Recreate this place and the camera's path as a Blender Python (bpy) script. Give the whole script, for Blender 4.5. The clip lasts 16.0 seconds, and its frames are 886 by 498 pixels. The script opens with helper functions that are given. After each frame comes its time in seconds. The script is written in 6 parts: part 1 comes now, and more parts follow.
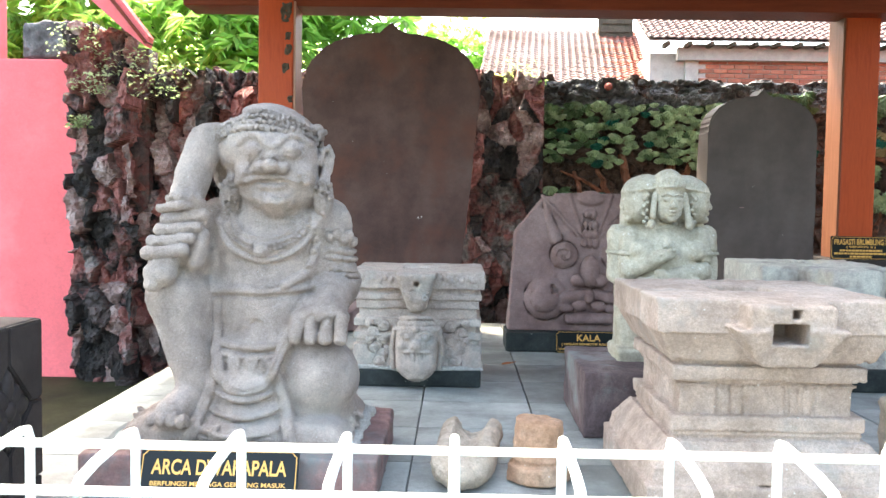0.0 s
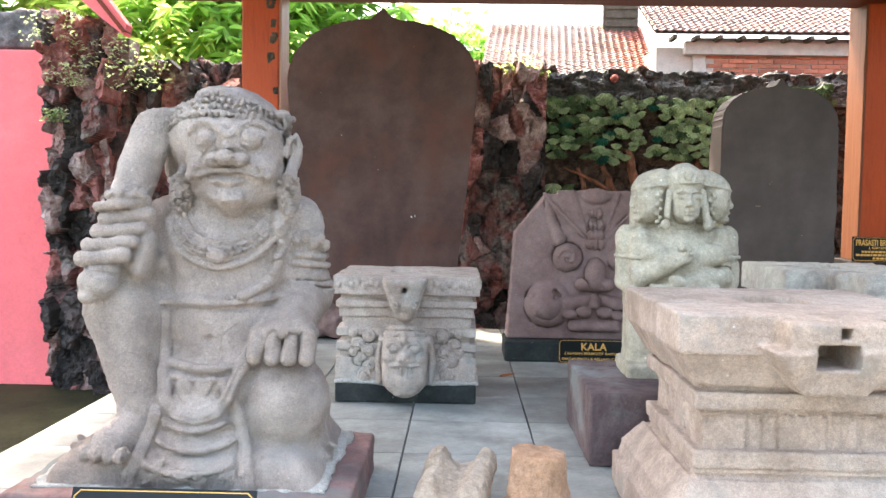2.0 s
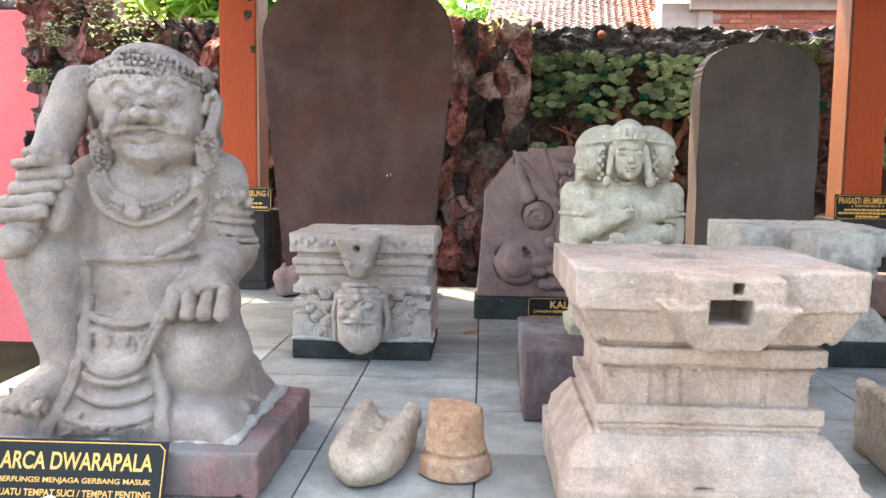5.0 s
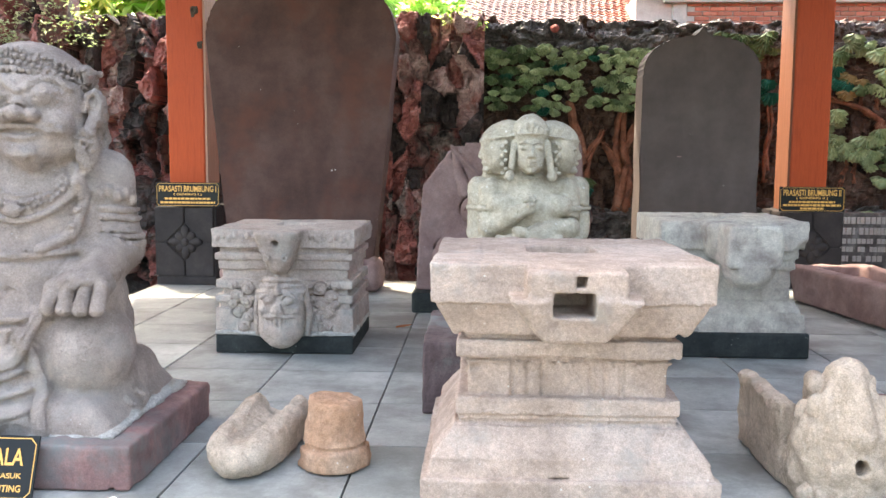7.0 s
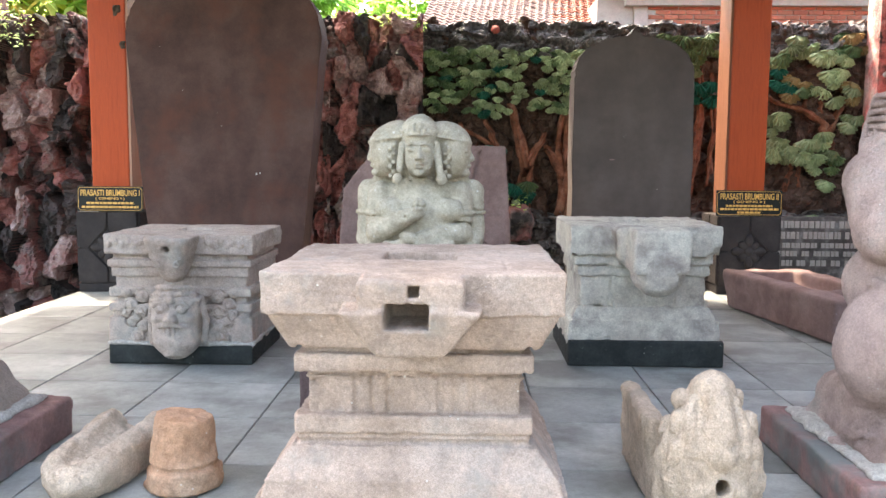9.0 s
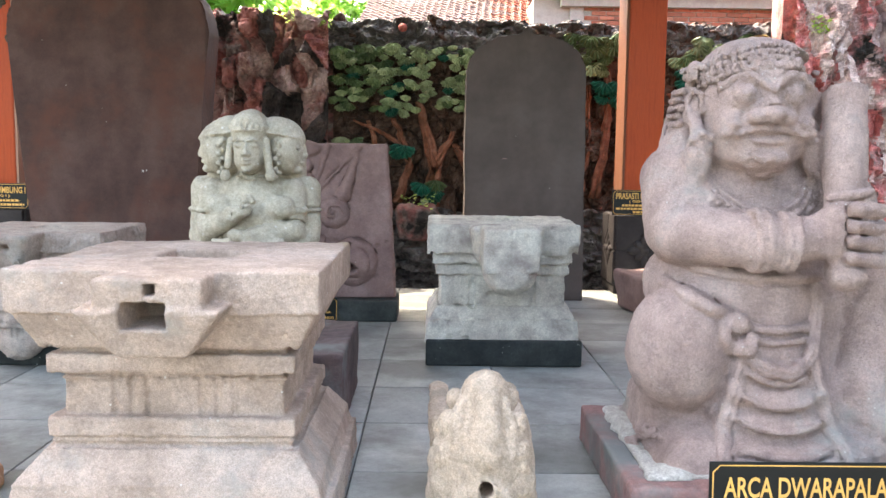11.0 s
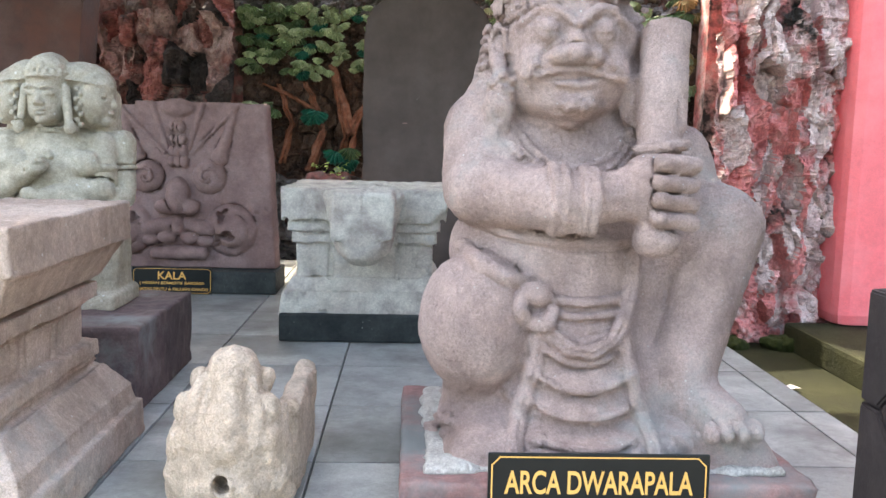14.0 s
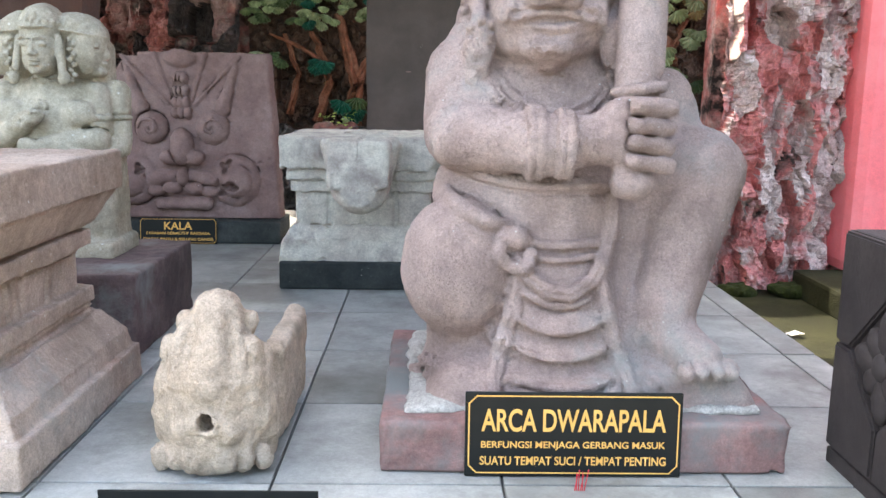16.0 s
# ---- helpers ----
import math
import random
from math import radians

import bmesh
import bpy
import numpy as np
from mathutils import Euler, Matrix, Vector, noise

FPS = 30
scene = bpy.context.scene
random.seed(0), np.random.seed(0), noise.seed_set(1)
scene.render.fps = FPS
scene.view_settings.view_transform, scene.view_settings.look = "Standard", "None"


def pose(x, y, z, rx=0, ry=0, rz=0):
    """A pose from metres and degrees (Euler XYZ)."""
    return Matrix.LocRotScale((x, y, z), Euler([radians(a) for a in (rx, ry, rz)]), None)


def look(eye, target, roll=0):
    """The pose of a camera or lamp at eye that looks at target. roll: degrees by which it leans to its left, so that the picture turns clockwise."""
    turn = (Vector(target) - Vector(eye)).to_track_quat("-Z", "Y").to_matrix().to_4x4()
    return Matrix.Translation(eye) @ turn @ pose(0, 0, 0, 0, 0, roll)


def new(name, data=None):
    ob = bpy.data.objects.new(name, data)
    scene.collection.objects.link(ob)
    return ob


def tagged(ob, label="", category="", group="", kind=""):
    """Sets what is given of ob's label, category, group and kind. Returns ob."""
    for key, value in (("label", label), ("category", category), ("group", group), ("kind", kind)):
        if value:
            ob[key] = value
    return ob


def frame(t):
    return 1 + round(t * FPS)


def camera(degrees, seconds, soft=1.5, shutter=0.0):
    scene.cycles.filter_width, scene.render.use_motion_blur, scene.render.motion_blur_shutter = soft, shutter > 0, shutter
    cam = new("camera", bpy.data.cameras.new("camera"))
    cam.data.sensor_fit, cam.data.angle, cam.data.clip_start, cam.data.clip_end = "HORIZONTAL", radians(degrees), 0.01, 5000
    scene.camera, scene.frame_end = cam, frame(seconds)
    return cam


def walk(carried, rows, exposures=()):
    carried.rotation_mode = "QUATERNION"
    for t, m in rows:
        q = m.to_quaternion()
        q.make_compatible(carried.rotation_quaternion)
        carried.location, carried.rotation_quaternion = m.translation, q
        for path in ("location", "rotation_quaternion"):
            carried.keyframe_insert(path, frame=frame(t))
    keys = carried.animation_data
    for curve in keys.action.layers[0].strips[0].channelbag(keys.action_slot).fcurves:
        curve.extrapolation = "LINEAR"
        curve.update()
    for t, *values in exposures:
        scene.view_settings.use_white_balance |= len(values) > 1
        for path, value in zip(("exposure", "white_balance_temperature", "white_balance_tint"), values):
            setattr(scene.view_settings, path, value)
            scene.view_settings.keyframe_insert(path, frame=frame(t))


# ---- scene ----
cam = camera(54.0, 16.0)
PATH = [
    (0, (0.12, -0.056, 0.902), (0.087, 1.939, 0.797), 0.9),
    (0.5, (0.108, -0.001, 0.913), (0.071, 1.995, 0.815), 1.0),
    (1, (0.096, 0.119, 0.917), (0.057, 2.114, 0.819), 1.0),
    (1.5, (0.089, 0.28, 0.906), (0.052, 2.276, 0.809), 1.1),
    (2, (0.168, 0.332, 0.9), (0.127, 2.326, 0.792), 0.9),
    (2.5, (0.259, 0.35, 0.905), (0.191, 2.34, 0.748), 0.8),
    (3, (0.328, 0.344, 0.899), (0.242, 2.333, 0.725), 0.9),
    (3.5, (0.411, 0.33, 0.896), (0.322, 2.318, 0.719), 0.9),
    (5.8, (0.519, 0.332, 0.892), (0.435, 2.316, 0.68), 0.5),
    (6, (0.558, 0.319, 0.897), (0.478, 2.305, 0.683), 0.5),
    (6.5, (0.693, 0.32, 0.903), (0.61, 2.304, 0.689), 0.4),
    (7, (0.817, 0.316, 0.903), (0.731, 2.3, 0.689), 0.4),
    (7.5, (0.918, 0.309, 0.916), (0.83, 2.293, 0.7), 0.3),
    (8, (0.973, 0.345, 0.904), (0.884, 2.33, 0.69), 0.3),
    (8.5, (1.038, 0.398, 0.891), (0.954, 2.383, 0.679), 0.3),
    (9, (1.161, 0.469, 0.897), (1.113, 2.457, 0.693), 0.4),
    (9.5, (1.256, 0.501, 0.902), (1.241, 2.488, 0.699), 0.4),
    (9.7, (1.307, 0.5, 0.899), (1.294, 2.488, 0.697), 0.4),
    (11.8, (1.795, 0.585, 0.883), (1.864, 2.572, 0.677), 1.2),
    (12, (1.824, 0.618, 0.878), (1.901, 2.604, 0.671), 1.3),
    (12.5, (1.909, 0.712, 0.856), (1.987, 2.698, 0.649), 1.3),
    (13, (1.977, 0.779, 0.851), (2.052, 2.764, 0.642), 1.2),
    (13.5, (2.033, 0.801, 0.837), (2.114, 2.785, 0.609), 1.4),
    (14, (2.137, 0.8, 0.826), (2.214, 2.78, 0.572), 1.4),
    (14.5, (2.196, 0.775, 0.835), (2.267, 2.754, 0.568), 1.3),
    (15, (2.218, 0.758, 0.831), (2.268, 2.735, 0.541), 1.2),
    (15.5, (2.225, 0.762, 0.822), (2.261, 2.731, 0.486), 1.0),
    (16, (2.226, 0.768, 0.816), (2.259, 2.733, 0.451), 0.8),
]
walk(cam, [(t, look(eye, target, roll)) for t, eye, target, roll in PATH], exposures=((0.0, 3.30, 7250, 3), (1.2, 3.24, 7250, 3), (2.4, 3.25, 7750, 9), (9.0, 3.22, 7800, 10), (13.0, 3.28, 7700, 9), (16.0, 3.28, 7600, 9)))

# ---- light: bright hazy sky, high sun that the pavilion roof keeps off the stones ----
world = bpy.data.worlds.new("sky")
scene.world = world
world.use_nodes = True
sky_nodes = world.node_tree.nodes
sky_tex = sky_nodes.new("ShaderNodeTexSky")
sky_tex.sky_type = "NISHITA"
sky_tex.sun_disc = False
sky_tex.sun_elevation, sky_tex.sun_rotation = radians(58), radians(-38)
sky_tex.air_density, sky_tex.dust_density = 1.0, 4.0
world.node_tree.links.new(sky_tex.outputs[0], sky_nodes["Background"].inputs[0])
sky_nodes["Background"].inputs[1].default_value = 0.15
sun = new("sun", bpy.data.lights.new("sun", "SUN"))
sun.data.energy, sun.data.angle, sun.data.color = 1.5, radians(1.0), (1.0, 0.95, 0.88)
sun.matrix_world = look((-6.5, 8.3, 16.8), (0, 0, 0))

# ---- materials ----


def material(name, colors, rough=0.9, scale=4.0, grain=60.0, bump=0.3, bump_far=0.004, metal=0.0, specks=None,
             stain=None, stretch=(1, 1, 1), rand=0.0, wave=None, coat=0.0):
    """Two-scale procedural surface: colors blend over broad noise, a fine grain gives value and relief."""
    m = bpy.data.materials.new(name)
    m.use_nodes = True
    nt = m.node_tree
    nd, ln = nt.nodes, nt.links
    bs = nd["Principled BSDF"]
    bs.inputs["Roughness"].default_value = rough
    bs.inputs["Metallic"].default_value = metal
    bs.inputs["Specular IOR Level"].default_value = 0.22
    bs.inputs["Coat Weight"].default_value = coat
    tc = nd.new("ShaderNodeTexCoord")
    mp = nd.new("ShaderNodeMapping")
    mp.inputs["Scale"].default_value = stretch
    ln.new(tc.outputs["Object"], mp.inputs["Vector"])
    src = mp.outputs[0]
    if rand:
        oi = nd.new("ShaderNodeObjectInfo")
        ad = nd.new("ShaderNodeVectorMath")
        ad.operation = "MULTIPLY_ADD"
        cx = nd.new("ShaderNodeCombineXYZ")
        for i in range(3):
            ln.new(oi.outputs["Random"], cx.inputs[i])
        ln.new(cx.outputs[0], ad.inputs[0])
        ad.inputs[1].default_value = (37, 53, 71)
        ln.new(src, ad.inputs[2])
        src = ad.outputs[0]

    def noise_node(sc, detail, rough_=0.6):
        n = nd.new("ShaderNodeTexNoise")
        n.inputs["Scale"].default_value, n.inputs["Detail"].default_value = sc, detail
        n.inputs["Roughness"].default_value = rough_
        ln.new(src, n.inputs["Vector"])
        return n.outputs["Fac"]

    def mix(kind, fac, a, b):
        x = nd.new("ShaderNodeMix")
        x.data_type, x.blend_type = "RGBA", kind
        for sock, v in ((x.inputs["Factor"], fac), (x.inputs["A"], a), (x.inputs["B"], b)):
            if hasattr(v, "is_linked"):
                ln.new(v, sock)
            elif isinstance(v, (int, float)):
                sock.default_value = v
            else:
                sock.default_value = (*v, 1)
        return x.outputs["Result"]

    def ramp(fac, lo, hi, a=0.0, b=1.0):
        r = nd.new("ShaderNodeMapRange")
        r.inputs["From Min"].default_value, r.inputs["From Max"].default_value = lo, hi
        r.inputs["To Min"].default_value, r.inputs["To Max"].default_value = a, b
        ln.new(fac, r.inputs["Value"])
        return r.outputs["Result"]

    broad = noise_node(scale, 6)
    cr = nd.new("ShaderNodeValToRGB")
    n = len(colors)
    while len(cr.color_ramp.elements) < n:
        cr.color_ramp.elements.new(0.5)
    for i, c in enumerate(colors):
        cr.color_ramp.elements[i].position = 0.5 if n == 1 else 0.3 + 0.4 * i / (n - 1)
        cr.color_ramp.elements[i].color = (*c, 1)
    ln.new(broad, cr.inputs[0])
    col = cr.outputs[0]
    fine = noise_node(grain, 4, 0.7)
    tiny = noise_node(grain * 3.1, 3, 0.75)
    both = nd.new("ShaderNodeMath")
    both.operation = "MULTIPLY"
    amp = min(0.85, 0.1 + bump * 1.4)
    ln.new(ramp(fine, 0.25, 0.75, 1 - 0.24 * amp, 1 + 0.24 * amp), both.inputs[0])
    ln.new(ramp(tiny, 0.28, 0.72, 1 - 0.25 * min(1, bump * 1.6), 1 + 0.25 * min(1, bump * 1.6)), both.inputs[1])
    mid = noise_node(scale * 4.3, 5, 0.7)
    mid_m = nd.new("ShaderNodeMath")
    mid_m.operation = "MULTIPLY"
    ln.new(both.outputs[0], mid_m.inputs[0])
    ln.new(ramp(mid, 0.3, 0.7, 1 - 0.22 * amp, 1 + 0.22 * amp), mid_m.inputs[1])
    g = mid_m.outputs[0]
    gm = nd.new("ShaderNodeVectorMath")
    gm.operation = "SCALE"
    ln.new(col, gm.inputs[0])
    ln.new(g, gm.inputs["Scale"])
    col = gm.outputs[0]
    if stain:
        c, sc, lo, hi = stain
        col = mix("MIX", ramp(noise_node(sc, 8, 0.65), lo, hi), col, c)
    if specks:
        c, sc, size = specks
        v = nd.new("ShaderNodeTexVoronoi")
        v.inputs["Scale"].default_value = sc
        ln.new(src, v.inputs["Vector"])
        gate = ramp(noise_node(scale * 2.3, 3), 0.5, 0.6)
        near = ramp(v.outputs["Distance"], size, size * 0.6)
        mm = nd.new("ShaderNodeMath")
        mm.operation = "MULTIPLY"
        ln.new(gate, mm.inputs[0])
        ln.new(near, mm.inputs[1])
        col = mix("MIX", mm.outputs[0], col, c)
    if wave:
        w = nd.new("ShaderNodeTexWave")
        w.wave_type, w.bands_direction = "BANDS", wave[0]
        w.inputs["Scale"].default_value, w.inputs["Distortion"].default_value = wave[1], wave[2]
        w.inputs["Detail"].default_value = 3
        ln.new(src, w.inputs["Vector"])
        col = mix("MIX", ramp(w.outputs["Fac"], 0, 1, 0, wave[4]), col, wave[3])
    if rand:
        hs = nd.new("ShaderNodeHueSaturation")
        ln.new(ramp(oi.outputs["Random"], 0, 1, 1 - rand, 1 + rand), hs.inputs["Value"])
        ln.new(col, hs.inputs["Color"])
        col = hs.outputs[0]
    ln.new(col, bs.inputs["Base Color"])
    if bump:
        b1 = nd.new("ShaderNodeBump")
        b1.inputs["Strength"].default_value, b1.inputs["Distance"].default_value = bump, bump_far
        ln.new(fine, b1.inputs["Height"])
        b0 = nd.new("ShaderNodeBump")
        b0.inputs["Strength"].default_value, b0.inputs["Distance"].default_value = min(1.0, bump * 1.3), bump_far * 0.6
        ln.new(tiny, b0.inputs["Height"])
        ln.new(b0.outputs[0], b1.inputs["Normal"])
        b2 = nd.new("ShaderNodeBump")
        b2.inputs["Strength"].default_value, b2.inputs["Distance"].default_value = bump, bump_far * 3
        ln.new(broad, b2.inputs["Height"])
        ln.new(b1.outputs[0], b2.inputs["Normal"])
        ln.new(b2.outputs[0], bs.inputs["Normal"])
    return m


ANDESITE = material("weathered_andesite", [(0.320, 0.256, 0.220), (0.467, 0.390, 0.343), (0.582, 0.512, 0.456)], 0.92, 3.5, 150, 0.95, 0.009,
                    specks=((0.66, 0.65, 0.61), 40, 0.10), stain=((0.42, 0.41, 0.385), 2.3, 0.56, 0.74))
ANDESITE_RED = material("rosy_andesite", [(0.371, 0.269, 0.241), (0.512, 0.392, 0.353), (0.603, 0.487, 0.447)], 0.92, 4, 150, 0.95, 0.009,
                        specks=((0.70, 0.69, 0.66), 40, 0.11), stain=((0.36, 0.385, 0.365), 2.0, 0.55, 0.70))
LIMY = material("limy_tuff", [(0.361, 0.275, 0.217), (0.481, 0.379, 0.313), (0.566, 0.471, 0.401)], 0.95, 4, 90, 0.8, 0.006,
                specks=((0.7, 0.68, 0.62), 34, 0.12), stain=((0.36, 0.355, 0.33), 2.7, 0.56, 0.72))
LIMY_PALE = material("pale_porous_tuff", [(0.458, 0.365, 0.278), (0.571, 0.464, 0.363), (0.648, 0.544, 0.435)], 0.95, 6, 80, 1.0, 0.008,
                     stain=((0.31, 0.27, 0.22), 5, 0.56, 0.75))
BRICKISH = material("orange_tuff", [(0.42, 0.24, 0.145), (0.47, 0.29, 0.19), (0.50, 0.36, 0.26)], 0.95, 6, 80, 0.9, 0.006,
                    specks=((0.7, 0.62, 0.55), 40, 0.14))
SHIVA_STONE = material("pale_lichen_andesite", [(0.329, 0.290, 0.215), (0.433, 0.391, 0.304), (0.507, 0.465, 0.364)], 0.93, 7, 100, 0.7, 0.004,
                       stain=((0.27, 0.23, 0.19), 4, 0.60, 0.78), specks=((0.68, 0.67, 0.61), 30, 0.14))
GREENISH = material("greenish_andesite", [(0.485, 0.422, 0.367), (0.603, 0.569, 0.494), (0.717, 0.696, 0.604)], 0.92, 5, 120, 0.85, 0.006,
                    stain=((0.25, 0.20, 0.185), 3.4, 0.54, 0.7), specks=((0.55, 0.54, 0.5), 30, 0.1))
YONI_GREY = material("grey_brown_andesite", [(0.392, 0.312, 0.263), (0.508, 0.424, 0.367), (0.593, 0.534, 0.463)], 0.92, 6, 120, 0.85, 0.006,
                     stain=((0.24, 0.25, 0.24), 3, 0.55, 0.72), specks=((0.6, 0.6, 0.57), 30, 0.1))
KALA_STONE = material("purple_brown_andesite", [(0.179, 0.109, 0.098), (0.235, 0.152, 0.138), (0.280, 0.196, 0.179)], 0.9, 5, 110, 0.4, 0.003,
                      specks=((0.5, 0.44, 0.42), 22, 0.07))
STELE_L = material("dark_brown_slate", [(0.060, 0.034, 0.028), (0.092, 0.052, 0.044), (0.128, 0.080, 0.068)], 0.82, 2.4, 90, 0.35, 0.004,
                   specks=((0.35, 0.3, 0.27), 14, 0.05), stain=((0.125, 0.052, 0.036), 1.9, 0.50, 0.68))
STELE_R = material("dark_grey_slate", [(0.078, 0.061, 0.055), (0.100, 0.079, 0.071), (0.126, 0.101, 0.091)], 0.75, 3, 150, 0.2, 0.002,
                   specks=((0.3, 0.28, 0.26), 11, 0.03))
PAINT_RED = material("worn_red_grey_paint", [(0.143, 0.094, 0.088), (0.242, 0.138, 0.127), (0.341, 0.204, 0.187)], 0.75, 4.5, 70, 0.5, 0.003,
                     stain=((0.16, 0.175, 0.172), 3.0, 0.44, 0.6))
PAINT_DARK = material("worn_purple_grey_paint", [(0.065, 0.050, 0.052), (0.125, 0.088, 0.088), (0.20, 0.165, 0.16)], 0.75, 4.0, 70, 0.5, 0.003,
                      stain=((0.20, 0.215, 0.21), 3.4, 0.54, 0.68))
PAINT_BLACK = material("dark_green_black_paint", [(0.017, 0.020, 0.020), (0.030, 0.036, 0.035), (0.056, 0.064, 0.061)], 0.7, 6, 80, 0.5, 0.003,
                       specks=((0.4, 0.4, 0.38), 40, 0.13))
LIME = material("old_lime_mortar", [(0.42, 0.40, 0.36), (0.58, 0.57, 0.53)], 0.95, 30, 120, 0.8, 0.004)
LOTUS_DARK = material("dark_cast_cement", [(0.024, 0.021, 0.021), (0.036, 0.030, 0.030), (0.052, 0.044, 0.042)], 0.65, 6, 90, 0.35, 0.003)
TILE = material("grey_cement_tile", [(0.200, 0.212, 0.200), (0.300, 0.316, 0.300), (0.415, 0.432, 0.410)], 0.45, 2.3, 55, 0.30, 0.003,
                rand=0.13, stain=((0.165, 0.168, 0.155), 2.9, 0.46, 0.66))
GROUT = material("dark_grout", [(0.10, 0.105, 0.10), (0.17, 0.175, 0.168)], 0.9, 9, 60, 0.3)
ORANGE = material("orange_varnished_wood", [(0.40, 0.056, 0.014), (0.50, 0.080, 0.022), (0.45, 0.068, 0.018)], 0.38, 3, 40, 0.25, 0.002,
                  stretch=(14, 14, 1.0))
# Darker tone of the post orange, for the beam and the gutter edge.
ORANGE_DARK = material("dark_orange_tone", [(0.16, 0.03, 0.012), (0.22, 0.045, 0.018)], 0.5, 3, 40, 0.2, 0.002, stretch=(1, 14, 14))
# Light on the post's side put into the colour as a paler skin.
PALE_LIT_SIDE = material("pale_pinkish_lit_side", [(0.36, 0.19, 0.13), (0.44, 0.25, 0.18)], 0.5, 3, 40, 0.2, 0.002, stretch=(14, 14, 1.0))
# Other post's lit side, dulled to offset the sun that falls there.
DULLED_LIT_SIDE = material("dulled_orange_lit_side", [(0.17, 0.065, 0.035), (0.23, 0.095, 0.055)], 0.6, 3, 40, 0.2, 0.002, stretch=(14, 14, 1.0))
PINK = material("pink_wall_paint", [(0.88, 0.165, 0.175), (0.91, 0.20, 0.21)], 0.55, 1.1, 30, 0.15, 0.003,
                stain=((0.92, 0.26, 0.265), 1.4, 0.52, 0.75))
# Near-black noise blotches stand in for the shaded gaps between blocks.
ROCK = material("red_washed_cement_rock", [(0.035, 0.032, 0.031), (0.17, 0.125, 0.115), (0.25, 0.105, 0.095), (0.25, 0.22, 0.205), (0.10, 0.08, 0.075)], 0.75, 3.6, 35, 0.9, 0.012,
                stain=((0.02, 0.019, 0.018), 2.9, 0.49, 0.60))
# Dark blotches here too put gap shade into the colour.
ROCK_RED = material("red_grey_cement_rock", [(0.242, 0.169, 0.155), (0.636, 0.207, 0.192), (0.605, 0.443, 0.405), (0.454, 0.324, 0.296)], 0.7, 4.2, 35, 0.9, 0.012,
                    stain=((0.03, 0.027, 0.024), 3.4, 0.49, 0.60))
ROCK_FACE_RED = material("brick_red_rock_face", [(0.135, 0.061, 0.054), (0.338, 0.132, 0.116), (0.459, 0.257, 0.232)], 0.75, 7, 40, 0.9, 0.010,
                         stain=((0.05, 0.04, 0.038), 4.5, 0.54, 0.68))
ROCK_FACE_GREY = material("pinkish_grey_rock_face", [(0.165, 0.120, 0.111), (0.390, 0.277, 0.255), (0.570, 0.465, 0.435)], 0.8, 7, 40, 0.9, 0.010,
                          stain=((0.26, 0.10, 0.09), 4.5, 0.50, 0.66))
ROCK_FACE_BLACK = material("black_washed_rock_face", [(0.022, 0.02, 0.02), (0.055, 0.048, 0.046), (0.12, 0.09, 0.085)], 0.7, 5, 40, 0.9, 0.010)
ROCK_FACE_BRIGHT = material("bright_red_rock_face", [(0.448, 0.146, 0.134), (0.694, 0.235, 0.218), (0.717, 0.403, 0.370)], 0.7, 5, 40, 0.9, 0.010,
                            stain=((0.52, 0.42, 0.39), 4.0, 0.53, 0.66))
ROCK_FACE_PALE = material("pale_pink_rock_face", [(0.432, 0.312, 0.288), (0.648, 0.504, 0.468), (0.768, 0.648, 0.600)], 0.75, 5, 40, 0.9, 0.010,
                          stain=((0.55, 0.20, 0.19), 3.5, 0.54, 0.68))
ROCK_DARK = material("wet_dark_cement_rock", [(0.040, 0.038, 0.037), (0.12, 0.115, 0.112), (0.25, 0.245, 0.24)], 0.5, 6, 30, 0.9, 0.012,
                     stain=((0.05, 0.058, 0.03), 3.3, 0.56, 0.74))
RELIEF_BROWN = material("brown_painted_relief", [(0.022, 0.017, 0.015), (0.085, 0.050, 0.036), (0.15, 0.105, 0.085)], 0.55, 7, 35, 0.8, 0.01)
TRUNK_BROWN = material("russet_painted_trunk", [(0.07, 0.030, 0.018), (0.22, 0.085, 0.048), (0.30, 0.155, 0.105)], 0.5, 11, 40, 0.9, 0.008)
LEAF_A = material("sage_painted_leaf", [(0.17, 0.235, 0.125), (0.30, 0.385, 0.215), (0.45, 0.53, 0.34)], 0.5, 9, 50, 0.4, 0.004, rand=0.35)
LEAF_B = material("deep_green_painted_leaf", [(0.045, 0.090, 0.045), (0.105, 0.170, 0.080), (0.20, 0.275, 0.13)], 0.45, 9, 50, 0.4, 0.004, rand=0.35)
LEAF_C = material("teal_painted_leaf", [(0.01, 0.085, 0.06), (0.015, 0.13, 0.09)], 0.4, 9, 50, 0.4, 0.004, rand=0.25)
LEAF_D = material("ochre_painted_leaf", [(0.22, 0.15, 0.06), (0.30, 0.235, 0.12)], 0.5, 9, 50, 0.4, 0.004, rand=0.25)
# Moss colour darkened to hold the shade the ground lies in.
MOSS = material("mossy_ground", [(0.008, 0.010, 0.003), (0.019, 0.021, 0.006), (0.034, 0.034, 0.015)], 0.8, 2.2, 30, 0.7, 0.012)
MOSS_TUFT = material("green_moss", [(0.021, 0.027, 0.007), (0.048, 0.057, 0.012)], 0.9, 20, 60, 0.8, 0.01)
# For the added light-blocking wall; dark so that it bounces little.
SHADE_WALL = material("dark_shade_wall", [(0.045, 0.045, 0.042), (0.08, 0.078, 0.072)], 0.9, 1.2, 30, 0.3, 0.006)
PAVING = material("outer_paving", [(0.16, 0.155, 0.145), (0.22, 0.215, 0.20)], 0.85, 1.5, 40, 0.4, 0.006)
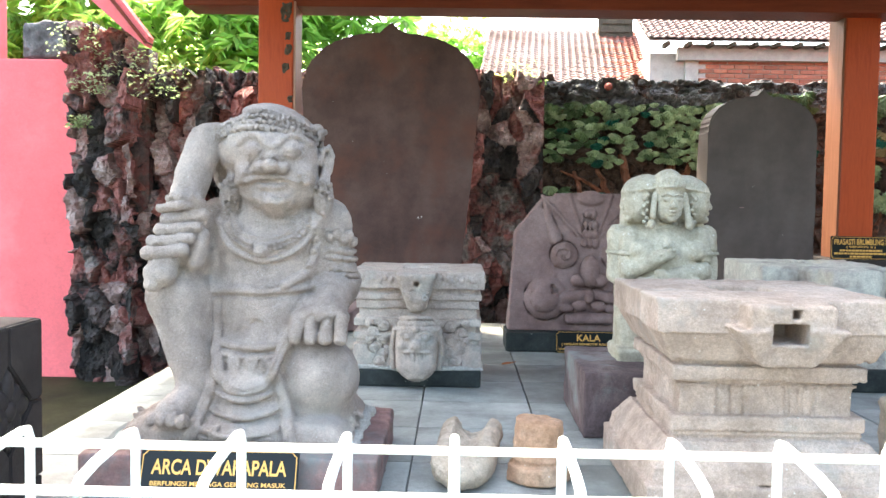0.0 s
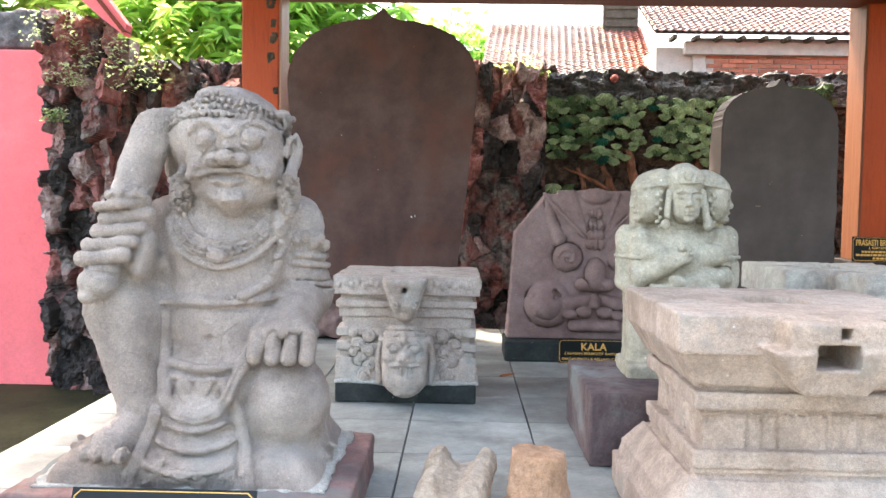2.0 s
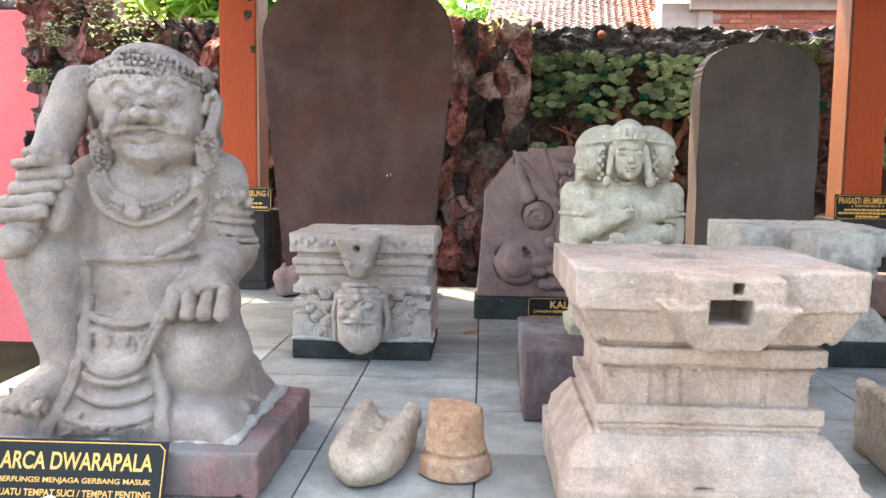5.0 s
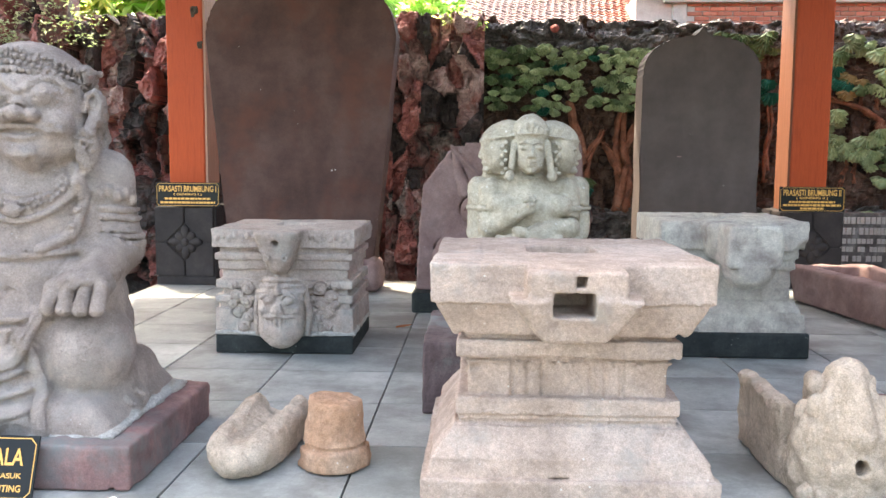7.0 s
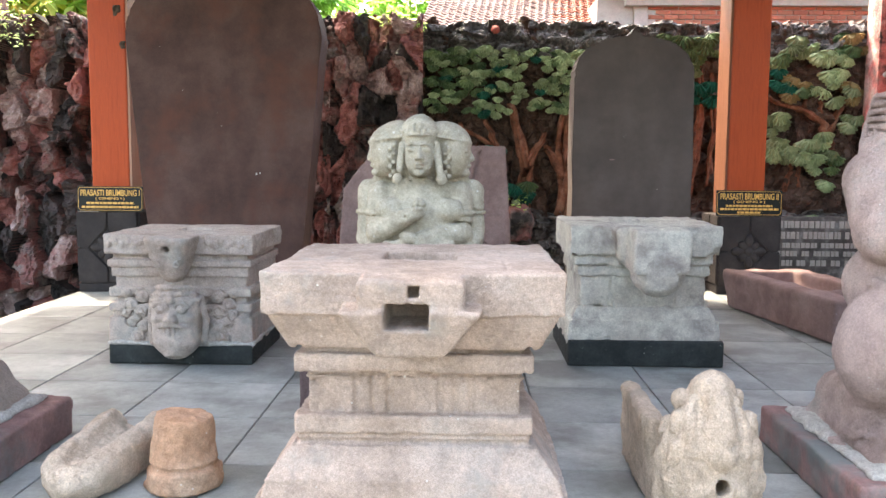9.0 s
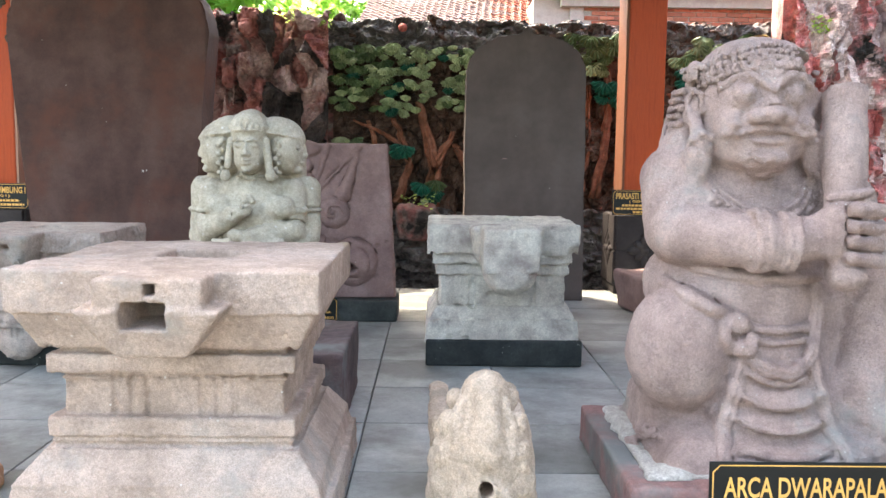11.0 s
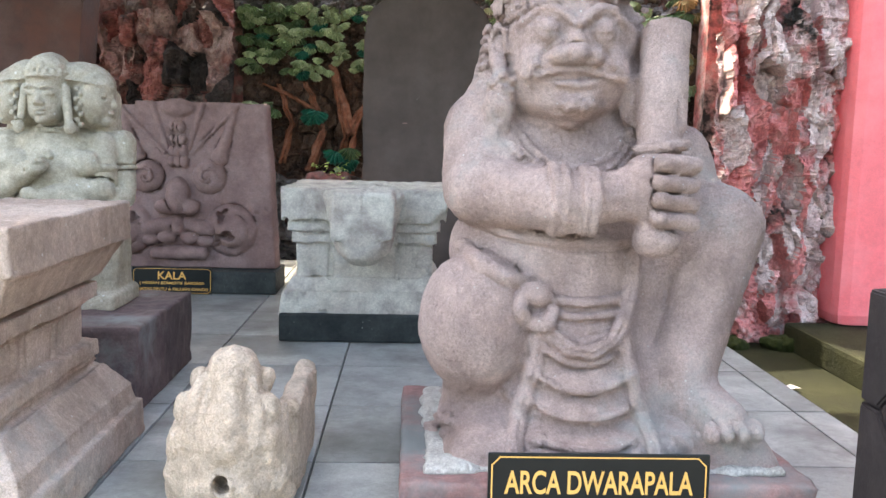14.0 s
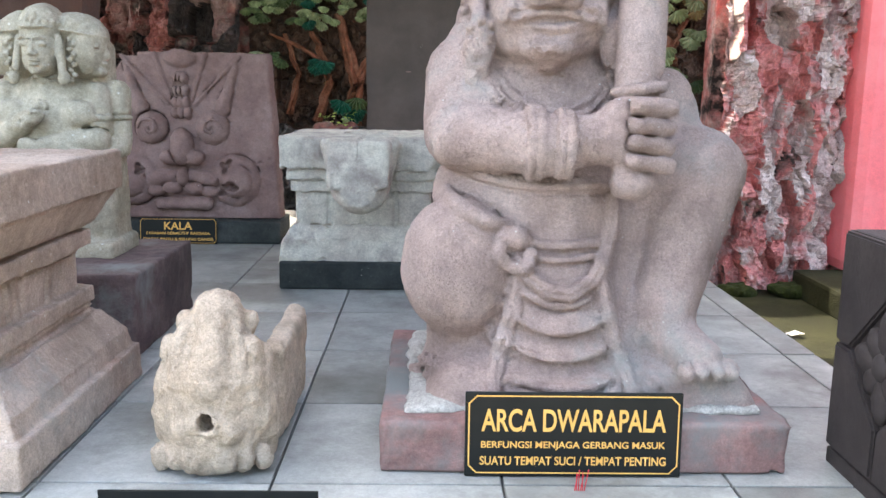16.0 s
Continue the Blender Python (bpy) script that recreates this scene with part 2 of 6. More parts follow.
FENCE_PAINT = material("white_fence_paint", [(0.72, 0.80, 0.80), (0.80, 0.86, 0.86)], 0.4, 12, 60, 0.1, 0.001)
SIGN_BLACK = material("black_acrylic", [(0.008, 0.010, 0.010), (0.012, 0.014, 0.014)], 0.3, 5, 40, 0.0)
GOLD = material("gold_lettering", [(0.744, 0.407, 0.108), (0.840, 0.484, 0.144)], 0.4, 12, 60, 0.0)
ROOF_TILE = material("terracotta_roof_tile", [(0.192, 0.124, 0.112), (0.272, 0.196, 0.180), (0.288, 0.248, 0.240)], 0.85, 1.3, 25, 0.4, 0.006)
ROOF_RED = material("new_red_roof_tile", [(0.30, 0.10, 0.075), (0.36, 0.14, 0.105)], 0.8, 1.3, 25, 0.3, 0.006)
BRICK = material("red_brick", [(0.33, 0.115, 0.075), (0.42, 0.16, 0.105)], 0.9, 6, 50, 0.5, 0.004, rand=0.25)
MORTAR = material("grey_mortar", [(0.36, 0.33, 0.30), (0.46, 0.43, 0.40)], 0.95, 4, 50, 0.5, 0.005)
PLASTER = material("pale_plaster", [(0.374, 0.340, 0.313), (0.462, 0.428, 0.394)], 0.9, 2, 40, 0.3, 0.005, stain=((0.35, 0.3, 0.26), 2, 0.55, 0.7))
# Ceiling is out of view; brown kept dark to cut bounced light.
CEILING_PAINT = material("unseen_ceiling_brown", [(0.25, 0.19, 0.145), (0.33, 0.26, 0.20)], 0.7, 2, 30, 0.2, 0.003, stretch=(1, 12, 1))


def leaf_material(name, colors):
    """A thin leaf that also lets light through."""
    m = material(name, colors, 0.4, 1.2, 20, 0.0)
    nd, ln = m.node_tree.nodes, m.node_tree.links
    bs, out = nd["Principled BSDF"], nd["Material Output"]
    tr, mx = nd.new("ShaderNodeBsdfTranslucent"), nd.new("ShaderNodeMixShader")
    hs = nd.new("ShaderNodeHueSaturation")
    # Transmitted tint boosted beyond leaf tone to imitate strong backlight.
    hs.inputs["Value"].default_value = 2.2
    hs.inputs["Saturation"].default_value = 1.1
    ln.new(bs.inputs["Base Color"].links[0].from_socket, hs.inputs["Color"])
    ln.new(hs.outputs[0], tr.inputs["Color"])
    mx.inputs[0].default_value = 0.6
    ln.new(bs.outputs[0], mx.inputs[1])
    ln.new(tr.outputs[0], mx.inputs[2])
    ln.new(mx.outputs[0], out.inputs["Surface"])
    return m


# Mango leaf colours raised to put sunlight into them.
FOLIAGE = leaf_material("mango_leaf", [(0.08, 0.16, 0.04), (0.18, 0.31, 0.08), (0.30, 0.42, 0.14)])
FERN = leaf_material("small_fern", [(0.07, 0.10, 0.05), (0.20, 0.25, 0.13), (0.38, 0.42, 0.28)])
FOLIAGE_NEW = leaf_material("young_mango_leaf", [(0.26, 0.38, 0.10), (0.40, 0.50, 0.20)])
BARK = material("tree_bark", [(0.07, 0.055, 0.04), (0.12, 0.095, 0.07)], 0.9, 8, 40, 0.8, 0.01)
RED_DOT = material("red_painted_stone", [(0.34, 0.09, 0.07), (0.40, 0.13, 0.10)], 0.7, 6, 40, 0.4)
DRY_LEAF = material("dry_orange_leaf", [(0.30, 0.09, 0.03), (0.42, 0.15, 0.06)], 0.7, 20, 60, 0.2)
INCENSE = material("red_incense_stick", [(0.55, 0.03, 0.05), (0.62, 0.05, 0.07)], 0.6, 20, 60, 0.0)
WHITE_SCRAP = material("white_plastic_scrap", [(0.75, 0.75, 0.75), (0.82, 0.82, 0.82)], 0.4, 12, 40, 0.1)

# ---- mesh helpers ----


def thing(name, label, category, loc=(0, 0, 0), group="", kind=""):
    ob = new(name)
    ob.location = loc
    ob.empty_display_size = 0.05
    return tagged(ob, label, category, group, kind)


def to_mesh(name, bm, smooth=False):
    me = bpy.data.meshes.new(name)
    bmesh.ops.recalc_face_normals(bm, faces=bm.faces[:])
    bm.to_mesh(me)
    bm.free()
    if smooth:
        me.shade_smooth()
    return me


def part(name, bm, mat, parent=None, label="", smooth=False):
    """One mesh object from a bmesh (or a mesh), under a thing or a part."""
    me = bm if isinstance(bm, bpy.types.Mesh) else to_mesh(name, bm, smooth)
    if not me.materials:
        me.materials.append(mat)
    ob = new(name, me)
    ob.parent = parent
    if label:
        tagged(ob, label)
    return ob


def add_box(bm, lo, hi, bevel=0.0, turn=0.0, segs=2):
    c = [(a + b) / 2 for a, b in zip(lo, hi)]
    made = bmesh.ops.create_cube(bm, size=1.0, matrix=pose(*c, 0, 0, turn) @ Matrix.Diagonal((*[b - a for a, b in zip(lo, hi)], 1)))
    if bevel:
        es = list({e for v in made["verts"] for e in v.link_edges})
        bmesh.ops.bevel(bm, geom=es, offset=bevel, segments=segs, affect="EDGES", profile=0.6)
    return bm


def box(lo, hi, bevel=0.0, turn=0.0):
    return add_box(bmesh.new(), lo, hi, bevel, turn)


def add_tube(bm, pts, radii, sides=8):
    """A tube along points, one radius a point."""
    pts = [Vector(p) for p in pts]
    rings = []
    up = Vector((0.013, 0.021, 1))
    for i, p in enumerate(pts):
        d = (pts[min(i + 1, len(pts) - 1)] - pts[max(i - 1, 0)]).normalized()
        a = d.cross(up)
        if a.length < 0.05:
            a = d.cross(Vector((1, 0, 0)))
        a.normalize()
        b = d.cross(a)
        r = radii[i] if not isinstance(radii, (int, float)) else radii
        rings.append([bm.verts.new(p + r * (math.cos(u) * a + math.sin(u) * b)) for u in (2 * math.pi * k / sides for k in range(sides))])
    for r0, r1 in zip(rings, rings[1:]):
        for k in range(sides):
            bm.faces.new((r0[k], r0[(k + 1) % sides], r1[(k + 1) % sides], r1[k]))
    bm.faces.new(rings[0][::-1])
    bm.faces.new(rings[-1])
    return bm


def lattice(shape, step, seed):
    """Smooth value noise on a grid of any dimension, about -1 to 1."""
    rng = np.random.RandomState(seed)
    out = np.zeros(shape, np.float32)
    dims = [int(n / step) + 3 for n in shape]
    cells = rng.uniform(-1, 1, dims).astype(np.float32)
    for ax, n in enumerate(shape):
        x = np.arange(n) / step
        i = x.astype(int)
        f = (x - i)
        f = (f * f * (3 - 2 * f)).astype(np.float32)
        sh = [1] * len(shape)
        sh[ax] = n
        cells = np.take(cells, i, ax) * (1 - f.reshape(sh)) + np.take(cells, i + 1, ax) * f.reshape(sh)
    out += cells
    return out


class Carving:
    """A block of stone as a distance field on a grid: rounded forms are joined to it or cut from it, then skinned."""

    def __init__(self, lo, hi, h, seed=1):
        self.lo, self.h, self.seed = np.array(lo, float), h, seed
        self.n = [int(math.ceil((b - a) / h)) + 1 for a, b in zip(lo, hi)]
        self.f = np.full(self.n, 0.06, np.float32)
        self.axes = [(self.lo[i] + h * np.arange(self.n[i])).astype(np.float32) for i in range(3)]

    def window(self, lo, hi, pad):
        s = []
        for i in range(3):
            a = int(max(0, math.floor((lo[i] - pad - self.lo[i]) / self.h)))
            b = int(min(self.n[i], math.ceil((hi[i] + pad - self.lo[i]) / self.h) + 1))
            s.append(slice(a, max(b, a)))
        x, y, z = (self.axes[i][s[i]] for i in range(3))
        return tuple(s), x[:, None, None], y[None, :, None], z[None, None, :]

    def blend(self, s, d, k, cut):
        f = self.f[s]
        if cut:
            d = -d
            h = np.maximum(k - np.abs(f - d), 0) / k
            self.f[s] = np.maximum(f, d) + h * h * k / 4
        else:
            h = np.maximum(k - np.abs(f - d), 0) / k
            self.f[s] = np.minimum(f, d) - h * h * k / 4

    def blob(self, c, r, turn=(0, 0, 0), k=0.03, cut=False, halo=0.0):
        """An ellipsoid, turned by Euler degrees; halo chisels a groove round it first."""
        if halo:
            self.blob(c, [v + halo for v in r], turn, 0.007, True)
        big = max(r)
        s, x, y, z = self.window([v - big for v in c], [v + big for v in c], k + 2 * self.h)
        x, y, z = x - c[0], y - c[1], z - c[2]
        if any(turn):
            m = np.array(Euler([radians(a) for a in turn]).to_matrix().transposed())
            x, y, z = (m[i, 0] * x + m[i, 1] * y + m[i, 2] * z for i in range(3))
        k0 = np.sqrt((x / r[0]) ** 2 + (y / r[1]) ** 2 + (z / r[2]) ** 2)
        k1 = np.sqrt((x / r[0] ** 2) ** 2 + (y / r[1] ** 2) ** 2 + (z / r[2] ** 2) ** 2)
        self.blend(s, k0 * (k0 - 1) / np.maximum(k1, 1e-5), k, cut)
        return self

    def limb(self, a, b, ra, rb, k=0.03, cut=False, halo=0.0):
        """A tapered rounded limb from a to b."""
        if halo:
            self.limb(a, b, ra + halo, rb + halo, 0.007, True)
        R = max(ra, rb)
        s, x, y, z = self.window([min(u, v) - R for u, v in zip(a, b)], [max(u, v) + R for u, v in zip(a, b)], k + 2 * self.h)
        d = [v - u for u, v in zip(a, b)]
        L = sum(v * v for v in d) or 1e-9
        t = np.clip(((x - a[0]) * d[0] + (y - a[1]) * d[1] + (z - a[2]) * d[2]) / L, 0, 1)
        q = np.sqrt((x - a[0] - t * d[0]) ** 2 + (y - a[1] - t * d[1]) ** 2 + (z - a[2] - t * d[2]) ** 2)
        self.blend(s, q - (ra + (rb - ra) * t), k, cut)
        return self

    def cord(self, pts, r, k=0.005, cut=False, halo=0.0026):
        if halo and not cut:
            for a, b in zip(pts, pts[1:]):
                self.limb(a, b, r + halo, r + halo, 0.007, True)
        for a, b in zip(pts, pts[1:]):
            self.limb(a, b, r, r, k, cut)
        return self

    def front(self, x, z):
        """The y at which the carved front stands at (x, z)."""
        i = int(np.clip(round((x - self.lo[0]) / self.h), 0, self.n[0] - 1))
        k = int(np.clip(round((z - self.lo[2]) / self.h), 0, self.n[2] - 1))
        j = int(np.argmax(self.f[i, :, k] < 0))
        if self.f[i, j, k] >= 0:
            return 0.1
        a, b = self.f[i, max(j - 1, 0), k], self.f[i, j, k]
        return self.lo[1] + self.h * (j - (b / (b - a) if a > b else 0))

    def drape(self, pts, r, k=0.003, out=0.4, cut=False, steps=5):
        """A cord laid on the carved front along (x, z) points."""
        q = []
        for a, b in zip(pts, pts[1:]):
            q += [(a[0] + (b[0] - a[0]) * u / steps, a[1] + (b[1] - a[1]) * u / steps) for u in range(steps)]
        q.append(pts[-1])
        ys = np.array([self.front(x, z) for x, z in q])
        if len(ys) > 4:
            ys[1:-1] = (ys[:-2] + 2 * ys[1:-1] + ys[2:]) / 4
        p = [(x, y - r * out, z) for (x, z), y in zip(q, ys)]
        return self.cord(p, r, k, cut, 0)

    def stud(self, x, z, r, k=0.003, out=0.3):
        return self.blob((x, self.front(x, z) - out * r[1], z), r, k=k)

    def studs(self, spots, k=0.001, out=0.4):
        """Studs (x, z, radii) set on the front as it stands before the first of them."""
        ys = [self.front(x, z) for x, z, r in spots]
        for (x, z, r), y in zip(spots, ys):
            self.blob((x, y - out * r[1], z), r, k=k)
        return self

    def beads(self, pts, r, k=0.006):
        for p in pts:
            self.blob(p, (r, r, r), k=k)
        return self

    def block(self, c, half, rnd=0.01, turn=(0, 0, 0), k=0.008, cut=False, taper=0.0):
        """A box with rounded edges; taper narrows it towards its top."""
        big = math.sqrt(sum(v * v for v in half)) if any(turn) else 0
        w = [big] * 3 if big else [v * (1 + abs(taper)) for v in half]
        s, x, y, z = self.window([a - b for a, b in zip(c, w)], [a + b for a, b in zip(c, w)], k + 2 * self.h)
        x, y, z = x - c[0], y - c[1], z - c[2]
        if any(turn):
            m = np.array(Euler([radians(a) for a in turn]).to_matrix().transposed())
            x, y, z = (m[i, 0] * x + m[i, 1] * y + m[i, 2] * z for i in range(3))
        sc = 1 - taper * z / half[2] if taper else 1.0
        qx, qy, qz = np.abs(x) - half[0] * sc + rnd, np.abs(y) - half[1] * sc + rnd, np.abs(z) - half[2] + rnd
        out = np.sqrt(np.maximum(qx, 0) ** 2 + np.maximum(qy, 0) ** 2 + np.maximum(qz, 0) ** 2)
        self.blend(s, out + np.minimum(np.maximum(np.maximum(qx, qy), qz), 0) - rnd, k, cut)
        return self

    def wear(self, *layers):
        """Worn and pitted surface: (size in metres, depth in metres) a layer."""
        for i, (size, depth) in enumerate(layers):
            self.f += depth * lattice(self.f.shape, max(size / self.h, 1.01), self.seed * 17 + i)
        return self

    def flat_foot(self, z=0.0):
        k = int(round((z - self.lo[2]) / self.h))
        if k >= 0:
            self.f[:, :, :k + 1] = np.maximum(self.f[:, :, :k + 1], 0.02)
        return self

    def skin(self, name):
        f = self.f
        for sl in ((0, slice(None), slice(None)), (-1, slice(None), slice(None)), (slice(None), 0, slice(None)),
                   (slice(None), -1, slice(None)), (slice(None), slice(None), 0), (slice(None), slice(None), -1)):
            f[sl] = np.maximum(f[sl], 0.004)
        neg = f < 0
        nx, ny, nz = f.shape
        corner = lambda a, i, j, k: a[i:nx - 1 + i, j:ny - 1 + j, k:nz - 1 + k]
        cnt = sum(corner(neg, i, j, k).astype(np.int8) for i in (0, 1) for j in (0, 1) for k in (0, 1))
        cells = np.argwhere((cnt > 0) & (cnt < 8))
        idx = np.full((nx - 1, ny - 1, nz - 1), -1, np.int32)
        idx[tuple(cells.T)] = np.arange(len(cells))
        tot, num = np.zeros((len(cells), 3)), np.zeros(len(cells))
        cs = [(i, j, k) for i in (0, 1) for j in (0, 1) for k in (0, 1)]
        val = {c: f[tuple((cells + c).T)] for c in cs}
        for a in cs:
            for ax in range(3):
                if a[ax] == 0:
                    b = tuple(1 if i == ax else a[i] for i in range(3))
                    va, vb = val[a], val[b]
                    hit = (va < 0) != (vb < 0)
                    t = np.where(hit, va / np.where(hit, va - vb, 1), 0)
                    p = np.array(a, float)[None, :] + t[:, None] * (np.array(b) - np.array(a))[None, :]
                    tot += np.where(hit[:, None], p, 0)
                    num += hit
        verts = self.lo + self.h * (cells + tot / num[:, None])
        faces = []
        for ax in range(3):
            u, v = [(1, 2), (2, 0), (0, 1)][ax]
            a = neg.take(range(f.shape[ax] - 1), ax)
            b = neg.take(range(1, f.shape[ax]), ax)
            e = np.argwhere(a != b)
            e = e[(e[:, u] > 0) & (e[:, v] > 0) & (e[:, u] < f.shape[u] - 1) & (e[:, v] < f.shape[v] - 1)]
            inside = a[tuple(e.T)]
            du, dv = np.zeros(3, int), np.zeros(3, int)
            du[u], dv[v] = 1, 1
            q = np.stack([idx[tuple((e - du - dv).T)], idx[tuple((e - dv).T)], idx[tuple(e.T)], idx[tuple((e - du).T)]], 1)
            q[~inside] = q[~inside][:, ::-1]
            faces.append(q)
        me = bpy.data.meshes.new(name)
        me.from_pydata(verts.tolist(), [], np.concatenate(faces).tolist())
        me.shade_smooth()
        me.update()
        return me

# ---- setting ----
GROUND = -0.62
bm = bmesh.new()
for i in range(2):
    for j in range(2):
        bm.verts.new(((-400, 400)[i], (-400, 400)[j], GROUND))
bm.verts.ensure_lookup_table()
bm.faces.new((bm.verts[0], bm.verts[2], bm.verts[3], bm.verts[1]))
tagged(part("ground", bm, MOSS), "damp mossy earth and paving around the platform", "ground", kind="structure")
bm = box((-8, -4, GROUND - 0.1), (9, 1.9, GROUND + 0.012))
tagged(part("pavement", bm, PAVING), "grey cement walkway along the fence", "pavement", kind="structure")

PX0, PX1, PY0, PY1 = -1.43, 3.46, 2.2, 6.52
platform = tagged(part("floor", box((PX0 + 0.01, PY0 + 0.01, GROUND - 0.02), (PX1 - 0.01, PY1 - 0.01, -0.012)), GROUT),
                  "raised pavilion floor of grey cement tiles", "floor", kind="structure")


def rock_sheet(name, x0, x1, y, z0, z1, seed, mat, label, cell=(0.16, 0.34), deep=0.2, lean=0.0, top=0.1, step=0.012, faces_of=()):
    """A wall of modelled cement rock: upright broken blocks of uneven depth with dark gaps, ragged along its top."""
    rng = np.random.RandomState(seed)
    nx, nz = int((x1 - x0) / step) + 1, int((z1 + top - z0) / step) + 1
    X, Z = np.meshgrid(np.linspace(x0, x1, nx), np.linspace(z0, z1 + top, nz), indexing="ij")
    wx = X + 0.03 * lattice((nx, nz), 12, seed + 1) + 0.010 * lattice((nx, nz), 4, seed + 2)
    wz = Z + 0.06 * lattice((nx, nz), 14, seed + 3) + 0.012 * lattice((nx, nz), 5, seed + 4)
    n = int((x1 - x0) * (z1 - z0) / (cell[0] * cell[1])) + 8
    cx, cz = rng.uniform(x0 - 0.1, x1 + 0.1, n), rng.uniform(z0 - 0.1, z1 + top + 0.1, n)
    cd, ca, cb = rng.uniform(-1, 1, n), rng.uniform(-0.5, 0.5, n), rng.uniform(-0.35, 0.35, n)
    best, second, own = np.full((nx, nz), 9.0), np.full((nx, nz), 9.0), np.zeros((nx, nz), int)
    for i in range(n):
        d = (np.abs((wx - cx[i]) / cell[0]) ** 3.2 + np.abs((wz - cz[i]) / cell[1]) ** 3.2) ** 0.3125
        closer = d < best
        second = np.where(closer, best, np.minimum(second, d))
        own = np.where(closer, i, own)
        best = np.where(closer, d, best)
    gap = np.clip((second - best) / 0.09, 0, 1) ** 0.7
    Y = deep * (0.75 * cd[own] + ca[own] * (wx - cx[own]) / cell[0] + cb[own] * (wz - cz[own]) / cell[1])
    Y = Y - deep * 0.5 * np.sqrt(gap) + 0.25 * deep + 0.022 * lattice((nx, nz), 9, seed + 5) + 0.010 * lattice((nx, nz), 3.3, seed + 6) + 0.02 * np.round(1.4 * lattice((nx, nz), 5, seed + 12))
    Y = Y + 0.006 * lattice((nx, nz), 1.4, seed + 8) + 0.016 * np.round(1.3 * lattice((nx, nz), 6, seed + 15)) + lean * (Z - z0)
    rim = z1 + top * 0.5 * (lattice((nx, nz), 10, seed + 7)[:, :1] + 0.6 * lattice((nx, nz), 3, seed + 9)[:, :1]) + 0 * Z
    ZZ = np.minimum(Z, rim)
    back = np.clip((Z - rim) / 0.12, 0, 1)
    front = np.stack([X, y + Y + back * 0.3, ZZ], -1).reshape(-1, 3)
    i, j = np.meshgrid(np.arange(nx - 1), np.arange(nz - 1), indexing="ij")
    a = (i * nz + j).ravel()
    faces = np.stack([a, a + nz, a + nz + 1, a + 1], 1)
    me = bpy.data.meshes.new(name)
    me.from_pydata(front.tolist(), [], faces.tolist())
    me.update()
    me.materials.append(mat)
    if faces_of:
        for extra in faces_of:
            me.materials.append(extra)
        kind_of = rng.choice(len(faces_of) + 1, n)
        me.polygons.foreach_set("material_index", kind_of[own.ravel()[a]].astype(np.int32))
    # a solid core behind the modelled skin
    ob = new(name, me)
    part("core", box((x0, y + deep + 0.12, z0), (x1, y + deep + 0.34, z1 - 0.12)), mat, ob)
    return tagged(ob, label, "rock wall", kind="structure")


rock_sheet("wall_rock_1", -2.95, -1.55, 7.2, GROUND, 2.0, 3, ROCK, "craggy cement rock wall washed red and black", cell=(0.11, 0.19), lean=0.06, faces_of=(ROCK_FACE_RED, ROCK_FACE_GREY, ROCK_FACE_BLACK))
rock_sheet("wall_rock_2", -1.75, 0.10, 7.46, GROUND, 2.0, 5, ROCK, "dark craggy cement rock wall behind the tall stele", cell=(0.12, 0.24), deep=0.16, faces_of=(ROCK_FACE_RED, ROCK_FACE_GREY, ROCK_FACE_BLACK))
rock_sheet("wall_rock_3", 4.3, 5.45, 7.0, GROUND, 2.4, 8, ROCK_RED, "craggy cement rock wall washed bright red", cell=(0.085, 0.30), deep=0.15, faces_of=(ROCK_FACE_BRIGHT, ROCK_FACE_PALE, ROCK_FACE_PALE, ROCK_FACE_PALE, ROCK_FACE_BRIGHT))
rock_sheet("wall_rock_4", -3.04, -2.5, 7.0, GROUND, 2.28, 17, ROCK, "tall corner of cement rock beside the pink wall", cell=(0.10, 0.19), deep=0.16, top=0.12, faces_of=(ROCK_FACE_RED, ROCK_FACE_GREY, ROCK_FACE_BLACK))
rock_sheet("wall_rock_5", 0.04, 0.83, 7.38, GROUND, 2.02, 19, ROCK, "red cement rock pillar with squared blocks", cell=(0.11, 0.20), deep=0.14, top=0.10, faces_of=(ROCK_FACE_RED, ROCK_FACE_GREY, ROCK_FACE_BLACK))
rock_sheet("wall_relief", 0.8, 4.45, 7.62, GROUND, 1.98, 11, RELIEF_BROWN, "cement wall with painted tree relief", cell=(0.2, 0.26), deep=0.08)
rock_sheet("wall_relief_crest", 0.8, 4.45, 7.54, 1.72, 1.99, 14, ROCK_DARK, "dark scaly rock crest along the relief wall", cell=(0.10, 0.035), deep=0.045, top=0.035)
rock_sheet("wall_relief_foot", 0.85, 4.45, 7.50, GROUND, 0.50, 23, ROCK_DARK, "dark stacked slate foot of the relief wall", cell=(0.16, 0.045), deep=0.07, top=0.05)

tagged(part("wall_pink_1", box((-5.6, 7.2, GROUND - 0.25), (-3.08, 7.7, 2.05), 0.012), PINK), "smooth wall painted bright pink", "wall", kind="structure")
tagged(part("wall_pink_2", box((-7.5, 7.6, GROUND - 0.2), (-4.12, 8.1, 4.5), 0.012), PINK), "tall pink painted building wall", "wall", kind="structure")
tagged(part("wall_pink_3", box((5.17, 6.75, -0.45), (7.6, 7.2, 3.6), 0.09), PINK), "pink painted wall with chipped paint", "wall", kind="structure")
tagged(part("trim", box((4.86, 5.5, GROUND - 0.02), (7.6, 6.9, -0.44), 0.03), MOSS), "mossy kerb under the pink wall", "kerb", kind="structure")

# Added wall, out of view; keeps light off the right-hand faces.
tagged(part("wall_east", box((5.2, -3.0, GROUND - 0.02), (5.5, 5.4, 3.4)), SHADE_WALL), "added unseen dark wall that blocks light from the east", "wall", kind="structure")

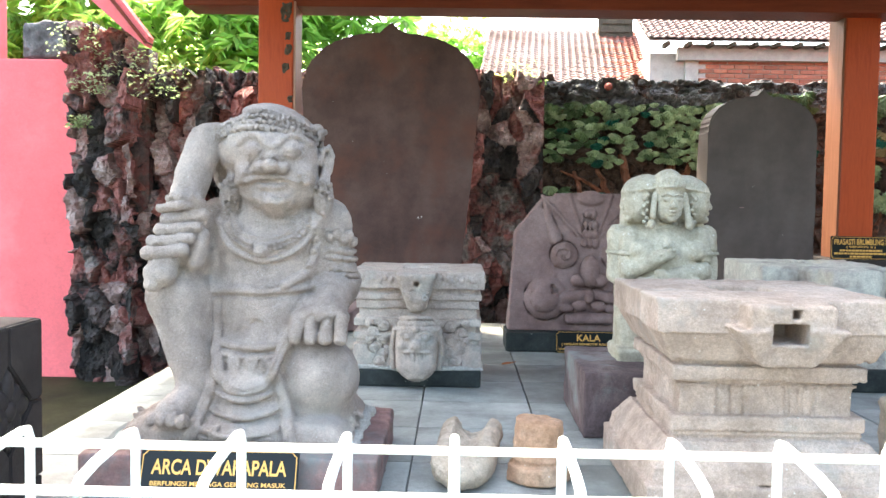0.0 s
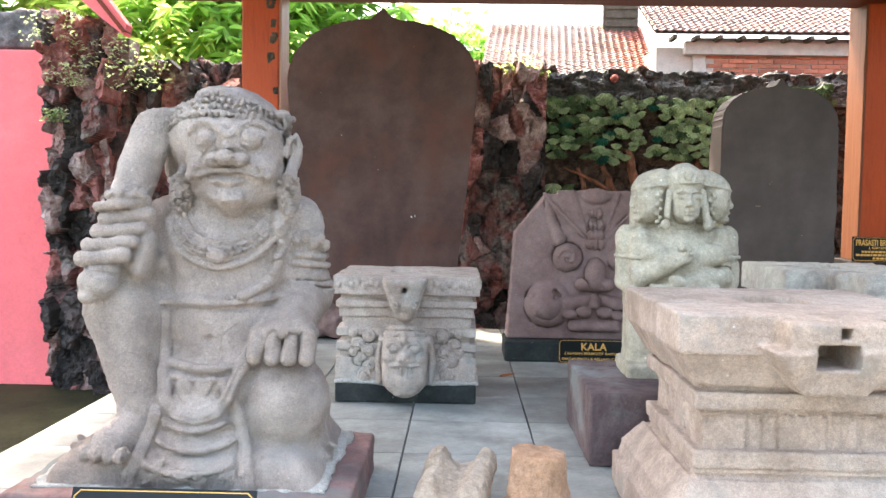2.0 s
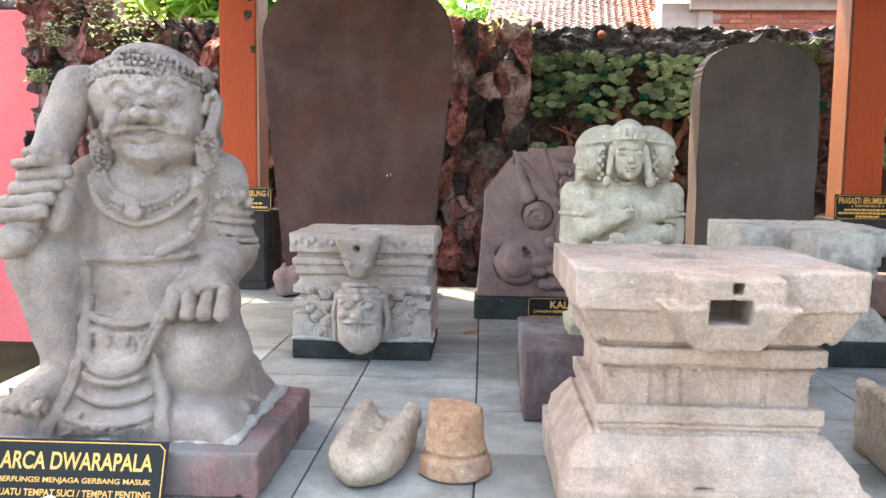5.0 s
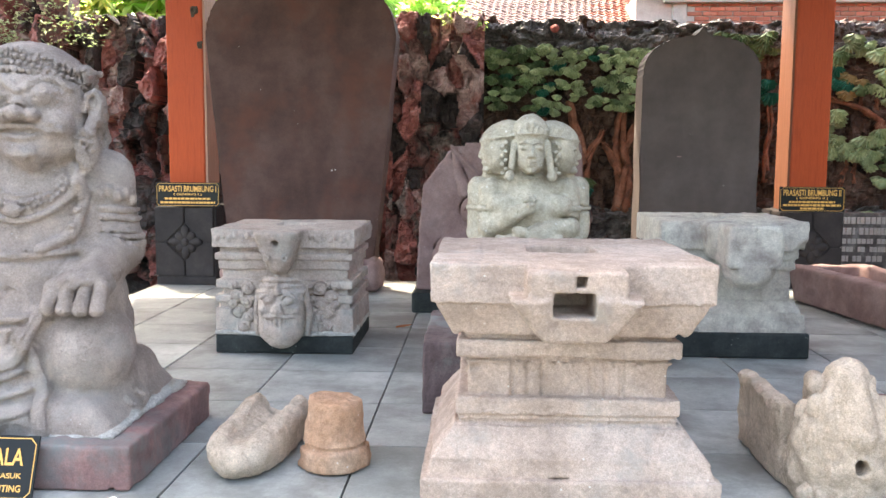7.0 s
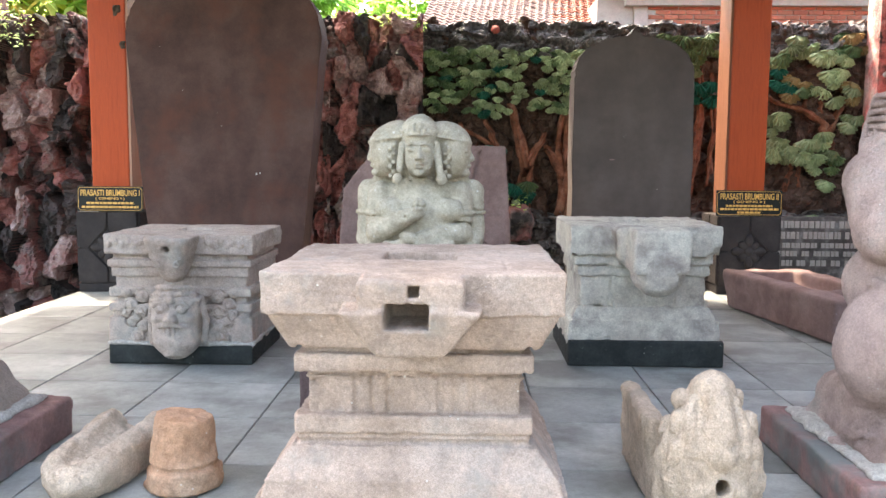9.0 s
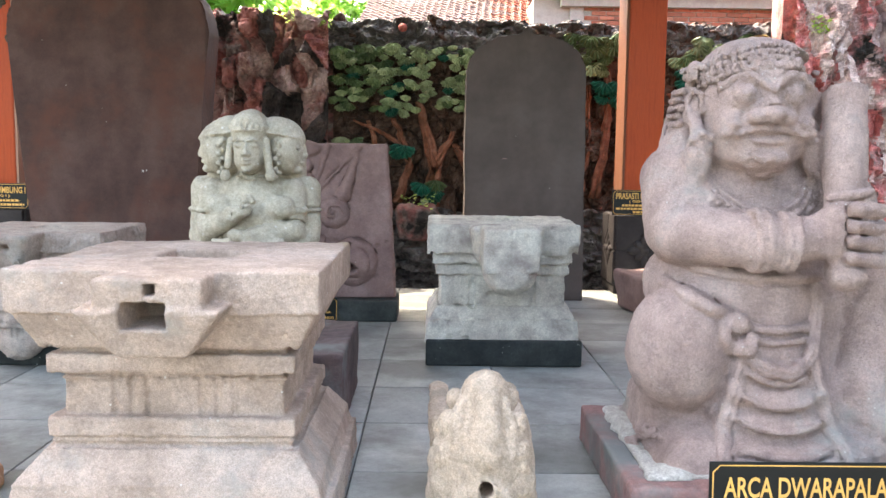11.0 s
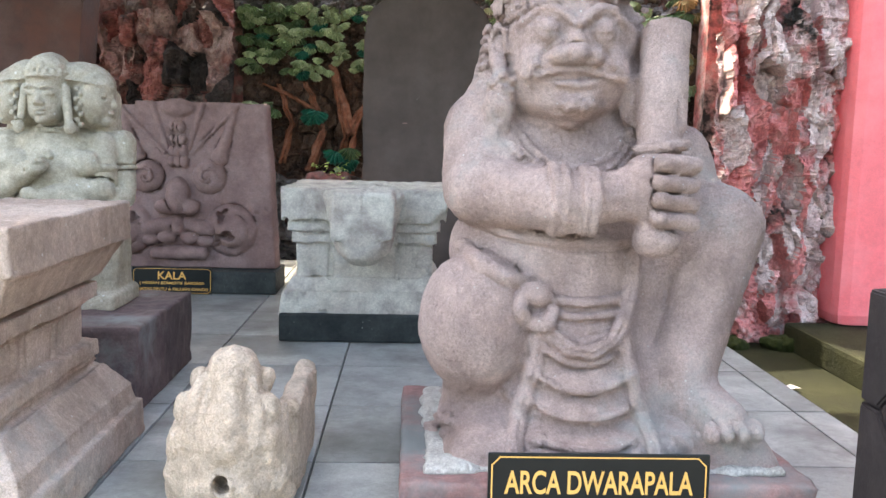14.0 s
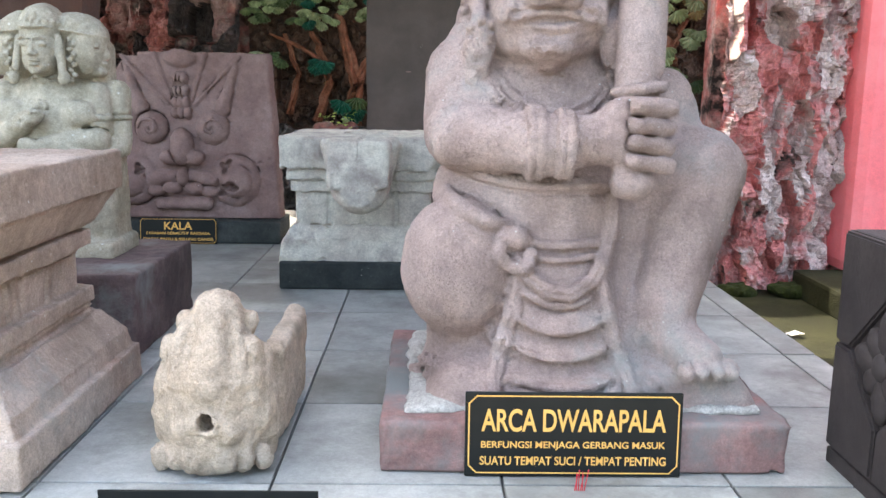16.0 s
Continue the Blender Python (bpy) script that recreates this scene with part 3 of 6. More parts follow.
# pavilion: posts, back beam, ceiling


def orange_post(x0, y0, label):
    p = thing("pavilion_post", label, "post", (x0, y0, 0.54), group="orange pavilion posts")
    bm = box((0, 0, 0), (0.255, 0.255, 1.86), 0.012)
    part("shaft", bm, ORANGE, p)
    return p


post_l = orange_post(-1.346, 6.282, "orange painted wooden post with peeling dark patches")
post_r = orange_post(2.954, 6.466, "orange painted wooden post standing on a lotus pedestal")
# Thin skins colour the lit side face of each post.
part("side_board", box((0.257, 0.0, 0.0), (0.272, 0.255, 1.80)), PALE_LIT_SIDE, post_l, "pale pinkish skin giving the post side its lit look")
part("side_board", box((-0.017, 0.0, 0.0), (-0.002, 0.255, 1.80)), DULLED_LIT_SIDE, post_r, "dull brown-orange skin offsetting the sun on the post side")
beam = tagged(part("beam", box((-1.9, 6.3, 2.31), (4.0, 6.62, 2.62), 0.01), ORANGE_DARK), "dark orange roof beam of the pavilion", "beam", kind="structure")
# Unseen roof implied by the beam; its edges are set to shape the light.
ceiling = tagged(part("ceiling", box((-2.35, 2.75, 2.63), (3.8, 6.95, 2.72)), CEILING_PAINT), "unseen pavilion ceiling with edges set to shade the floor", "ceiling", kind="structure")

# ---- carved stones ----


def stone(name, carving, mat, label, category, loc, turn=0.0, group="", width=1.0):
    ob = new(name, carving.skin(name))
    if width != 1.0:
        ob.data.transform(Matrix.Diagonal((width, 1, 1, 1)))
    ob.data.materials.append(mat)
    ob.matrix_basis = pose(*loc, 0, 0, turn)
    return tagged(ob, label, category, group)


def arc(cx, y, cz, rx, rz, a0, a1, n=14, bulge=0.0):
    """Points of an arc in the upright plane; bulge pushes its middle towards the viewer."""
    pts = []
    for i in range(n + 1):
        u = radians(a0 + (a1 - a0) * i / n)
        pts.append((cx + rx * math.cos(u), y - bulge * (1 - math.cos(u) ** 2), cz + rz * math.sin(u)))
    return pts


def demon_head(c, fx, cx, dz, side, lock, rng):
    """Bulging eyes under a knitted brow, broad nose, curled mouth; a smooth cap with a carved band, ears with long pendants."""
    Z = lambda z: z + dz
    c.blob((cx, 0.01, Z(0.965)), (0.172, 0.165, 0.143), k=0.02)
    c.blob((fx, -0.045, Z(0.905)), (0.134, 0.122, 0.135), k=0.03)
    c.blob((fx, -0.052, Z(0.825)), (0.134, 0.112, 0.082), k=0.03)
    c.blob((cx, 0.07, Z(0.88)), (0.160, 0.085, 0.17), k=0.04)
    c.limb((cx * 0.8, 0.05, Z(0.84)), (cx * 0.9, 0.05, 0.70), 0.11, 0.14, k=0.04)
    # cheeks and nose
    for s in (-1, 1):
        c.blob((fx + s * 0.082, -0.120, Z(0.865)), (0.046, 0.046, 0.044), k=0.02)
    c.limb((fx, -0.160, Z(0.945)), (fx, -0.180, Z(0.900)), 0.015, 0.024, k=0.010)
    c.blob((fx, -0.190, Z(0.892)), (0.027, 0.027, 0.022), k=0.004, halo=0.004)
    for s in (-1, 1):
        c.blob((fx + s * 0.036, -0.172, Z(0.886)), (0.026, 0.026, 0.020), k=0.005)
    c.blob((fx, -0.132, Z(0.785)), (0.066, 0.040, 0.040), k=0.02)
    c.blob((fx, -0.110, Z(0.748)), (0.034, 0.030, 0.020), k=0.010)
    for s in (-1, 1):
        ex = fx + s * 0.060
        c.blob((ex, -0.180, Z(0.944)), (0.042, 0.030, 0.034), k=0.008, cut=True)
        c.blob((ex, -0.138, Z(0.942)), (0.031, 0.042, 0.031), k=0.002)
        c.drape([(ex + 0.036 * math.cos(u), Z(0.942) + 0.034 * math.sin(u)) for u in [i * 0.3927 for i in range(17)]], 0.0038, 0.002, 0.35, steps=2)
        c.drape([(ex - 0.024, Z(0.936)), (ex, Z(0.931)), (ex + 0.024, Z(0.936))], 0.0032, 0.002, 0.0, True)
        c.drape([(fx + s * 0.004, Z(0.954)), (fx + s * 0.026, Z(0.974)), (fx + s * 0.052, Z(0.992)), (fx + s * 0.084, Z(0.988)), (fx + s * 0.112, Z(0.962))], 0.0095, 0.004, 0.3)
        c.drape([(fx + s * 0.03, Z(0.995)), (fx + s * 0.055, Z(1.010)), (fx + s * 0.088, Z(1.004))], 0.0035, 0.003, 0.0, True)
        c.blob((fx + s * 0.024, -0.204, Z(0.878)), (0.011, 0.016, 0.007), k=0.003, cut=True)
        c.drape([(fx + s * 0.058, Z(0.910)), (fx + s * 0.072, Z(0.892)), (fx + s * 0.076, Z(0.872))], 0.0045, 0.003, 0.0, True)
    c.drape([(fx - 0.052, Z(0.842)), (fx, Z(0.839)), (fx + 0.052, Z(0.842))], 0.0065, 0.002, 0.0, True)
    for s in (-1, 1):
        c.drape([(fx, Z(0.857)), (fx + s * 0.034, Z(0.857)), (fx + s * 0.062, Z(0.850)), (fx + s * 0.084, Z(0.842)), (fx + s * 0.098, Z(0.850)), (fx + s * 0.096, Z(0.868)), (fx + s * 0.082, Z(0.868))], 0.0070, 0.003, 0.4, steps=3)
        c.stud(fx + s * 0.108, Z(0.846), (0.015, 0.012, 0.015), 0.004, 0.3)
    c.drape([(fx - 0.040, Z(0.828)), (fx, Z(0.824)), (fx + 0.040, Z(0.828))], 0.0070, 0.005, 0.3)
    c.drape([(fx - 0.034, Z(0.812)), (fx, Z(0.808)), (fx + 0.034, Z(0.812))], 0.0035, 0.003, 0.0, True)
    for i in range(5):
        c.stud(fx - 0.036 + 0.018 * i, Z(0.784 - 0.006 * (i % 2)), (0.012, 0.012, 0.015), 0.003, 0.4)
    for s in (-1, 1):
        # ear rim, lobe and long carved pendant
        ex = fx + s * 0.152
        c.blob((ex, -0.005, Z(0.915)), (0.024, 0.045, 0.055), k=0.010)
        c.cord([(ex - s * 0.012, -0.058, Z(0.905)), (ex - s * 0.004, -0.058, Z(0.950)), (ex + s * 0.012, -0.045, Z(0.962)), (ex + s * 0.024, -0.035, Z(0.93)), (ex + s * 0.018, -0.045, Z(0.88))], 0.0085, 0.004, halo=0)
        c.limb((ex + s * 0.006, -0.040, Z(0.89)), (ex + s * 0.002, -0.075, Z(0.835)), 0.015, 0.018, k=0.006)
        c.blob((ex + s * 0.002, -0.085, Z(0.795)), (0.034, 0.034, 0.064), k=0.006)
        for i in range(15):
            u = i * 2.1
            zz = i / 14
            c.blob((ex + s * 0.002 + 0.030 * math.sin(u) * (1 - 0.70 * zz), -0.116 + 0.012 * abs(math.sin(u)) + 0.014 * zz, Z(0.845 - 0.118 * zz)), (0.0105, 0.010, 0.0088), k=0.001, halo=0.0016)
        # hair flaring to a wing over each ear
        c.blob((cx + s * 0.158, 0.0, Z(0.995)), (0.030, 0.055, 0.048), (0, s * 25, 0), k=0.015)
        c.blob((cx + s * 0.160, 0.06, Z(0.90)), (0.040, 0.060, 0.085), k=0.02)
        for i in range(26):
            u, v = (i % 5) / 5 + rng.uniform(0, 0.12), (i // 5) / 5.2
            c.blob((cx + s * (0.184 - 0.030 * v - 0.02 * (1 - u)), -0.055 + 0.13 * u, Z(1.020 - 0.10 * v)), (0.0115, 0.0115, 0.0105), k=0.001, halo=0.002)
    # locks falling behind the ear on the open side
    for i in range(6):
        c.limb((cx + side * (lock + 0.006 * (i % 3)), 0.02 + 0.016 * i, Z(0.95)), (cx + side * (lock + 0.018 + 0.008 * (i % 3)), 0.005 + 0.018 * i, Z(0.825)), 0.018, 0.024, k=0.006)
    for i in range(28):
        v = (i // 4) / 7
        c.blob((cx + side * (lock + 0.024 + 0.012 * v), 0.0 + 0.026 * (i % 4) + 0.013 * (i // 4 % 2), Z(0.960 - 0.15 * v)), (0.0125, 0.012, 0.011), k=0.001, halo=0.002)
    # carved band across the brow, richest on one side
    for row in range(4):
        for i in range(27):
            a = radians(183 + 174 * (i + 0.5 * (row % 2)) / 26.5)
            edge = abs(math.cos(a)) ** 2
            bare = row > 1 and math.sin(3 * a + side) > 0.2
            zz = 1.018 - 0.050 * edge + 0.019 * row + rng.uniform(-0.003, 0.003)
            rr = math.sqrt(max(0.05, 1 - ((zz - 0.965) / 0.143) ** 2))
            r = 0.0088 if bare else rng.uniform(0.0085, 0.0110)
            c.blob((cx + 0.173 * rr * math.cos(a), 0.01 + 0.166 * rr * math.sin(a), Z(zz)), (r, r, r), k=0.001, halo=0.0018)
    c.cord([(cx + 0.158 * math.cos(radians(a)), 0.01 + 0.155 * math.sin(radians(a)), Z(1.022 - 0.045 * math.cos(radians(a)) ** 2)) for a in range(184, 358, 8)], 0.006, 0.003, halo=0)


def guardian(seed, club_up):
    """A squatting gate guardian; the raised knee is on the side of the club. Faces -y, foot at z 0."""
    c = Carving((-0.45, -0.37, -0.016), (0.47, 0.34, 1.15), 0.0041, seed)
    m = 1 if club_up else -1
    P3 = lambda x, y, z: (m * x, y, z)
    B = lambda p, r, turn=(0, 0, 0), **kw: c.blob(P3(*p), r, (turn[0], m * turn[1], m * turn[2]), **kw)
    L = lambda a, b, ra, rb, **kw: c.limb(P3(*a), P3(*b), ra, rb, **kw)
    rng = np.random.RandomState(seed)
    # plinth of the figure
    c.block((0 if club_up else 0.02, 0.0, 0.030), (0.365, 0.285, 0.060), 0.05, k=0.02, taper=0.08)
    c.blob((0, -0.03, 0.05), (0.36, 0.285, 0.065), k=0.03)
    # seat, belly, chest, lap
    B((0.05, 0.08, 0.26), (0.24, 0.19, 0.20), k=0.05)
    B((0.065, -0.05, 0.20), (0.19, 0.15, 0.15), k=0.05)
    B((-0.09, 0.0, 0.25), (0.15, 0.12, 0.20), k=0.05)
    B((-0.02, -0.06, 0.13), (0.22, 0.15, 0.13), k=0.04)
    B((0.055, -0.10, 0.26), (0.15, 0.125, 0.14), k=0.04)
    B((0.060, 0.02, 0.43), (0.195, 0.20, 0.17), k=0.06)
    B((0.065, 0.03, 0.60), (0.205, 0.165, 0.17), k=0.06)
    B((0.060, 0.05, 0.71), (0.235, 0.13, 0.085), k=0.05)
    if club_up:
        B((-0.08, 0.07, 0.50), (0.13, 0.13, 0.24), k=0.05)
        # raised leg with its foot turned outwards
        L((-0.06, 0.08, 0.32), (-0.222, -0.10, 0.462), 0.13, 0.098, k=0.05)
        L((-0.215, -0.11, 0.46), (-0.142, -0.150, 0.20), 0.096, 0.066, k=0.03)
        L((-0.142, -0.150, 0.15), (-0.195, -0.265, 0.115), 0.066, 0.046, k=0.03, halo=0.0025)
        L((-0.215, -0.11, 0.46), (-0.142, -0.150, 0.20), 0.096, 0.066, k=0.02)
        for i in range(4):
            B((-0.242 + 0.034 * i, -0.300 - 0.006 * i, 0.100), (0.019, 0.032, 0.023), k=0.008)
        # kneeling leg: a great rounded knee
        L((0.14, 0.08, 0.24), (0.25, -0.08, 0.22), 0.13, 0.118, k=0.05)
        B((0.246, -0.115, 0.208), (0.134, 0.125, 0.128), k=0.014, halo=0.0035)
        B((0.235, -0.07, 0.10), (0.12, 0.13, 0.07), k=0.03)
        B((0.20, -0.02, 0.36), (0.12, 0.13, 0.10), k=0.04)
        L((0.25, -0.05, 0.10), (0.26, 0.18, 0.09), 0.085, 0.075, k=0.04)
    else:
        L((-0.10, 0.08, 0.32), (-0.305, -0.02, 0.515), 0.14, 0.100, k=0.05)
        L((-0.300, -0.03, 0.51), (-0.205, -0.140, 0.20), 0.098, 0.068, k=0.03)
        L((-0.205, -0.140, 0.15), (-0.265, -0.255, 0.115), 0.066, 0.048, k=0.03, halo=0.0025)
        L((-0.300, -0.03, 0.51), (-0.205, -0.140, 0.20), 0.098, 0.068, k=0.02)
        for i in range(4):
            B((-0.318 + 0.034 * i, -0.286 - 0.007 * i, 0.100), (0.019, 0.034, 0.024), k=0.008)
        B((0.19, 0.03, 0.45), (0.150, 0.15, 0.13), k=0.04)
        L((0.14, 0.08, 0.26), (0.28, -0.08, 0.28), 0.14, 0.128, k=0.05)
        B((0.278, -0.110, 0.295), (0.136, 0.136, 0.166), k=0.012, halo=0.005)
        L((0.26, -0.05, 0.12), (0.26, 0.18, 0.09), 0.09, 0.08, k=0.04)
    fx, cx, dz, lock = (0.098, 0.048, 0.0, 0.138) if club_up else (-0.083, -0.062, 0.012, 0.175)
    demon_head(c, fx, cx, dz, m, lock, rng)
    # collar: wide band between two cords, set with studs
    nx = m * 0.068
    ring = lambda r, dz, a: (nx + r * math.cos(radians(a)), 0.750 + dz * math.sin(radians(a)))
    spots = []
    for a in range(-165, -14, 6):
        x, z = ring(0.142, 0.126, a)
        spots.append((x, z, (0.030, 0.014, 0.030)))
    c.studs(spots, 0.014, 0.0)
    c.drape([ring(0.166, 0.160, a) for a in range(-168, -11, 8)], 0.0100, 0.002, 0.55, steps=2)
    c.drape([ring(0.116, 0.092, a) for a in range(-164, -15, 8)], 0.0075, 0.002, 0.5, steps=2)
    spots = []
    for i in range(44):
        a = -158 + 136 * (i // 2) / 21
        r = 0.133 if i % 2 else 0.150
        x, z = ring(r, r * 0.92 - 0.010, a)
        w = rng.uniform(0.0055, 0.0085)
        spots.append((x, z, (w, 0.011, w)))
    c.studs(spots)
    c.stud(nx, 0.622, (0.026, 0.012, 0.022), 0.002, 0.5)
    # chest band with a beaded edge
    band = [(m * 0.080 + 0.180 * u, 0.500 + 0.016 * m * u ** 3 - 0.010 * (1 - u * u)) for u in [i / 12 - 1 for i in range(25)]]
    c.drape(band, 0.0105, 0.003, 0.55, steps=2)
    c.drape([(x, z - 0.018) for x, z in band], 0.004, 0.002, 0.0, True, steps=2)
    c.studs([(x, z + 0.013, (0.0080, 0.0095, 0.0070)) for x, z in band])
    if club_up:
        c.blob((0.055, -0.186, 0.392), (0.015, 0.014, 0.009), k=0.010, cut=True)
    # belt, sash and hanging loops of cloth
    bz = 0.318 if club_up else 0.362
    for z, r in ((bz, 0.0125), (bz - 0.030, 0.010)):
        row = ((-0.09, 0.014), (-0.03, 0.002), (0.05, -0.004), (0.13, 0.002), (0.17, 0.014))
        c.drape([(m * x, z + d) for x, d in row], r, 0.003, 0.35)
        c.drape([(m * x, z + d - r) for x, d in row], 0.0045, 0.002, 0.0, True)
    if club_up:
        for x in (0.00, 0.05, 0.10):
            c.stud(m * x, 0.268, (0.024, 0.010, 0.022), 0.001, 0.4)
    # tiers of the front skirt: a smooth cone, each tier ending in a rolled hem
    sx = m * (0.030 if club_up else 0.052)
    lift = 0.0 if club_up else 0.030
    for z, w, ry, rz in ((0.240, 0.125, 0.112, 0.045), (0.188, 0.145, 0.128, 0.046), (0.132, 0.165, 0.143, 0.053), (0.072, 0.185, 0.156, 0.057), (0.016, 0.20, 0.166, 0.052)):
        c.blob((sx, -0.135, z + lift * z / 0.24), (w, ry, rz), (14, 0, 0), k=0.02)
    hems = ((0.215, 0.085), (0.165, 0.105), (0.113, 0.125), (0.062, 0.145))
    for z, w in hems:
        line = [(sx + w * u, z * (1 + lift * 4) + 0.030 * u * u - 0.010) for u in (-1, -0.6, -0.2, 0.2, 0.6, 1)]
        c.drape([(x, zz - 0.010) for x, zz in line], 0.0068, 0.002, -0.1, True)
        c.drape(line, 0.0085, 0.003, 0.4)
    for x, turn in ((-0.075, 0), (-0.02, 1), (0.04, 0), (0.09, 1)):
        c.drape([(sx + x + (0.020 - 0.0022 * i) * math.cos(0.7 * i) * (1 if turn else -1), 0.032 + (0.020 - 0.0022 * i) * math.sin(0.7 * i)) for i in range(8)], 0.0055, 0.002, 0.4, steps=2)
    for s in (-1, 1):
        strip = [(sx + s * 0.086, 0.262 + lift), (sx + s * 0.108, 0.20), (sx + s * 0.128, 0.13), (sx + s * 0.150, 0.06), (sx + s * 0.162, 0.014)]
        c.drape(strip, 0.021, 0.006, -0.1)
        for d in (-0.022, 0.022):
            c.drape([(x + s * d, z) for x, z in strip], 0.005, 0.002, 0.0, True)
        c.drape(strip, 0.0035, 0.002, 0.0, True)
    if club_up:
        loop = [(x, z) for x, z in ((-0.085, 0.45), (-0.080, 0.37), (-0.072, 0.30), (-0.055, 0.235), (-0.02, 0.195), (0.03, 0.183), (0.085, 0.195), (0.120, 0.24), (0.145, 0.31), (0.175, 0.38), (0.205, 0.46))]
    else:
        loop = [(-x, z) for x, z in ((-0.075, 0.46), (-0.068, 0.39), (-0.048, 0.33), (-0.015, 0.282), (0.035, 0.258), (0.085, 0.265), (0.125, 0.292), (0.150, 0.33))]
    c.drape(loop, 0.0175, 0.003, 0.4, steps=3)
    c.drape(loop, 0.0035, 0.003, 0.0, True, steps=3)
    # rough lotus edge round the foot
    for i in range(90):
        a = radians(186 + 168 * rng.uniform(0, 1))
        f = rng.uniform(0.93, 1.0)
        c.blob((0.385 * f * math.cos(a), 0.312 * f * math.sin(a), rng.uniform(0.012, 0.075)), (0.020, 0.011, 0.009), (0, rng.uniform(-60, 60), 0), k=0.005)
    if club_up:
        # arm with the shouldered club
        L((-0.13, 0.05, 0.70), (-0.20, 0.02, 0.56), 0.085, 0.076, k=0.04)
        L((-0.20, 0.01, 0.56), (-0.165, -0.14, 0.615), 0.070, 0.054, k=0.03)
        L((-0.235, -0.205, 0.585), (-0.178, -0.08, 0.86), 0.048, 0.058, k=0.006, halo=0.001)
        L((-0.178, -0.08, 0.86), (-0.128, -0.025, 1.04), 0.058, 0.060, k=0.006)
        c.block((-0.14, -0.02, 1.068), (0.12, 0.12, 0.055), 0.005, (-20, -10, 0), cut=True, k=0.008)
        B((-0.243, -0.215, 0.547), (0.052, 0.050, 0.046), k=0.006, halo=0.001)
        B((-0.262, -0.235, 0.512), (0.028, 0.028, 0.024), k=0.006)
        for i in range(4):
            z = 0.612 + 0.036 * i
            c.limb((-0.278 + 0.016 * i, -0.235 + 0.015 * i, z), (-0.168 + 0.016 * i, -0.225 + 0.018 * i, z + 0.012), 0.023, 0.021, k=0.003, halo=0.0028)
        c.cord([(-0.250, -0.195, 0.752), (-0.19, -0.215, 0.760), (-0.125, -0.170, 0.770)], 0.015, 0.004, halo=0.001)
        for i in range(7):
            c.blob((-0.225 + 0.016 * i, -0.190 - 0.012 * math.sin(i * 0.52), 0.785 + 0.008 * (i % 2)), (0.012, 0.011, 0.014), k=0.002)
        L((-0.140, -0.185, 0.585), (-0.130, -0.165, 0.665), 0.026, 0.029, k=0.006, halo=0.001)
        # other arm resting on the knee
        L((0.245, 0.05, 0.710), (0.280, 0.03, 0.50), 0.084, 0.076, k=0.04)
        L((0.280, 0.03, 0.50), (0.275, -0.12, 0.425), 0.074, 0.060, k=0.03)
        B((0.265, -0.165, 0.408), (0.088, 0.062, 0.048), k=0.010, halo=0.0029)
        for i in range(4):
            L((0.192 + 0.046 * i, -0.195, 0.405), (0.188 + 0.048 * i, -0.232, 0.352), 0.0235, 0.021, k=0.004, halo=0.0015)
        for z, r in ((0.622, 0.083), (0.596, 0.082), (0.540, 0.080), (0.520, 0.079)):
            c.cord([((0.26 + 0.18 * (0.62 - z)) + r * math.cos(radians(a)), 0.040 + r * math.sin(radians(a)), z - 0.010 * math.cos(radians(a))) for a in range(-200, 30, 18)], 0.009, 0.003, halo=0.001)
        for i in range(9):
            a = radians(-150 + 16 * i)
            c.blob((0.262 + 0.086 * math.cos(a), 0.040 + 0.086 * math.sin(a), 0.648 + 0.012 * (i % 2) + 0.016 * math.sin(i * 0.4)), (0.016, 0.014, 0.019), k=0.003)
        c.drape([(0.222, 0.735), (0.232, 0.66), (0.222, 0.60), (0.20, 0.545), (0.14, 0.510)], 0.017, 0.003, 0.4)
        for x, z in ((0.228, 0.70), (0.230, 0.66), (0.224, 0.62), (0.212, 0.575)):
            c.stud(x, z, (0.012, 0.010, 0.012), 0.001, 0.4)
    else:
        # upper arm and forearm across the belly to the upright club
        L((0.262, 0.03, 0.735), (0.280, -0.06, 0.605), 0.098, 0.084, k=0.04)
        L((0.275, -0.085, 0.595), (0.10, -0.225, 0.585), 0.080, 0.062, k=0.012)
        L((0.10, -0.225, 0.585), (-0.060, -0.240, 0.610), 0.058, 0.054, k=0.03)
        L((-0.088, -0.235, 0.52), (-0.130, -0.10, 0.985), 0.044, 0.052, k=0.006, halo=0.001)
        B((-0.088, -0.252, 0.510), (0.050, 0.046, 0.040), k=0.006, halo=0.001)
        c.block((-m * 0.122, -0.13, 0.865), (0.048, 0.034, 0.135), 0.018, (-16, 4, 0), k=0.012)
        c.block((0.13, -0.08, 1.028), (0.12, 0.12, 0.055), 0.005, (-16, 0, 0), cut=True, k=0.006)
        B((-0.070, -0.245, 0.615), (0.070, 0.050, 0.082), k=0.015)
        for i in range(4):
            L((-0.085, -0.290, 0.560 + 0.038 * i), (-0.158, -0.258, 0.548 + 0.040 * i), 0.0215, 0.020, k=0.002, halo=0.0022)
        c.cord([(0.045, -0.235, 0.700), (0.10, -0.258, 0.708), (0.155, -0.215, 0.714)], 0.012, 0.004, halo=0.001)
        for dx, r in ((0.130, 0.070), (0.110, 0.069), (0.068, 0.065), (0.050, 0.064)):
            c.cord([(-dx, -0.255 + 0.35 * dx + r * math.cos(radians(a)), 0.590 + r * math.sin(radians(a))) for a in range(0, 361, 24)], 0.0115, 0.003, halo=0)
        L((-0.22, 0.06, 0.68), (-0.27, 0.05, 0.54), 0.080, 0.075, k=0.04)
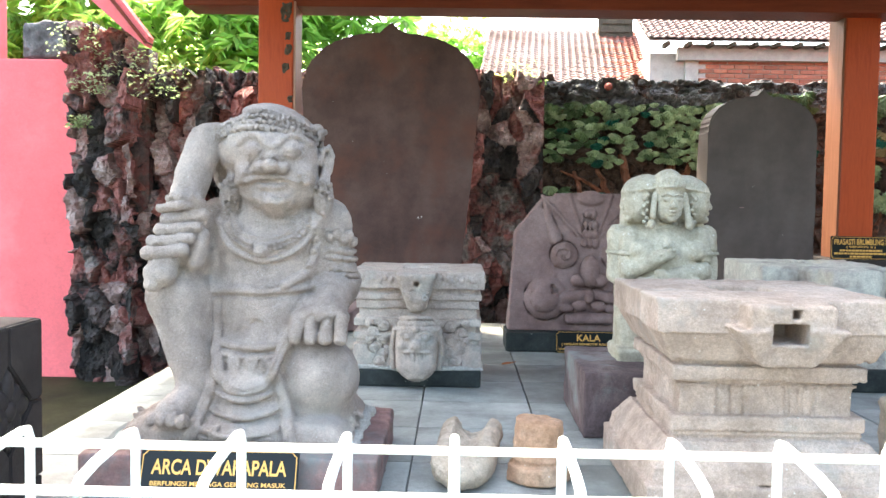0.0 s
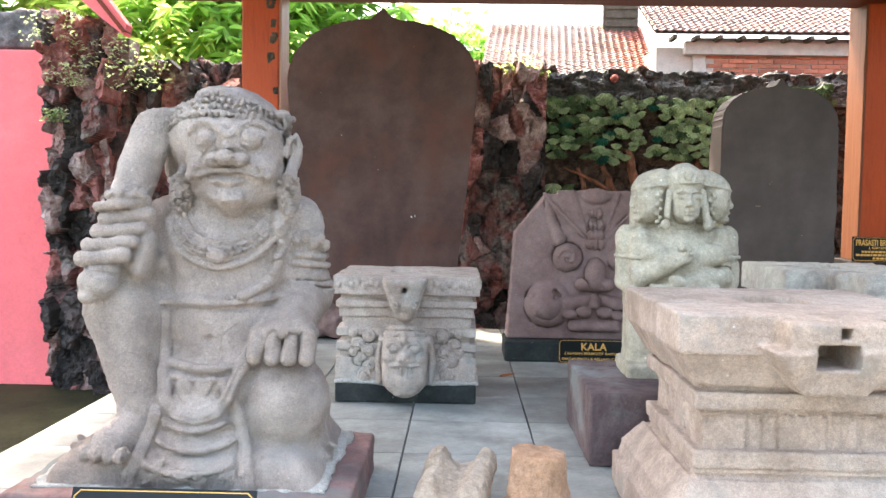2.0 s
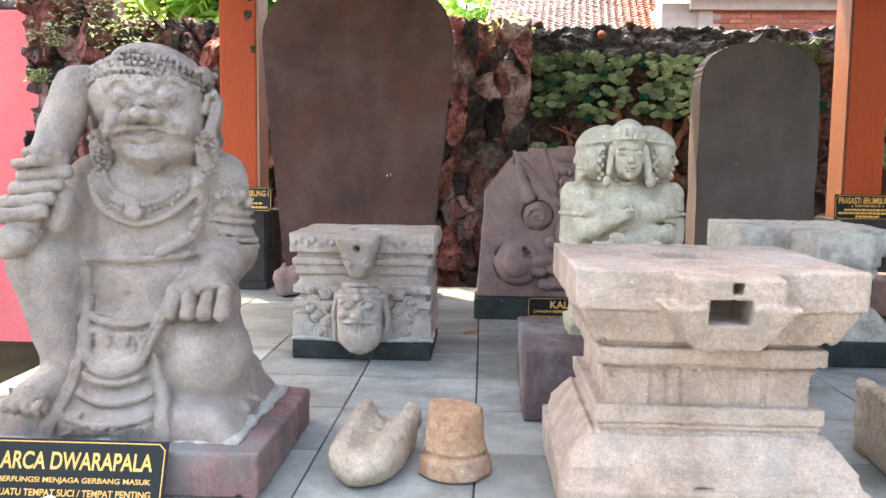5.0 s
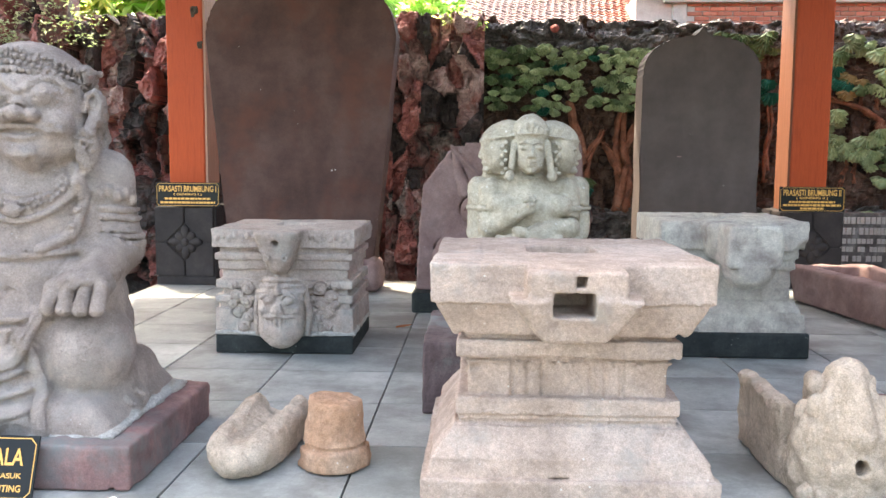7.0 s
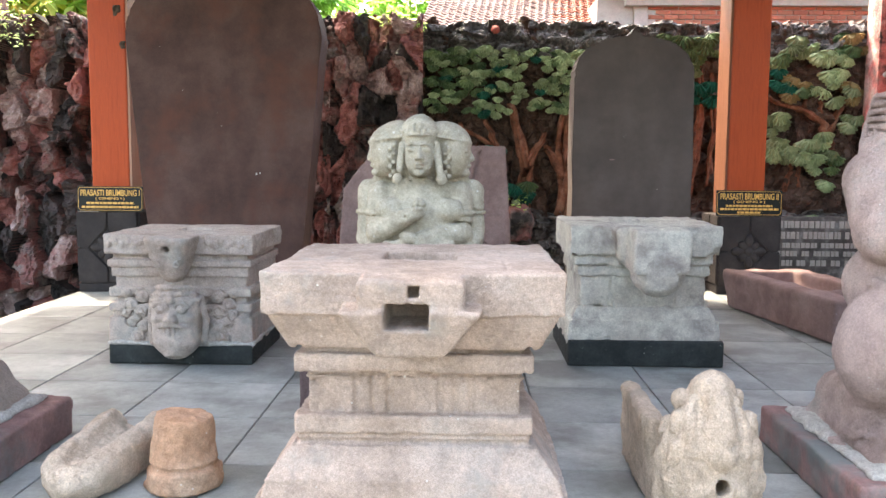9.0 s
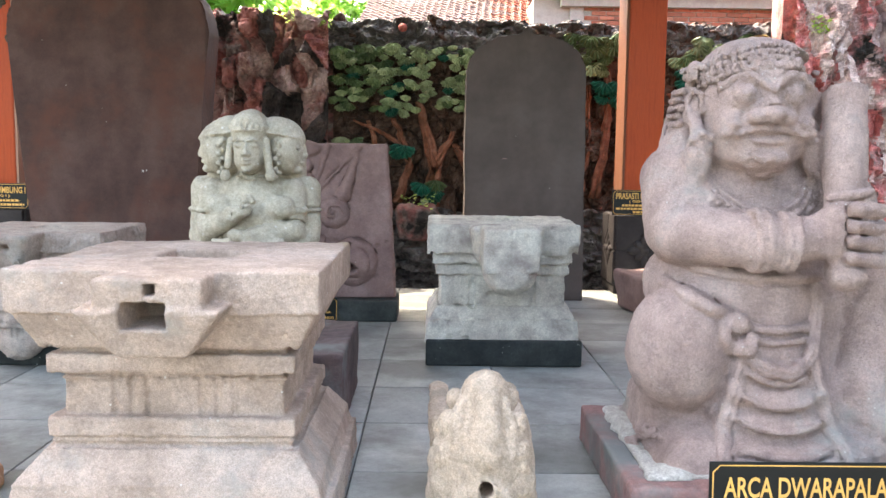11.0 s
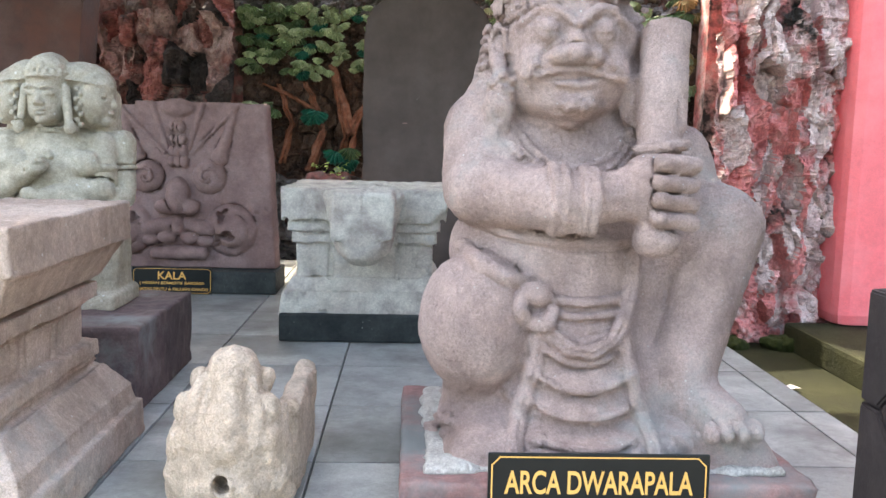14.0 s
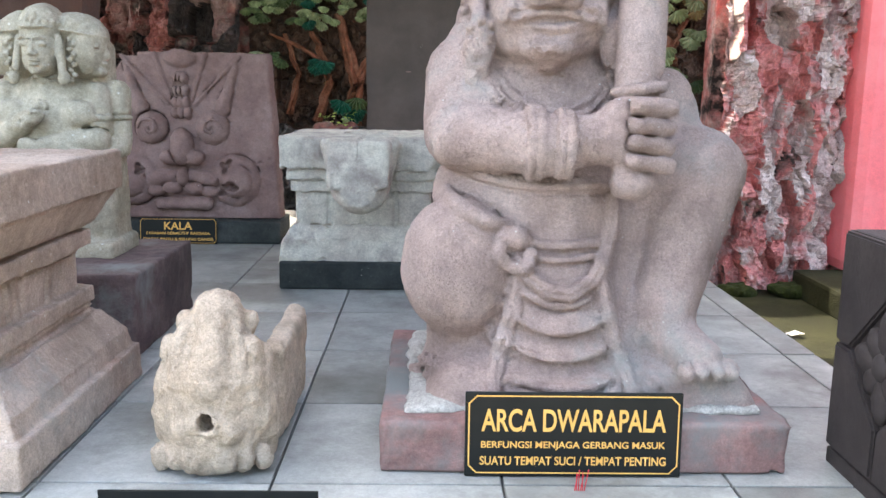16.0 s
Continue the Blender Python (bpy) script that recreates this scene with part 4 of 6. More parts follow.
        for i in range(10):
            a = radians(-140 + 13 * i)
            c.blob((-0.270 + 0.094 * math.cos(a), -0.005 + 0.096 * math.sin(a), 0.665 + 0.030 * math.sin(a * 1.3) + 0.010 * (i % 2)), (0.016, 0.012, 0.014), k=0.003)
        # knotted sash
        c.drape([(-0.31, 0.465), (-0.27, 0.435), (-0.225, 0.412), (-0.17, 0.395)], 0.019, 0.003, 0.35)
        c.drape([(-0.18, 0.385), (-0.195, 0.345), (-0.175, 0.315), (-0.135, 0.315), (-0.12, 0.340)], 0.017, 0.002, 0.5)
        c.stud(-0.150, 0.375, (0.034, 0.026, 0.030), 0.003, 0.4)
    c.wear((0.07, 0.0026), (0.024, 0.0016), (0.0095, 0.0017))
    return c.flat_foot(0.0)


def painted_plinth(name, lo, hi, label, mat=PAINT_RED):
    c = Carving([v - 0.02 for v in (0, 0, 0)], [b - a + 0.02 for a, b in zip(lo, hi)], 0.008, 5)
    half = [(b - a) / 2 for a, b in zip(lo, hi)]
    c.block(half, half, 0.004, k=0.002).wear((0.09, 0.004), (0.03, 0.003))
    c.f[:, :, :3] = np.where(c.f[:, :, 3:4] < 0, -0.002, c.f[:, :, :3])
    c.flat_foot(0.0)
    return stone(name, c, mat, label, "plinth", lo)


painted_plinth("statue_plinth", (-1.02, 2.52, 0), (-0.11, 3.22, 0.125), "low red-grey painted cement plinth under a guardian statue")
painted_plinth("statue_plinth", (2.125, 2.52, 0), (3.01, 3.24, 0.115), "low red-grey painted cement plinth with worn corners")
stone("guardian_statue", guardian(3, True), ANDESITE, "grey andesite squatting gate guardian with a shouldered club", "statue", (-0.575, 2.885, 0.12))
stone("guardian_statue", guardian(7, False), ANDESITE_RED, "rosy grey andesite gate guardian gripping an upright club", "statue", (2.575, 2.885, 0.11))
for nm, (x, y, z, sx) in (("l", (-0.575, 2.885, 0.12, 1)), ("r", (2.575, 2.885, 0.11, 1))):
    c = Carving((-0.47, -0.40, -0.01), (0.47, 0.40, 0.05), 0.009, 9 if nm == "l" else 10)
    c.block((0, 0.0, 0.004), (0.395, 0.310, 0.016), 0.012, k=0.004).wear((0.12, 0.010), (0.05, 0.010), (0.02, 0.004)).flat_foot(0.0)
    stone("mortar_bed", c, LIME, "rough white lime mortar sealing the statue to its plinth", "mortar", (x, y, z - 0.002))


def yoni_centre():
    c = Carving((-0.42, -0.47, -0.016), (0.42, 0.42, 0.66), 0.0045, 21)
    tiers = ((0.0, 0.10, 0.372, 0.0), (0.10, 0.15, 0.350, 0.02), (0.145, 0.232, 0.314, 0.115), (0.225, 0.245, 0.276, 0), (0.245, 0.285, 0.285, 0), (0.285, 0.375, 0.255, 0),
             (0.375, 0.395, 0.262, 0), (0.395, 0.435, 0.285, 0), (0.435, 0.455, 0.262, 0), (0.455, 0.53, 0.315, -0.07), (0.53, 0.638, 0.350, 0))
    for z0, z1, w, tp in tiers:
        c.block((0, 0, (z0 + z1) / 2), (w, w, (z1 - z0) / 2 + 0.002), 0.005, taper=tp, k=0.001)
    for z in (0.222, 0.387, 0.452, 0.532):
        for a, b in (((-0.4, -1), (0.4, -1)), ((-0.4, 1), (0.4, 1)), ((-1, -0.4), (-1, 0.4)), ((1, -0.4), (1, 0.4))):
            w = {0.222: 0.282, 0.387: 0.262, 0.452: 0.272, 0.532: 0.345}[z]
            q = lambda v: w if v == 1 else -w if v == -1 else v
            c.cord([(q(a[0]), q(a[1]), z), (q(b[0]), q(b[1]), z)], 0.0095, 0.002, cut=True)
    # pilaster panels in the waist
    for s in (-1, 1):
        for x in (-0.14, -0.10, -0.062, 0.062, 0.10, 0.14):
            c.limb((x, s * 0.258, 0.292), (x, s * 0.258, 0.368), 0.010, 0.010, k=0.002, cut=True)
            c.limb((s * 0.258, x, 0.292), (s * 0.258, x, 0.368), 0.010, 0.010, k=0.002, cut=True)
    # spout block with chamfered lower corners, a square basin mouth and a drain hole
    c.block((0, -0.39, 0.585), (0.118, 0.065, 0.052), 0.012, k=0.006)
    c.block((0, -0.385, 0.515), (0.118, 0.060, 0.056), 0.012, taper=-0.38, k=0.01)
    c.block((-0.006, -0.40, 0.557), (0.050, 0.13, 0.031), 0.005, cut=True, k=0.003)
    c.block((0.008, -0.45, 0.612), (0.0125, 0.055, 0.0125), 0.002, cut=True, k=0.002)
    # socket in the top
    c.block((0, 0.02, 0.65), (0.098, 0.085, 0.045), 0.012, cut=True, k=0.008)
    for s in (-1, 1):
        c.cord([(s * 0.22, -0.30, 0.642), (s * 0.22, 0.30, 0.642)], 0.004, 0.004, cut=True)
    c.wear((0.10, 0.004), (0.03, 0.0020), (0.011, 0.0014))
    rng = np.random.RandomState(4)
    for i in range(46):
        x, z, sd = rng.uniform(-0.34, 0.34), rng.uniform(0.02, 0.62), rng.choice((0, 1, 2))
        w = 0.352 if z > 0.53 else 0.315 if z > 0.455 else 0.285 if z > 0.395 else 0.257 if z > 0.285 else 0.34 if z > 0.11 else 0.386
        p = (x * w / 0.36, -w, z) if sd == 0 else ((w if sd == 1 else -w), x * w / 0.36, z)
        r = rng.uniform(0.005, 0.011)
        c.blob(p, (r, r, r * 0.7), k=0.004, cut=True)
    c.limb((-0.345, -0.352, 0.60), (-0.12, -0.352, 0.585), 0.0035, 0.0035, k=0.002, cut=True)
    c.limb((0.14, -0.356, 0.60), (0.19, -0.352, 0.54), 0.003, 0.003, k=0.003, cut=True)
    c.limb((-0.27, -0.356, 0.61), (-0.20, -0.352, 0.55), 0.003, 0.003, k=0.003, cut=True)
    c.limb((0.20, -0.355, 0.62), (0.17, -0.352, 0.545), 0.003, 0.003, k=0.003, cut=True)
    return c.flat_foot(0.0)


stone("yoni_pedestal", yoni_centre(), LIMY, "beige tuff yoni pedestal with square spout and stepped mouldings", "pedestal", (1.045, 2.775, 0))


def yoni_kala():
    """Altar with stepped mouldings, tongue spout and a carved monster head under it."""
    c = Carving((-0.37, -0.47, 0.03), (0.37, 0.36, 0.60), 0.0045, 31)
    for z0, z1, w in ((0.075, 0.205, 0.315), (0.205, 0.235, 0.300), (0.235, 0.265, 0.312), (0.265, 0.30, 0.285), (0.30, 0.335, 0.312),
                      (0.335, 0.385, 0.288), (0.385, 0.43, 0.300), (0.43, 0.455, 0.312), (0.455, 0.485, 0.295), (0.485, 0.568, 0.325)):
        c.block((0, 0, (z0 + z1) / 2), (w, w - 0.035, (z1 - z0) / 2 + 0.002), 0.004, k=0.001)
    # tongue spout: a deep rounded shield with scrolls and a channel
    c.block((0, -0.335, 0.475), (0.070, 0.095, 0.104), 0.034, k=0.004, taper=-0.48)
    c.block((0, -0.32, 0.66), (0.2, 0.2, 0.092), 0.004, cut=True, k=0.004)
    c.limb((0, -0.40, 0.525), (0, -0.46, 0.515), 0.012, 0.014, k=0.004, cut=True)
    c.limb((0, -0.450, 0.515), (-0.004, -0.438, 0.405), 0.016, 0.020, k=0.012, cut=True)
    for s in (-1, 1):
        for x, z, r in ((0.060, 0.535, 0.018), (0.052, 0.492, 0.015), (0.040, 0.455, 0.011)):
            c.cord(arc(s * x, -0.425 - 0.008 * (x < 0.055), z, r, r, 0, 320, 8), 0.0045, 0.003, halo=0)
    # bearded monster head with a rolled crown
    c.block((0, -0.30, 0.20), (0.098, 0.085, 0.125), 0.045, k=0.012)
    c.blob((0, -0.340, 0.235), (0.100, 0.062, 0.075), k=0.012)
    c.blob((0, -0.330, 0.120), (0.088, 0.070, 0.085), k=0.02)
    for z, w in ((0.352, 0.070), (0.326, 0.082), (0.300, 0.098)):
        c.cord([(-w, -0.345, z - 0.006), (-w * 0.5, -0.382, z), (0, -0.392, z + 0.003), (w * 0.5, -0.382, z), (w, -0.345, z - 0.006)], 0.0125, 0.003, halo=0)
    c.blob((0, -0.402, 0.310), (0.014, 0.012, 0.024), k=0.003)
    for s in (-1, 1):
        c.blob((s * 0.045, -0.392, 0.262), (0.021, 0.016, 0.017), k=0.003, halo=0.0015)
        c.cord(arc(s * 0.045, -0.396, 0.270, 0.030, 0.018, 10, 170, 6), 0.006, 0.003, halo=0)
        c.blob((s * 0.068, -0.372, 0.222), (0.026, 0.024, 0.024), k=0.008)
        c.cord([(0, -0.404, 0.200), (s * 0.03, -0.400, 0.192), (s * 0.062, -0.380, 0.188), (s * 0.092, -0.350, 0.198)], 0.009, 0.003, halo=0)
        c.cord([(s * 0.105, -0.315, 0.30), (s * 0.122, -0.305, 0.2), (s * 0.112, -0.305, 0.10)], 0.013, 0.006, halo=0)
        for i in range(4):
            c.cord([(s * (0.012 + 0.020 * i), -0.396 + 0.007 * i, 0.178), (s * (0.010 + 0.016 * i), -0.392 + 0.007 * i, 0.12), (s * (0.004 + 0.010 * i), -0.376, 0.062)], 0.0062, 0.003, halo=0)
    c.blob((0, -0.404, 0.225), (0.022, 0.022, 0.026), k=0.005)
    for s in (-1, 1):
        c.blob((s * 0.016, -0.404, 0.214), (0.013, 0.014, 0.011), k=0.003)
    # scroll foliage on both sides
    for s in (-1, 1):
        for i, (x, z, r) in enumerate(((0.165, 0.30, 0.03), (0.215, 0.265, 0.03), (0.17, 0.235, 0.03), (0.205, 0.195, 0.032), (0.165, 0.165, 0.028), (0.185, 0.125, 0.032), (0.235, 0.315, 0.022), (0.235, 0.225, 0.02))):
            y = -0.275
            c.blob((s * x, y, z), (r, 0.022, r), k=0.004, halo=0.0017)
            c.cord(arc(s * x, y - 0.014, z, r * 0.62, r * 0.62, 0, 300, 8), 0.0045, 0.003, cut=True)
    for i in range(22):
        a = -0.30 + 0.6 * i / 21
        if abs(a) > 0.12:
            c.blob((a, -0.292, 0.527 + 0.012 * (i % 2)), (0.013, 0.008, 0.016), k=0.003)
            c.blob((0.326, a * 0.9, 0.527 + 0.012 * (i % 2)), (0.008, 0.013, 0.016), k=0.003)
    c.block((0, 0.02, 0.575), (0.09, 0.09, 0.02), 0.008, cut=True, k=0.006)
    c.wear((0.08, 0.003), (0.022, 0.0014), (0.010, 0.0010))
    return c


yl = stone("yoni_altar", yoni_kala(), YONI_GREY, "grey andesite altar with tongue spout and carved monster head", "altar", (-0.07, 4.45, 0))
part("base", box((-0.315, -0.285, 0), (0.315, 0.29, 0.092), 0.01), PAINT_BLACK, yl, "black painted cement base")
c = Carving((-0.37, -0.33, 0.07), (0.37, 0.35, 0.12), 0.009, 33)
c.block((0, 0, 0.093), (0.322, 0.292, 0.010), 0.006).wear((0.06, 0.009), (0.02, 0.004))
ob = part("mortar_seam", c.skin("mortar_seam"), LIME, yl, "white lime seam")


def yoni_tongue():
    """Altar with a broad rounded tongue in front and a heavy flared foot."""
    c = Carving((-0.38, -0.64, 0.09), (0.38, 0.34, 0.645), 0.0048, 41)
    for z0, z1, w, tp in ((0.10, 0.20, 0.332, 0.015), (0.20, 0.255, 0.306, 0.05), (0.255, 0.385, 0.276, 0.0), (0.385, 0.435, 0.292, 0), (0.435, 0.485, 0.306, 0), (0.485, 0.615, 0.330, 0)):
        c.block((0, 0, (z0 + z1) / 2), (w, w - 0.02, (z1 - z0) / 2 + 0.002), 0.007, taper=tp, k=0.002)
    for z, w in ((0.385, 0.284), (0.435, 0.298), (0.485, 0.312)):
        c.cord([(-0.4, -w + 0.02, z), (0.4, -w + 0.02, z)], 0.010, 0.002, cut=True)
        for s in (-1, 1):
            c.cord([(s * w, -0.4, z), (s * w, 0.4, z)], 0.010, 0.002, cut=True)
    # the tongue: a thick shield hanging forward, with a second layer behind it
    c.block((0.0, -0.34, 0.535), (0.140, 0.10, 0.082), 0.03, k=0.004, taper=-0.15)
    c.block((0.008, -0.50, 0.530), (0.116, 0.108, 0.092), 0.02, k=0.004)
    c.blob((0.008, -0.50, 0.450), (0.116, 0.106, 0.112), k=0.004)
    c.block((0.008, -0.66, 0.48), (0.2, 0.062, 0.2), 0.004, (4, 0, 0), cut=True, k=0.012)
    c.block((0.0, -0.45, 0.722), (0.25, 0.24, 0.10), 0.004, cut=True, k=0.004)
    c.limb((0.012, -0.605, 0.63), (0.010, -0.600, 0.555), 0.008, 0.004, k=0.004, cut=True)
    c.cord([(0.010, -0.60, 0.624), (0.008, 0.0, 0.622)], 0.011, 0.005, cut=True)
    c.block((0.0, 0.04, 0.62), (0.10, 0.10, 0.04), 0.01, cut=True, k=0.008)
    for s in (-1, 1):
        c.block((s * 0.135, -0.26, 0.32), (0.009, 0.012, 0.075), 0.003, cut=True, k=0.003)
        c.cord([(s * 0.27, -0.30, 0.618), (s * 0.27, 0.30, 0.618)], 0.004, 0.004, cut=True)
    rng = np.random.RandomState(12)
    c.blob((0.33, -0.32, 0.46), (0.06, 0.05, 0.07), k=0.02, cut=True)
    for i in range(26):
        x, z = rng.uniform(-0.34, 0.34), rng.choice((0.11, 0.20, 0.385, 0.485, 0.61)) + rng.uniform(-0.01, 0.01)
        r = rng.uniform(0.006, 0.018)
        c.blob((x, -0.315, z), (r * 1.4, r, r), k=0.006, cut=True)
    c.wear((0.10, 0.004), (0.035, 0.003), (0.012, 0.002))
    return c


yr = stone("yoni_altar", yoni_tongue(), GREENISH, "greenish andesite altar with a broad rounded tongue", "altar", (1.955, 4.56, 0))
part("base", box((-0.335, -0.335, 0), (0.345, 0.31, 0.115), 0.01), PAINT_BLACK, yr, "black painted cement base")


def shiva():
    """Three visible faces, four arms, crossed forearms on a slab body."""
    c = Carving((-0.27, -0.22, -0.012), (0.27, 0.20, 0.83), 0.0045, 51)
    c.block((0, 0.06, 0.22), (0.20, 0.09, 0.235), 0.03, k=0.02)
    c.block((0, 0.02, 0.02), (0.22, 0.13, 0.035), 0.015, k=0.01)
    c.blob((0, 0.0, 0.16), (0.175, 0.10, 0.20), k=0.04)
    c.blob((0, 0.0, 0.43), (0.15, 0.095, 0.15), k=0.03)
    c.blob((0, 0.02, 0.52), (0.18, 0.075, 0.06), k=0.03)
    c.block((0, 0.07, 0.56), (0.19, 0.05, 0.15), 0.04, k=0.02)
    for s in (-1, 1):
        c.limb((s * 0.155, 0.0, 0.52), (s * 0.165, -0.03, 0.385), 0.048, 0.043, k=0.012, halo=0.0029)
        wrist = (-0.035, -0.120, 0.448) if s < 0 else (-0.010, -0.120, 0.362)
        c.limb((s * 0.165, -0.04, 0.385), wrist, 0.042, 0.030, k=0.008, halo=0.0025)
        c.blob((wrist[0] - s * 0.022, -0.128, wrist[2] + 0.008), (0.040, 0.024, 0.024), (0, 18 * s, 0), k=0.008, halo=0.0015)
        c.limb((s * 0.205, 0.05, 0.53), (s * 0.215, 0.03, 0.36), 0.045, 0.038, k=0.012)
        c.limb((s * 0.215, 0.02, 0.36), (s * 0.19, -0.03, 0.33), 0.035, 0.03, k=0.012)
        c.cord([(s * 0.16 + 0.046 * math.cos(radians(a)), -0.018 + 0.046 * math.sin(radians(a)), 0.455) for a in range(-180, 1, 20)], 0.008, 0.004)
        c.cord([(s * 0.21 + 0.042 * math.cos(radians(a)), 0.04 + 0.042 * math.sin(radians(a)), 0.455) for a in range(-180, 1, 20)], 0.007, 0.004)
        c.blob((s * 0.115, -0.07, 0.47), (0.05, 0.03, 0.04), k=0.02)
        # side heads look outwards
        c.blob((s * 0.130, 0.0, 0.668), (0.066, 0.074, 0.085), k=0.010)
        c.blob((s * 0.196, -0.004, 0.652), (0.014, 0.015, 0.014), k=0.005)
        c.limb((s * 0.186, -0.004, 0.690), (s * 0.198, -0.004, 0.655), 0.009, 0.011, k=0.005)
        c.blob((s * 0.184, -0.004, 0.626), (0.014, 0.022, 0.010), k=0.004)
        c.blob((s * 0.172, -0.004, 0.600), (0.022, 0.028, 0.016), k=0.008)
        c.blob((s * 0.172, -0.038, 0.680), (0.016, 0.014, 0.009), k=0.003, halo=0.001)
        c.cord([(s * 0.070, -0.072, 0.728), (s * 0.12, -0.075, 0.722), (s * 0.165, -0.058, 0.714), (s * 0.200, -0.01, 0.708)], 0.005, 0.003, halo=0)
        c.blob((s * 0.128, 0.005, 0.706), (0.072, 0.072, 0.056), k=0.006)
        c.blob((s * 0.085, 0.0, 0.740), (0.060, 0.070, 0.048), k=0.006)
        # ear pendants and curls beside the front face
        c.limb((s * 0.066, -0.075, 0.70), (s * 0.080, -0.092, 0.590), 0.013, 0.014, k=0.004, halo=0.001)
        c.blob((s * 0.084, -0.094, 0.580), (0.020, 0.016, 0.022), k=0.004, halo=0.001)
        for i in range(9):
            c.blob((s * (0.098 + 0.014 * (i % 2)), -0.072, 0.70 - 0.016 * i), (0.010, 0.010, 0.009), k=0.002)
    c.limb((0, -0.01, 0.60), (0, -0.005, 0.53), 0.052, 0.062, k=0.015)
    for z in (0.578, 0.566):
        c.cord([(0.056 * math.cos(radians(a)), -0.012 + 0.058 * math.sin(radians(a)), z) for a in range(-180, 1, 20)], 0.0045, 0.003, halo=0)
    c.blob((0, -0.060, 0.664), (0.057, 0.074, 0.082), k=0.004, halo=0.003)
    c.block((0, -0.062, 0.628), (0.045, 0.062, 0.034), 0.03, k=0.012)
    c.limb((0, -0.128, 0.688), (0, -0.142, 0.656), 0.007, 0.012, k=0.004)
    for s in (-1, 1):
        c.blob((s * 0.011, -0.138, 0.652), (0.009, 0.010, 0.007), k=0.002)
        c.blob((s * 0.029, -0.142, 0.684), (0.022, 0.016, 0.014), k=0.006, cut=True)
        c.blob((s * 0.028, -0.120, 0.682), (0.018, 0.014, 0.009), k=0.002)
        c.limb((s * 0.012, -0.136, 0.679), (s * 0.044, -0.128, 0.679), 0.0025, 0.0025, k=0.003, cut=True)
        c.cord([(s * 0.006, -0.136, 0.697), (s * 0.028, -0.134, 0.704), (s * 0.048, -0.118, 0.696)], 0.0042, 0.003, halo=0)
    c.blob((0, -0.130, 0.632), (0.023, 0.012, 0.006), k=0.002, halo=0.001)
    c.blob((0, -0.128, 0.620), (0.019, 0.012, 0.006), k=0.002)
    c.blob((0, -0.116, 0.600), (0.020, 0.016, 0.012), k=0.006)
    c.cord([(0.064 * math.cos(radians(a)), -0.052 + 0.078 * math.sin(radians(a)), 0.734) for a in range(-180, 1, 15)], 0.0045, 0.003, halo=0)
    c.blob((0, -0.035, 0.738), (0.074, 0.088, 0.072), k=0.005)
    c.block((0, 0.03, 0.68), (0.185, 0.07, 0.098), 0.065, k=0.015)
    for i in range(11):
        a = radians(-172 + 16.4 * i)
        c.blob((0.074 * math.cos(a), -0.035 + 0.086 * math.sin(a), 0.748), (0.008, 0.007, 0.008), k=0.002)
    c.blob((0, -0.112, 0.762), (0.016, 0.010, 0.020), k=0.002, halo=0.001)
    # necklaces
    for rx, rz, r in ((0.075, 0.055, 0.008), (0.095, 0.085, 0.007), (0.115, 0.115, 0.006)):
        c.cord(arc(0, -0.030, 0.545, rx, rz, -165, -15, 14, 0.055), r, 0.004, halo=0)
    c.beads(arc(0, -0.036, 0.54, 0.10, 0.10, -160, -20, 14, 0.055), 0.008, 0.003)
    for i in range(6):
        c.stud(0.016 * math.cos(i * 1.047), 0.488 + 0.014 * math.sin(i * 1.047), (0.011, 0.010, 0.010), 0.002, 0.3)
    c.blob((0, -0.10, 0.335), (0.13, 0.05, 0.032), k=0.012)
    c.cord([(-0.13, -0.10, 0.35), (0.0, -0.15, 0.335), (0.13, -0.10, 0.35)], 0.010, 0.005)
    for i in range(6):
        x = -0.14 + 0.056 * i
        c.cord([(x, -0.10, 0.28), (x * 1.15, -0.09, 0.05)], 0.006, 0.005, cut=True)
    c.wear((0.06, 0.003), (0.02, 0.0016), (0.010, 0.0011))
    return c.flat_foot(0.0)


painted_plinth("statue_plinth", (0.62, 3.28, 0), (1.355, 3.92, 0.255), "worn purple-grey painted cement block under the many-headed deity", PAINT_DARK)
stone("deity_statue", shiva(), SHIVA_STONE, "pale lichened many-headed deity with crossed forearms", "statue", (1.000, 3.655, 0.25), width=0.935)


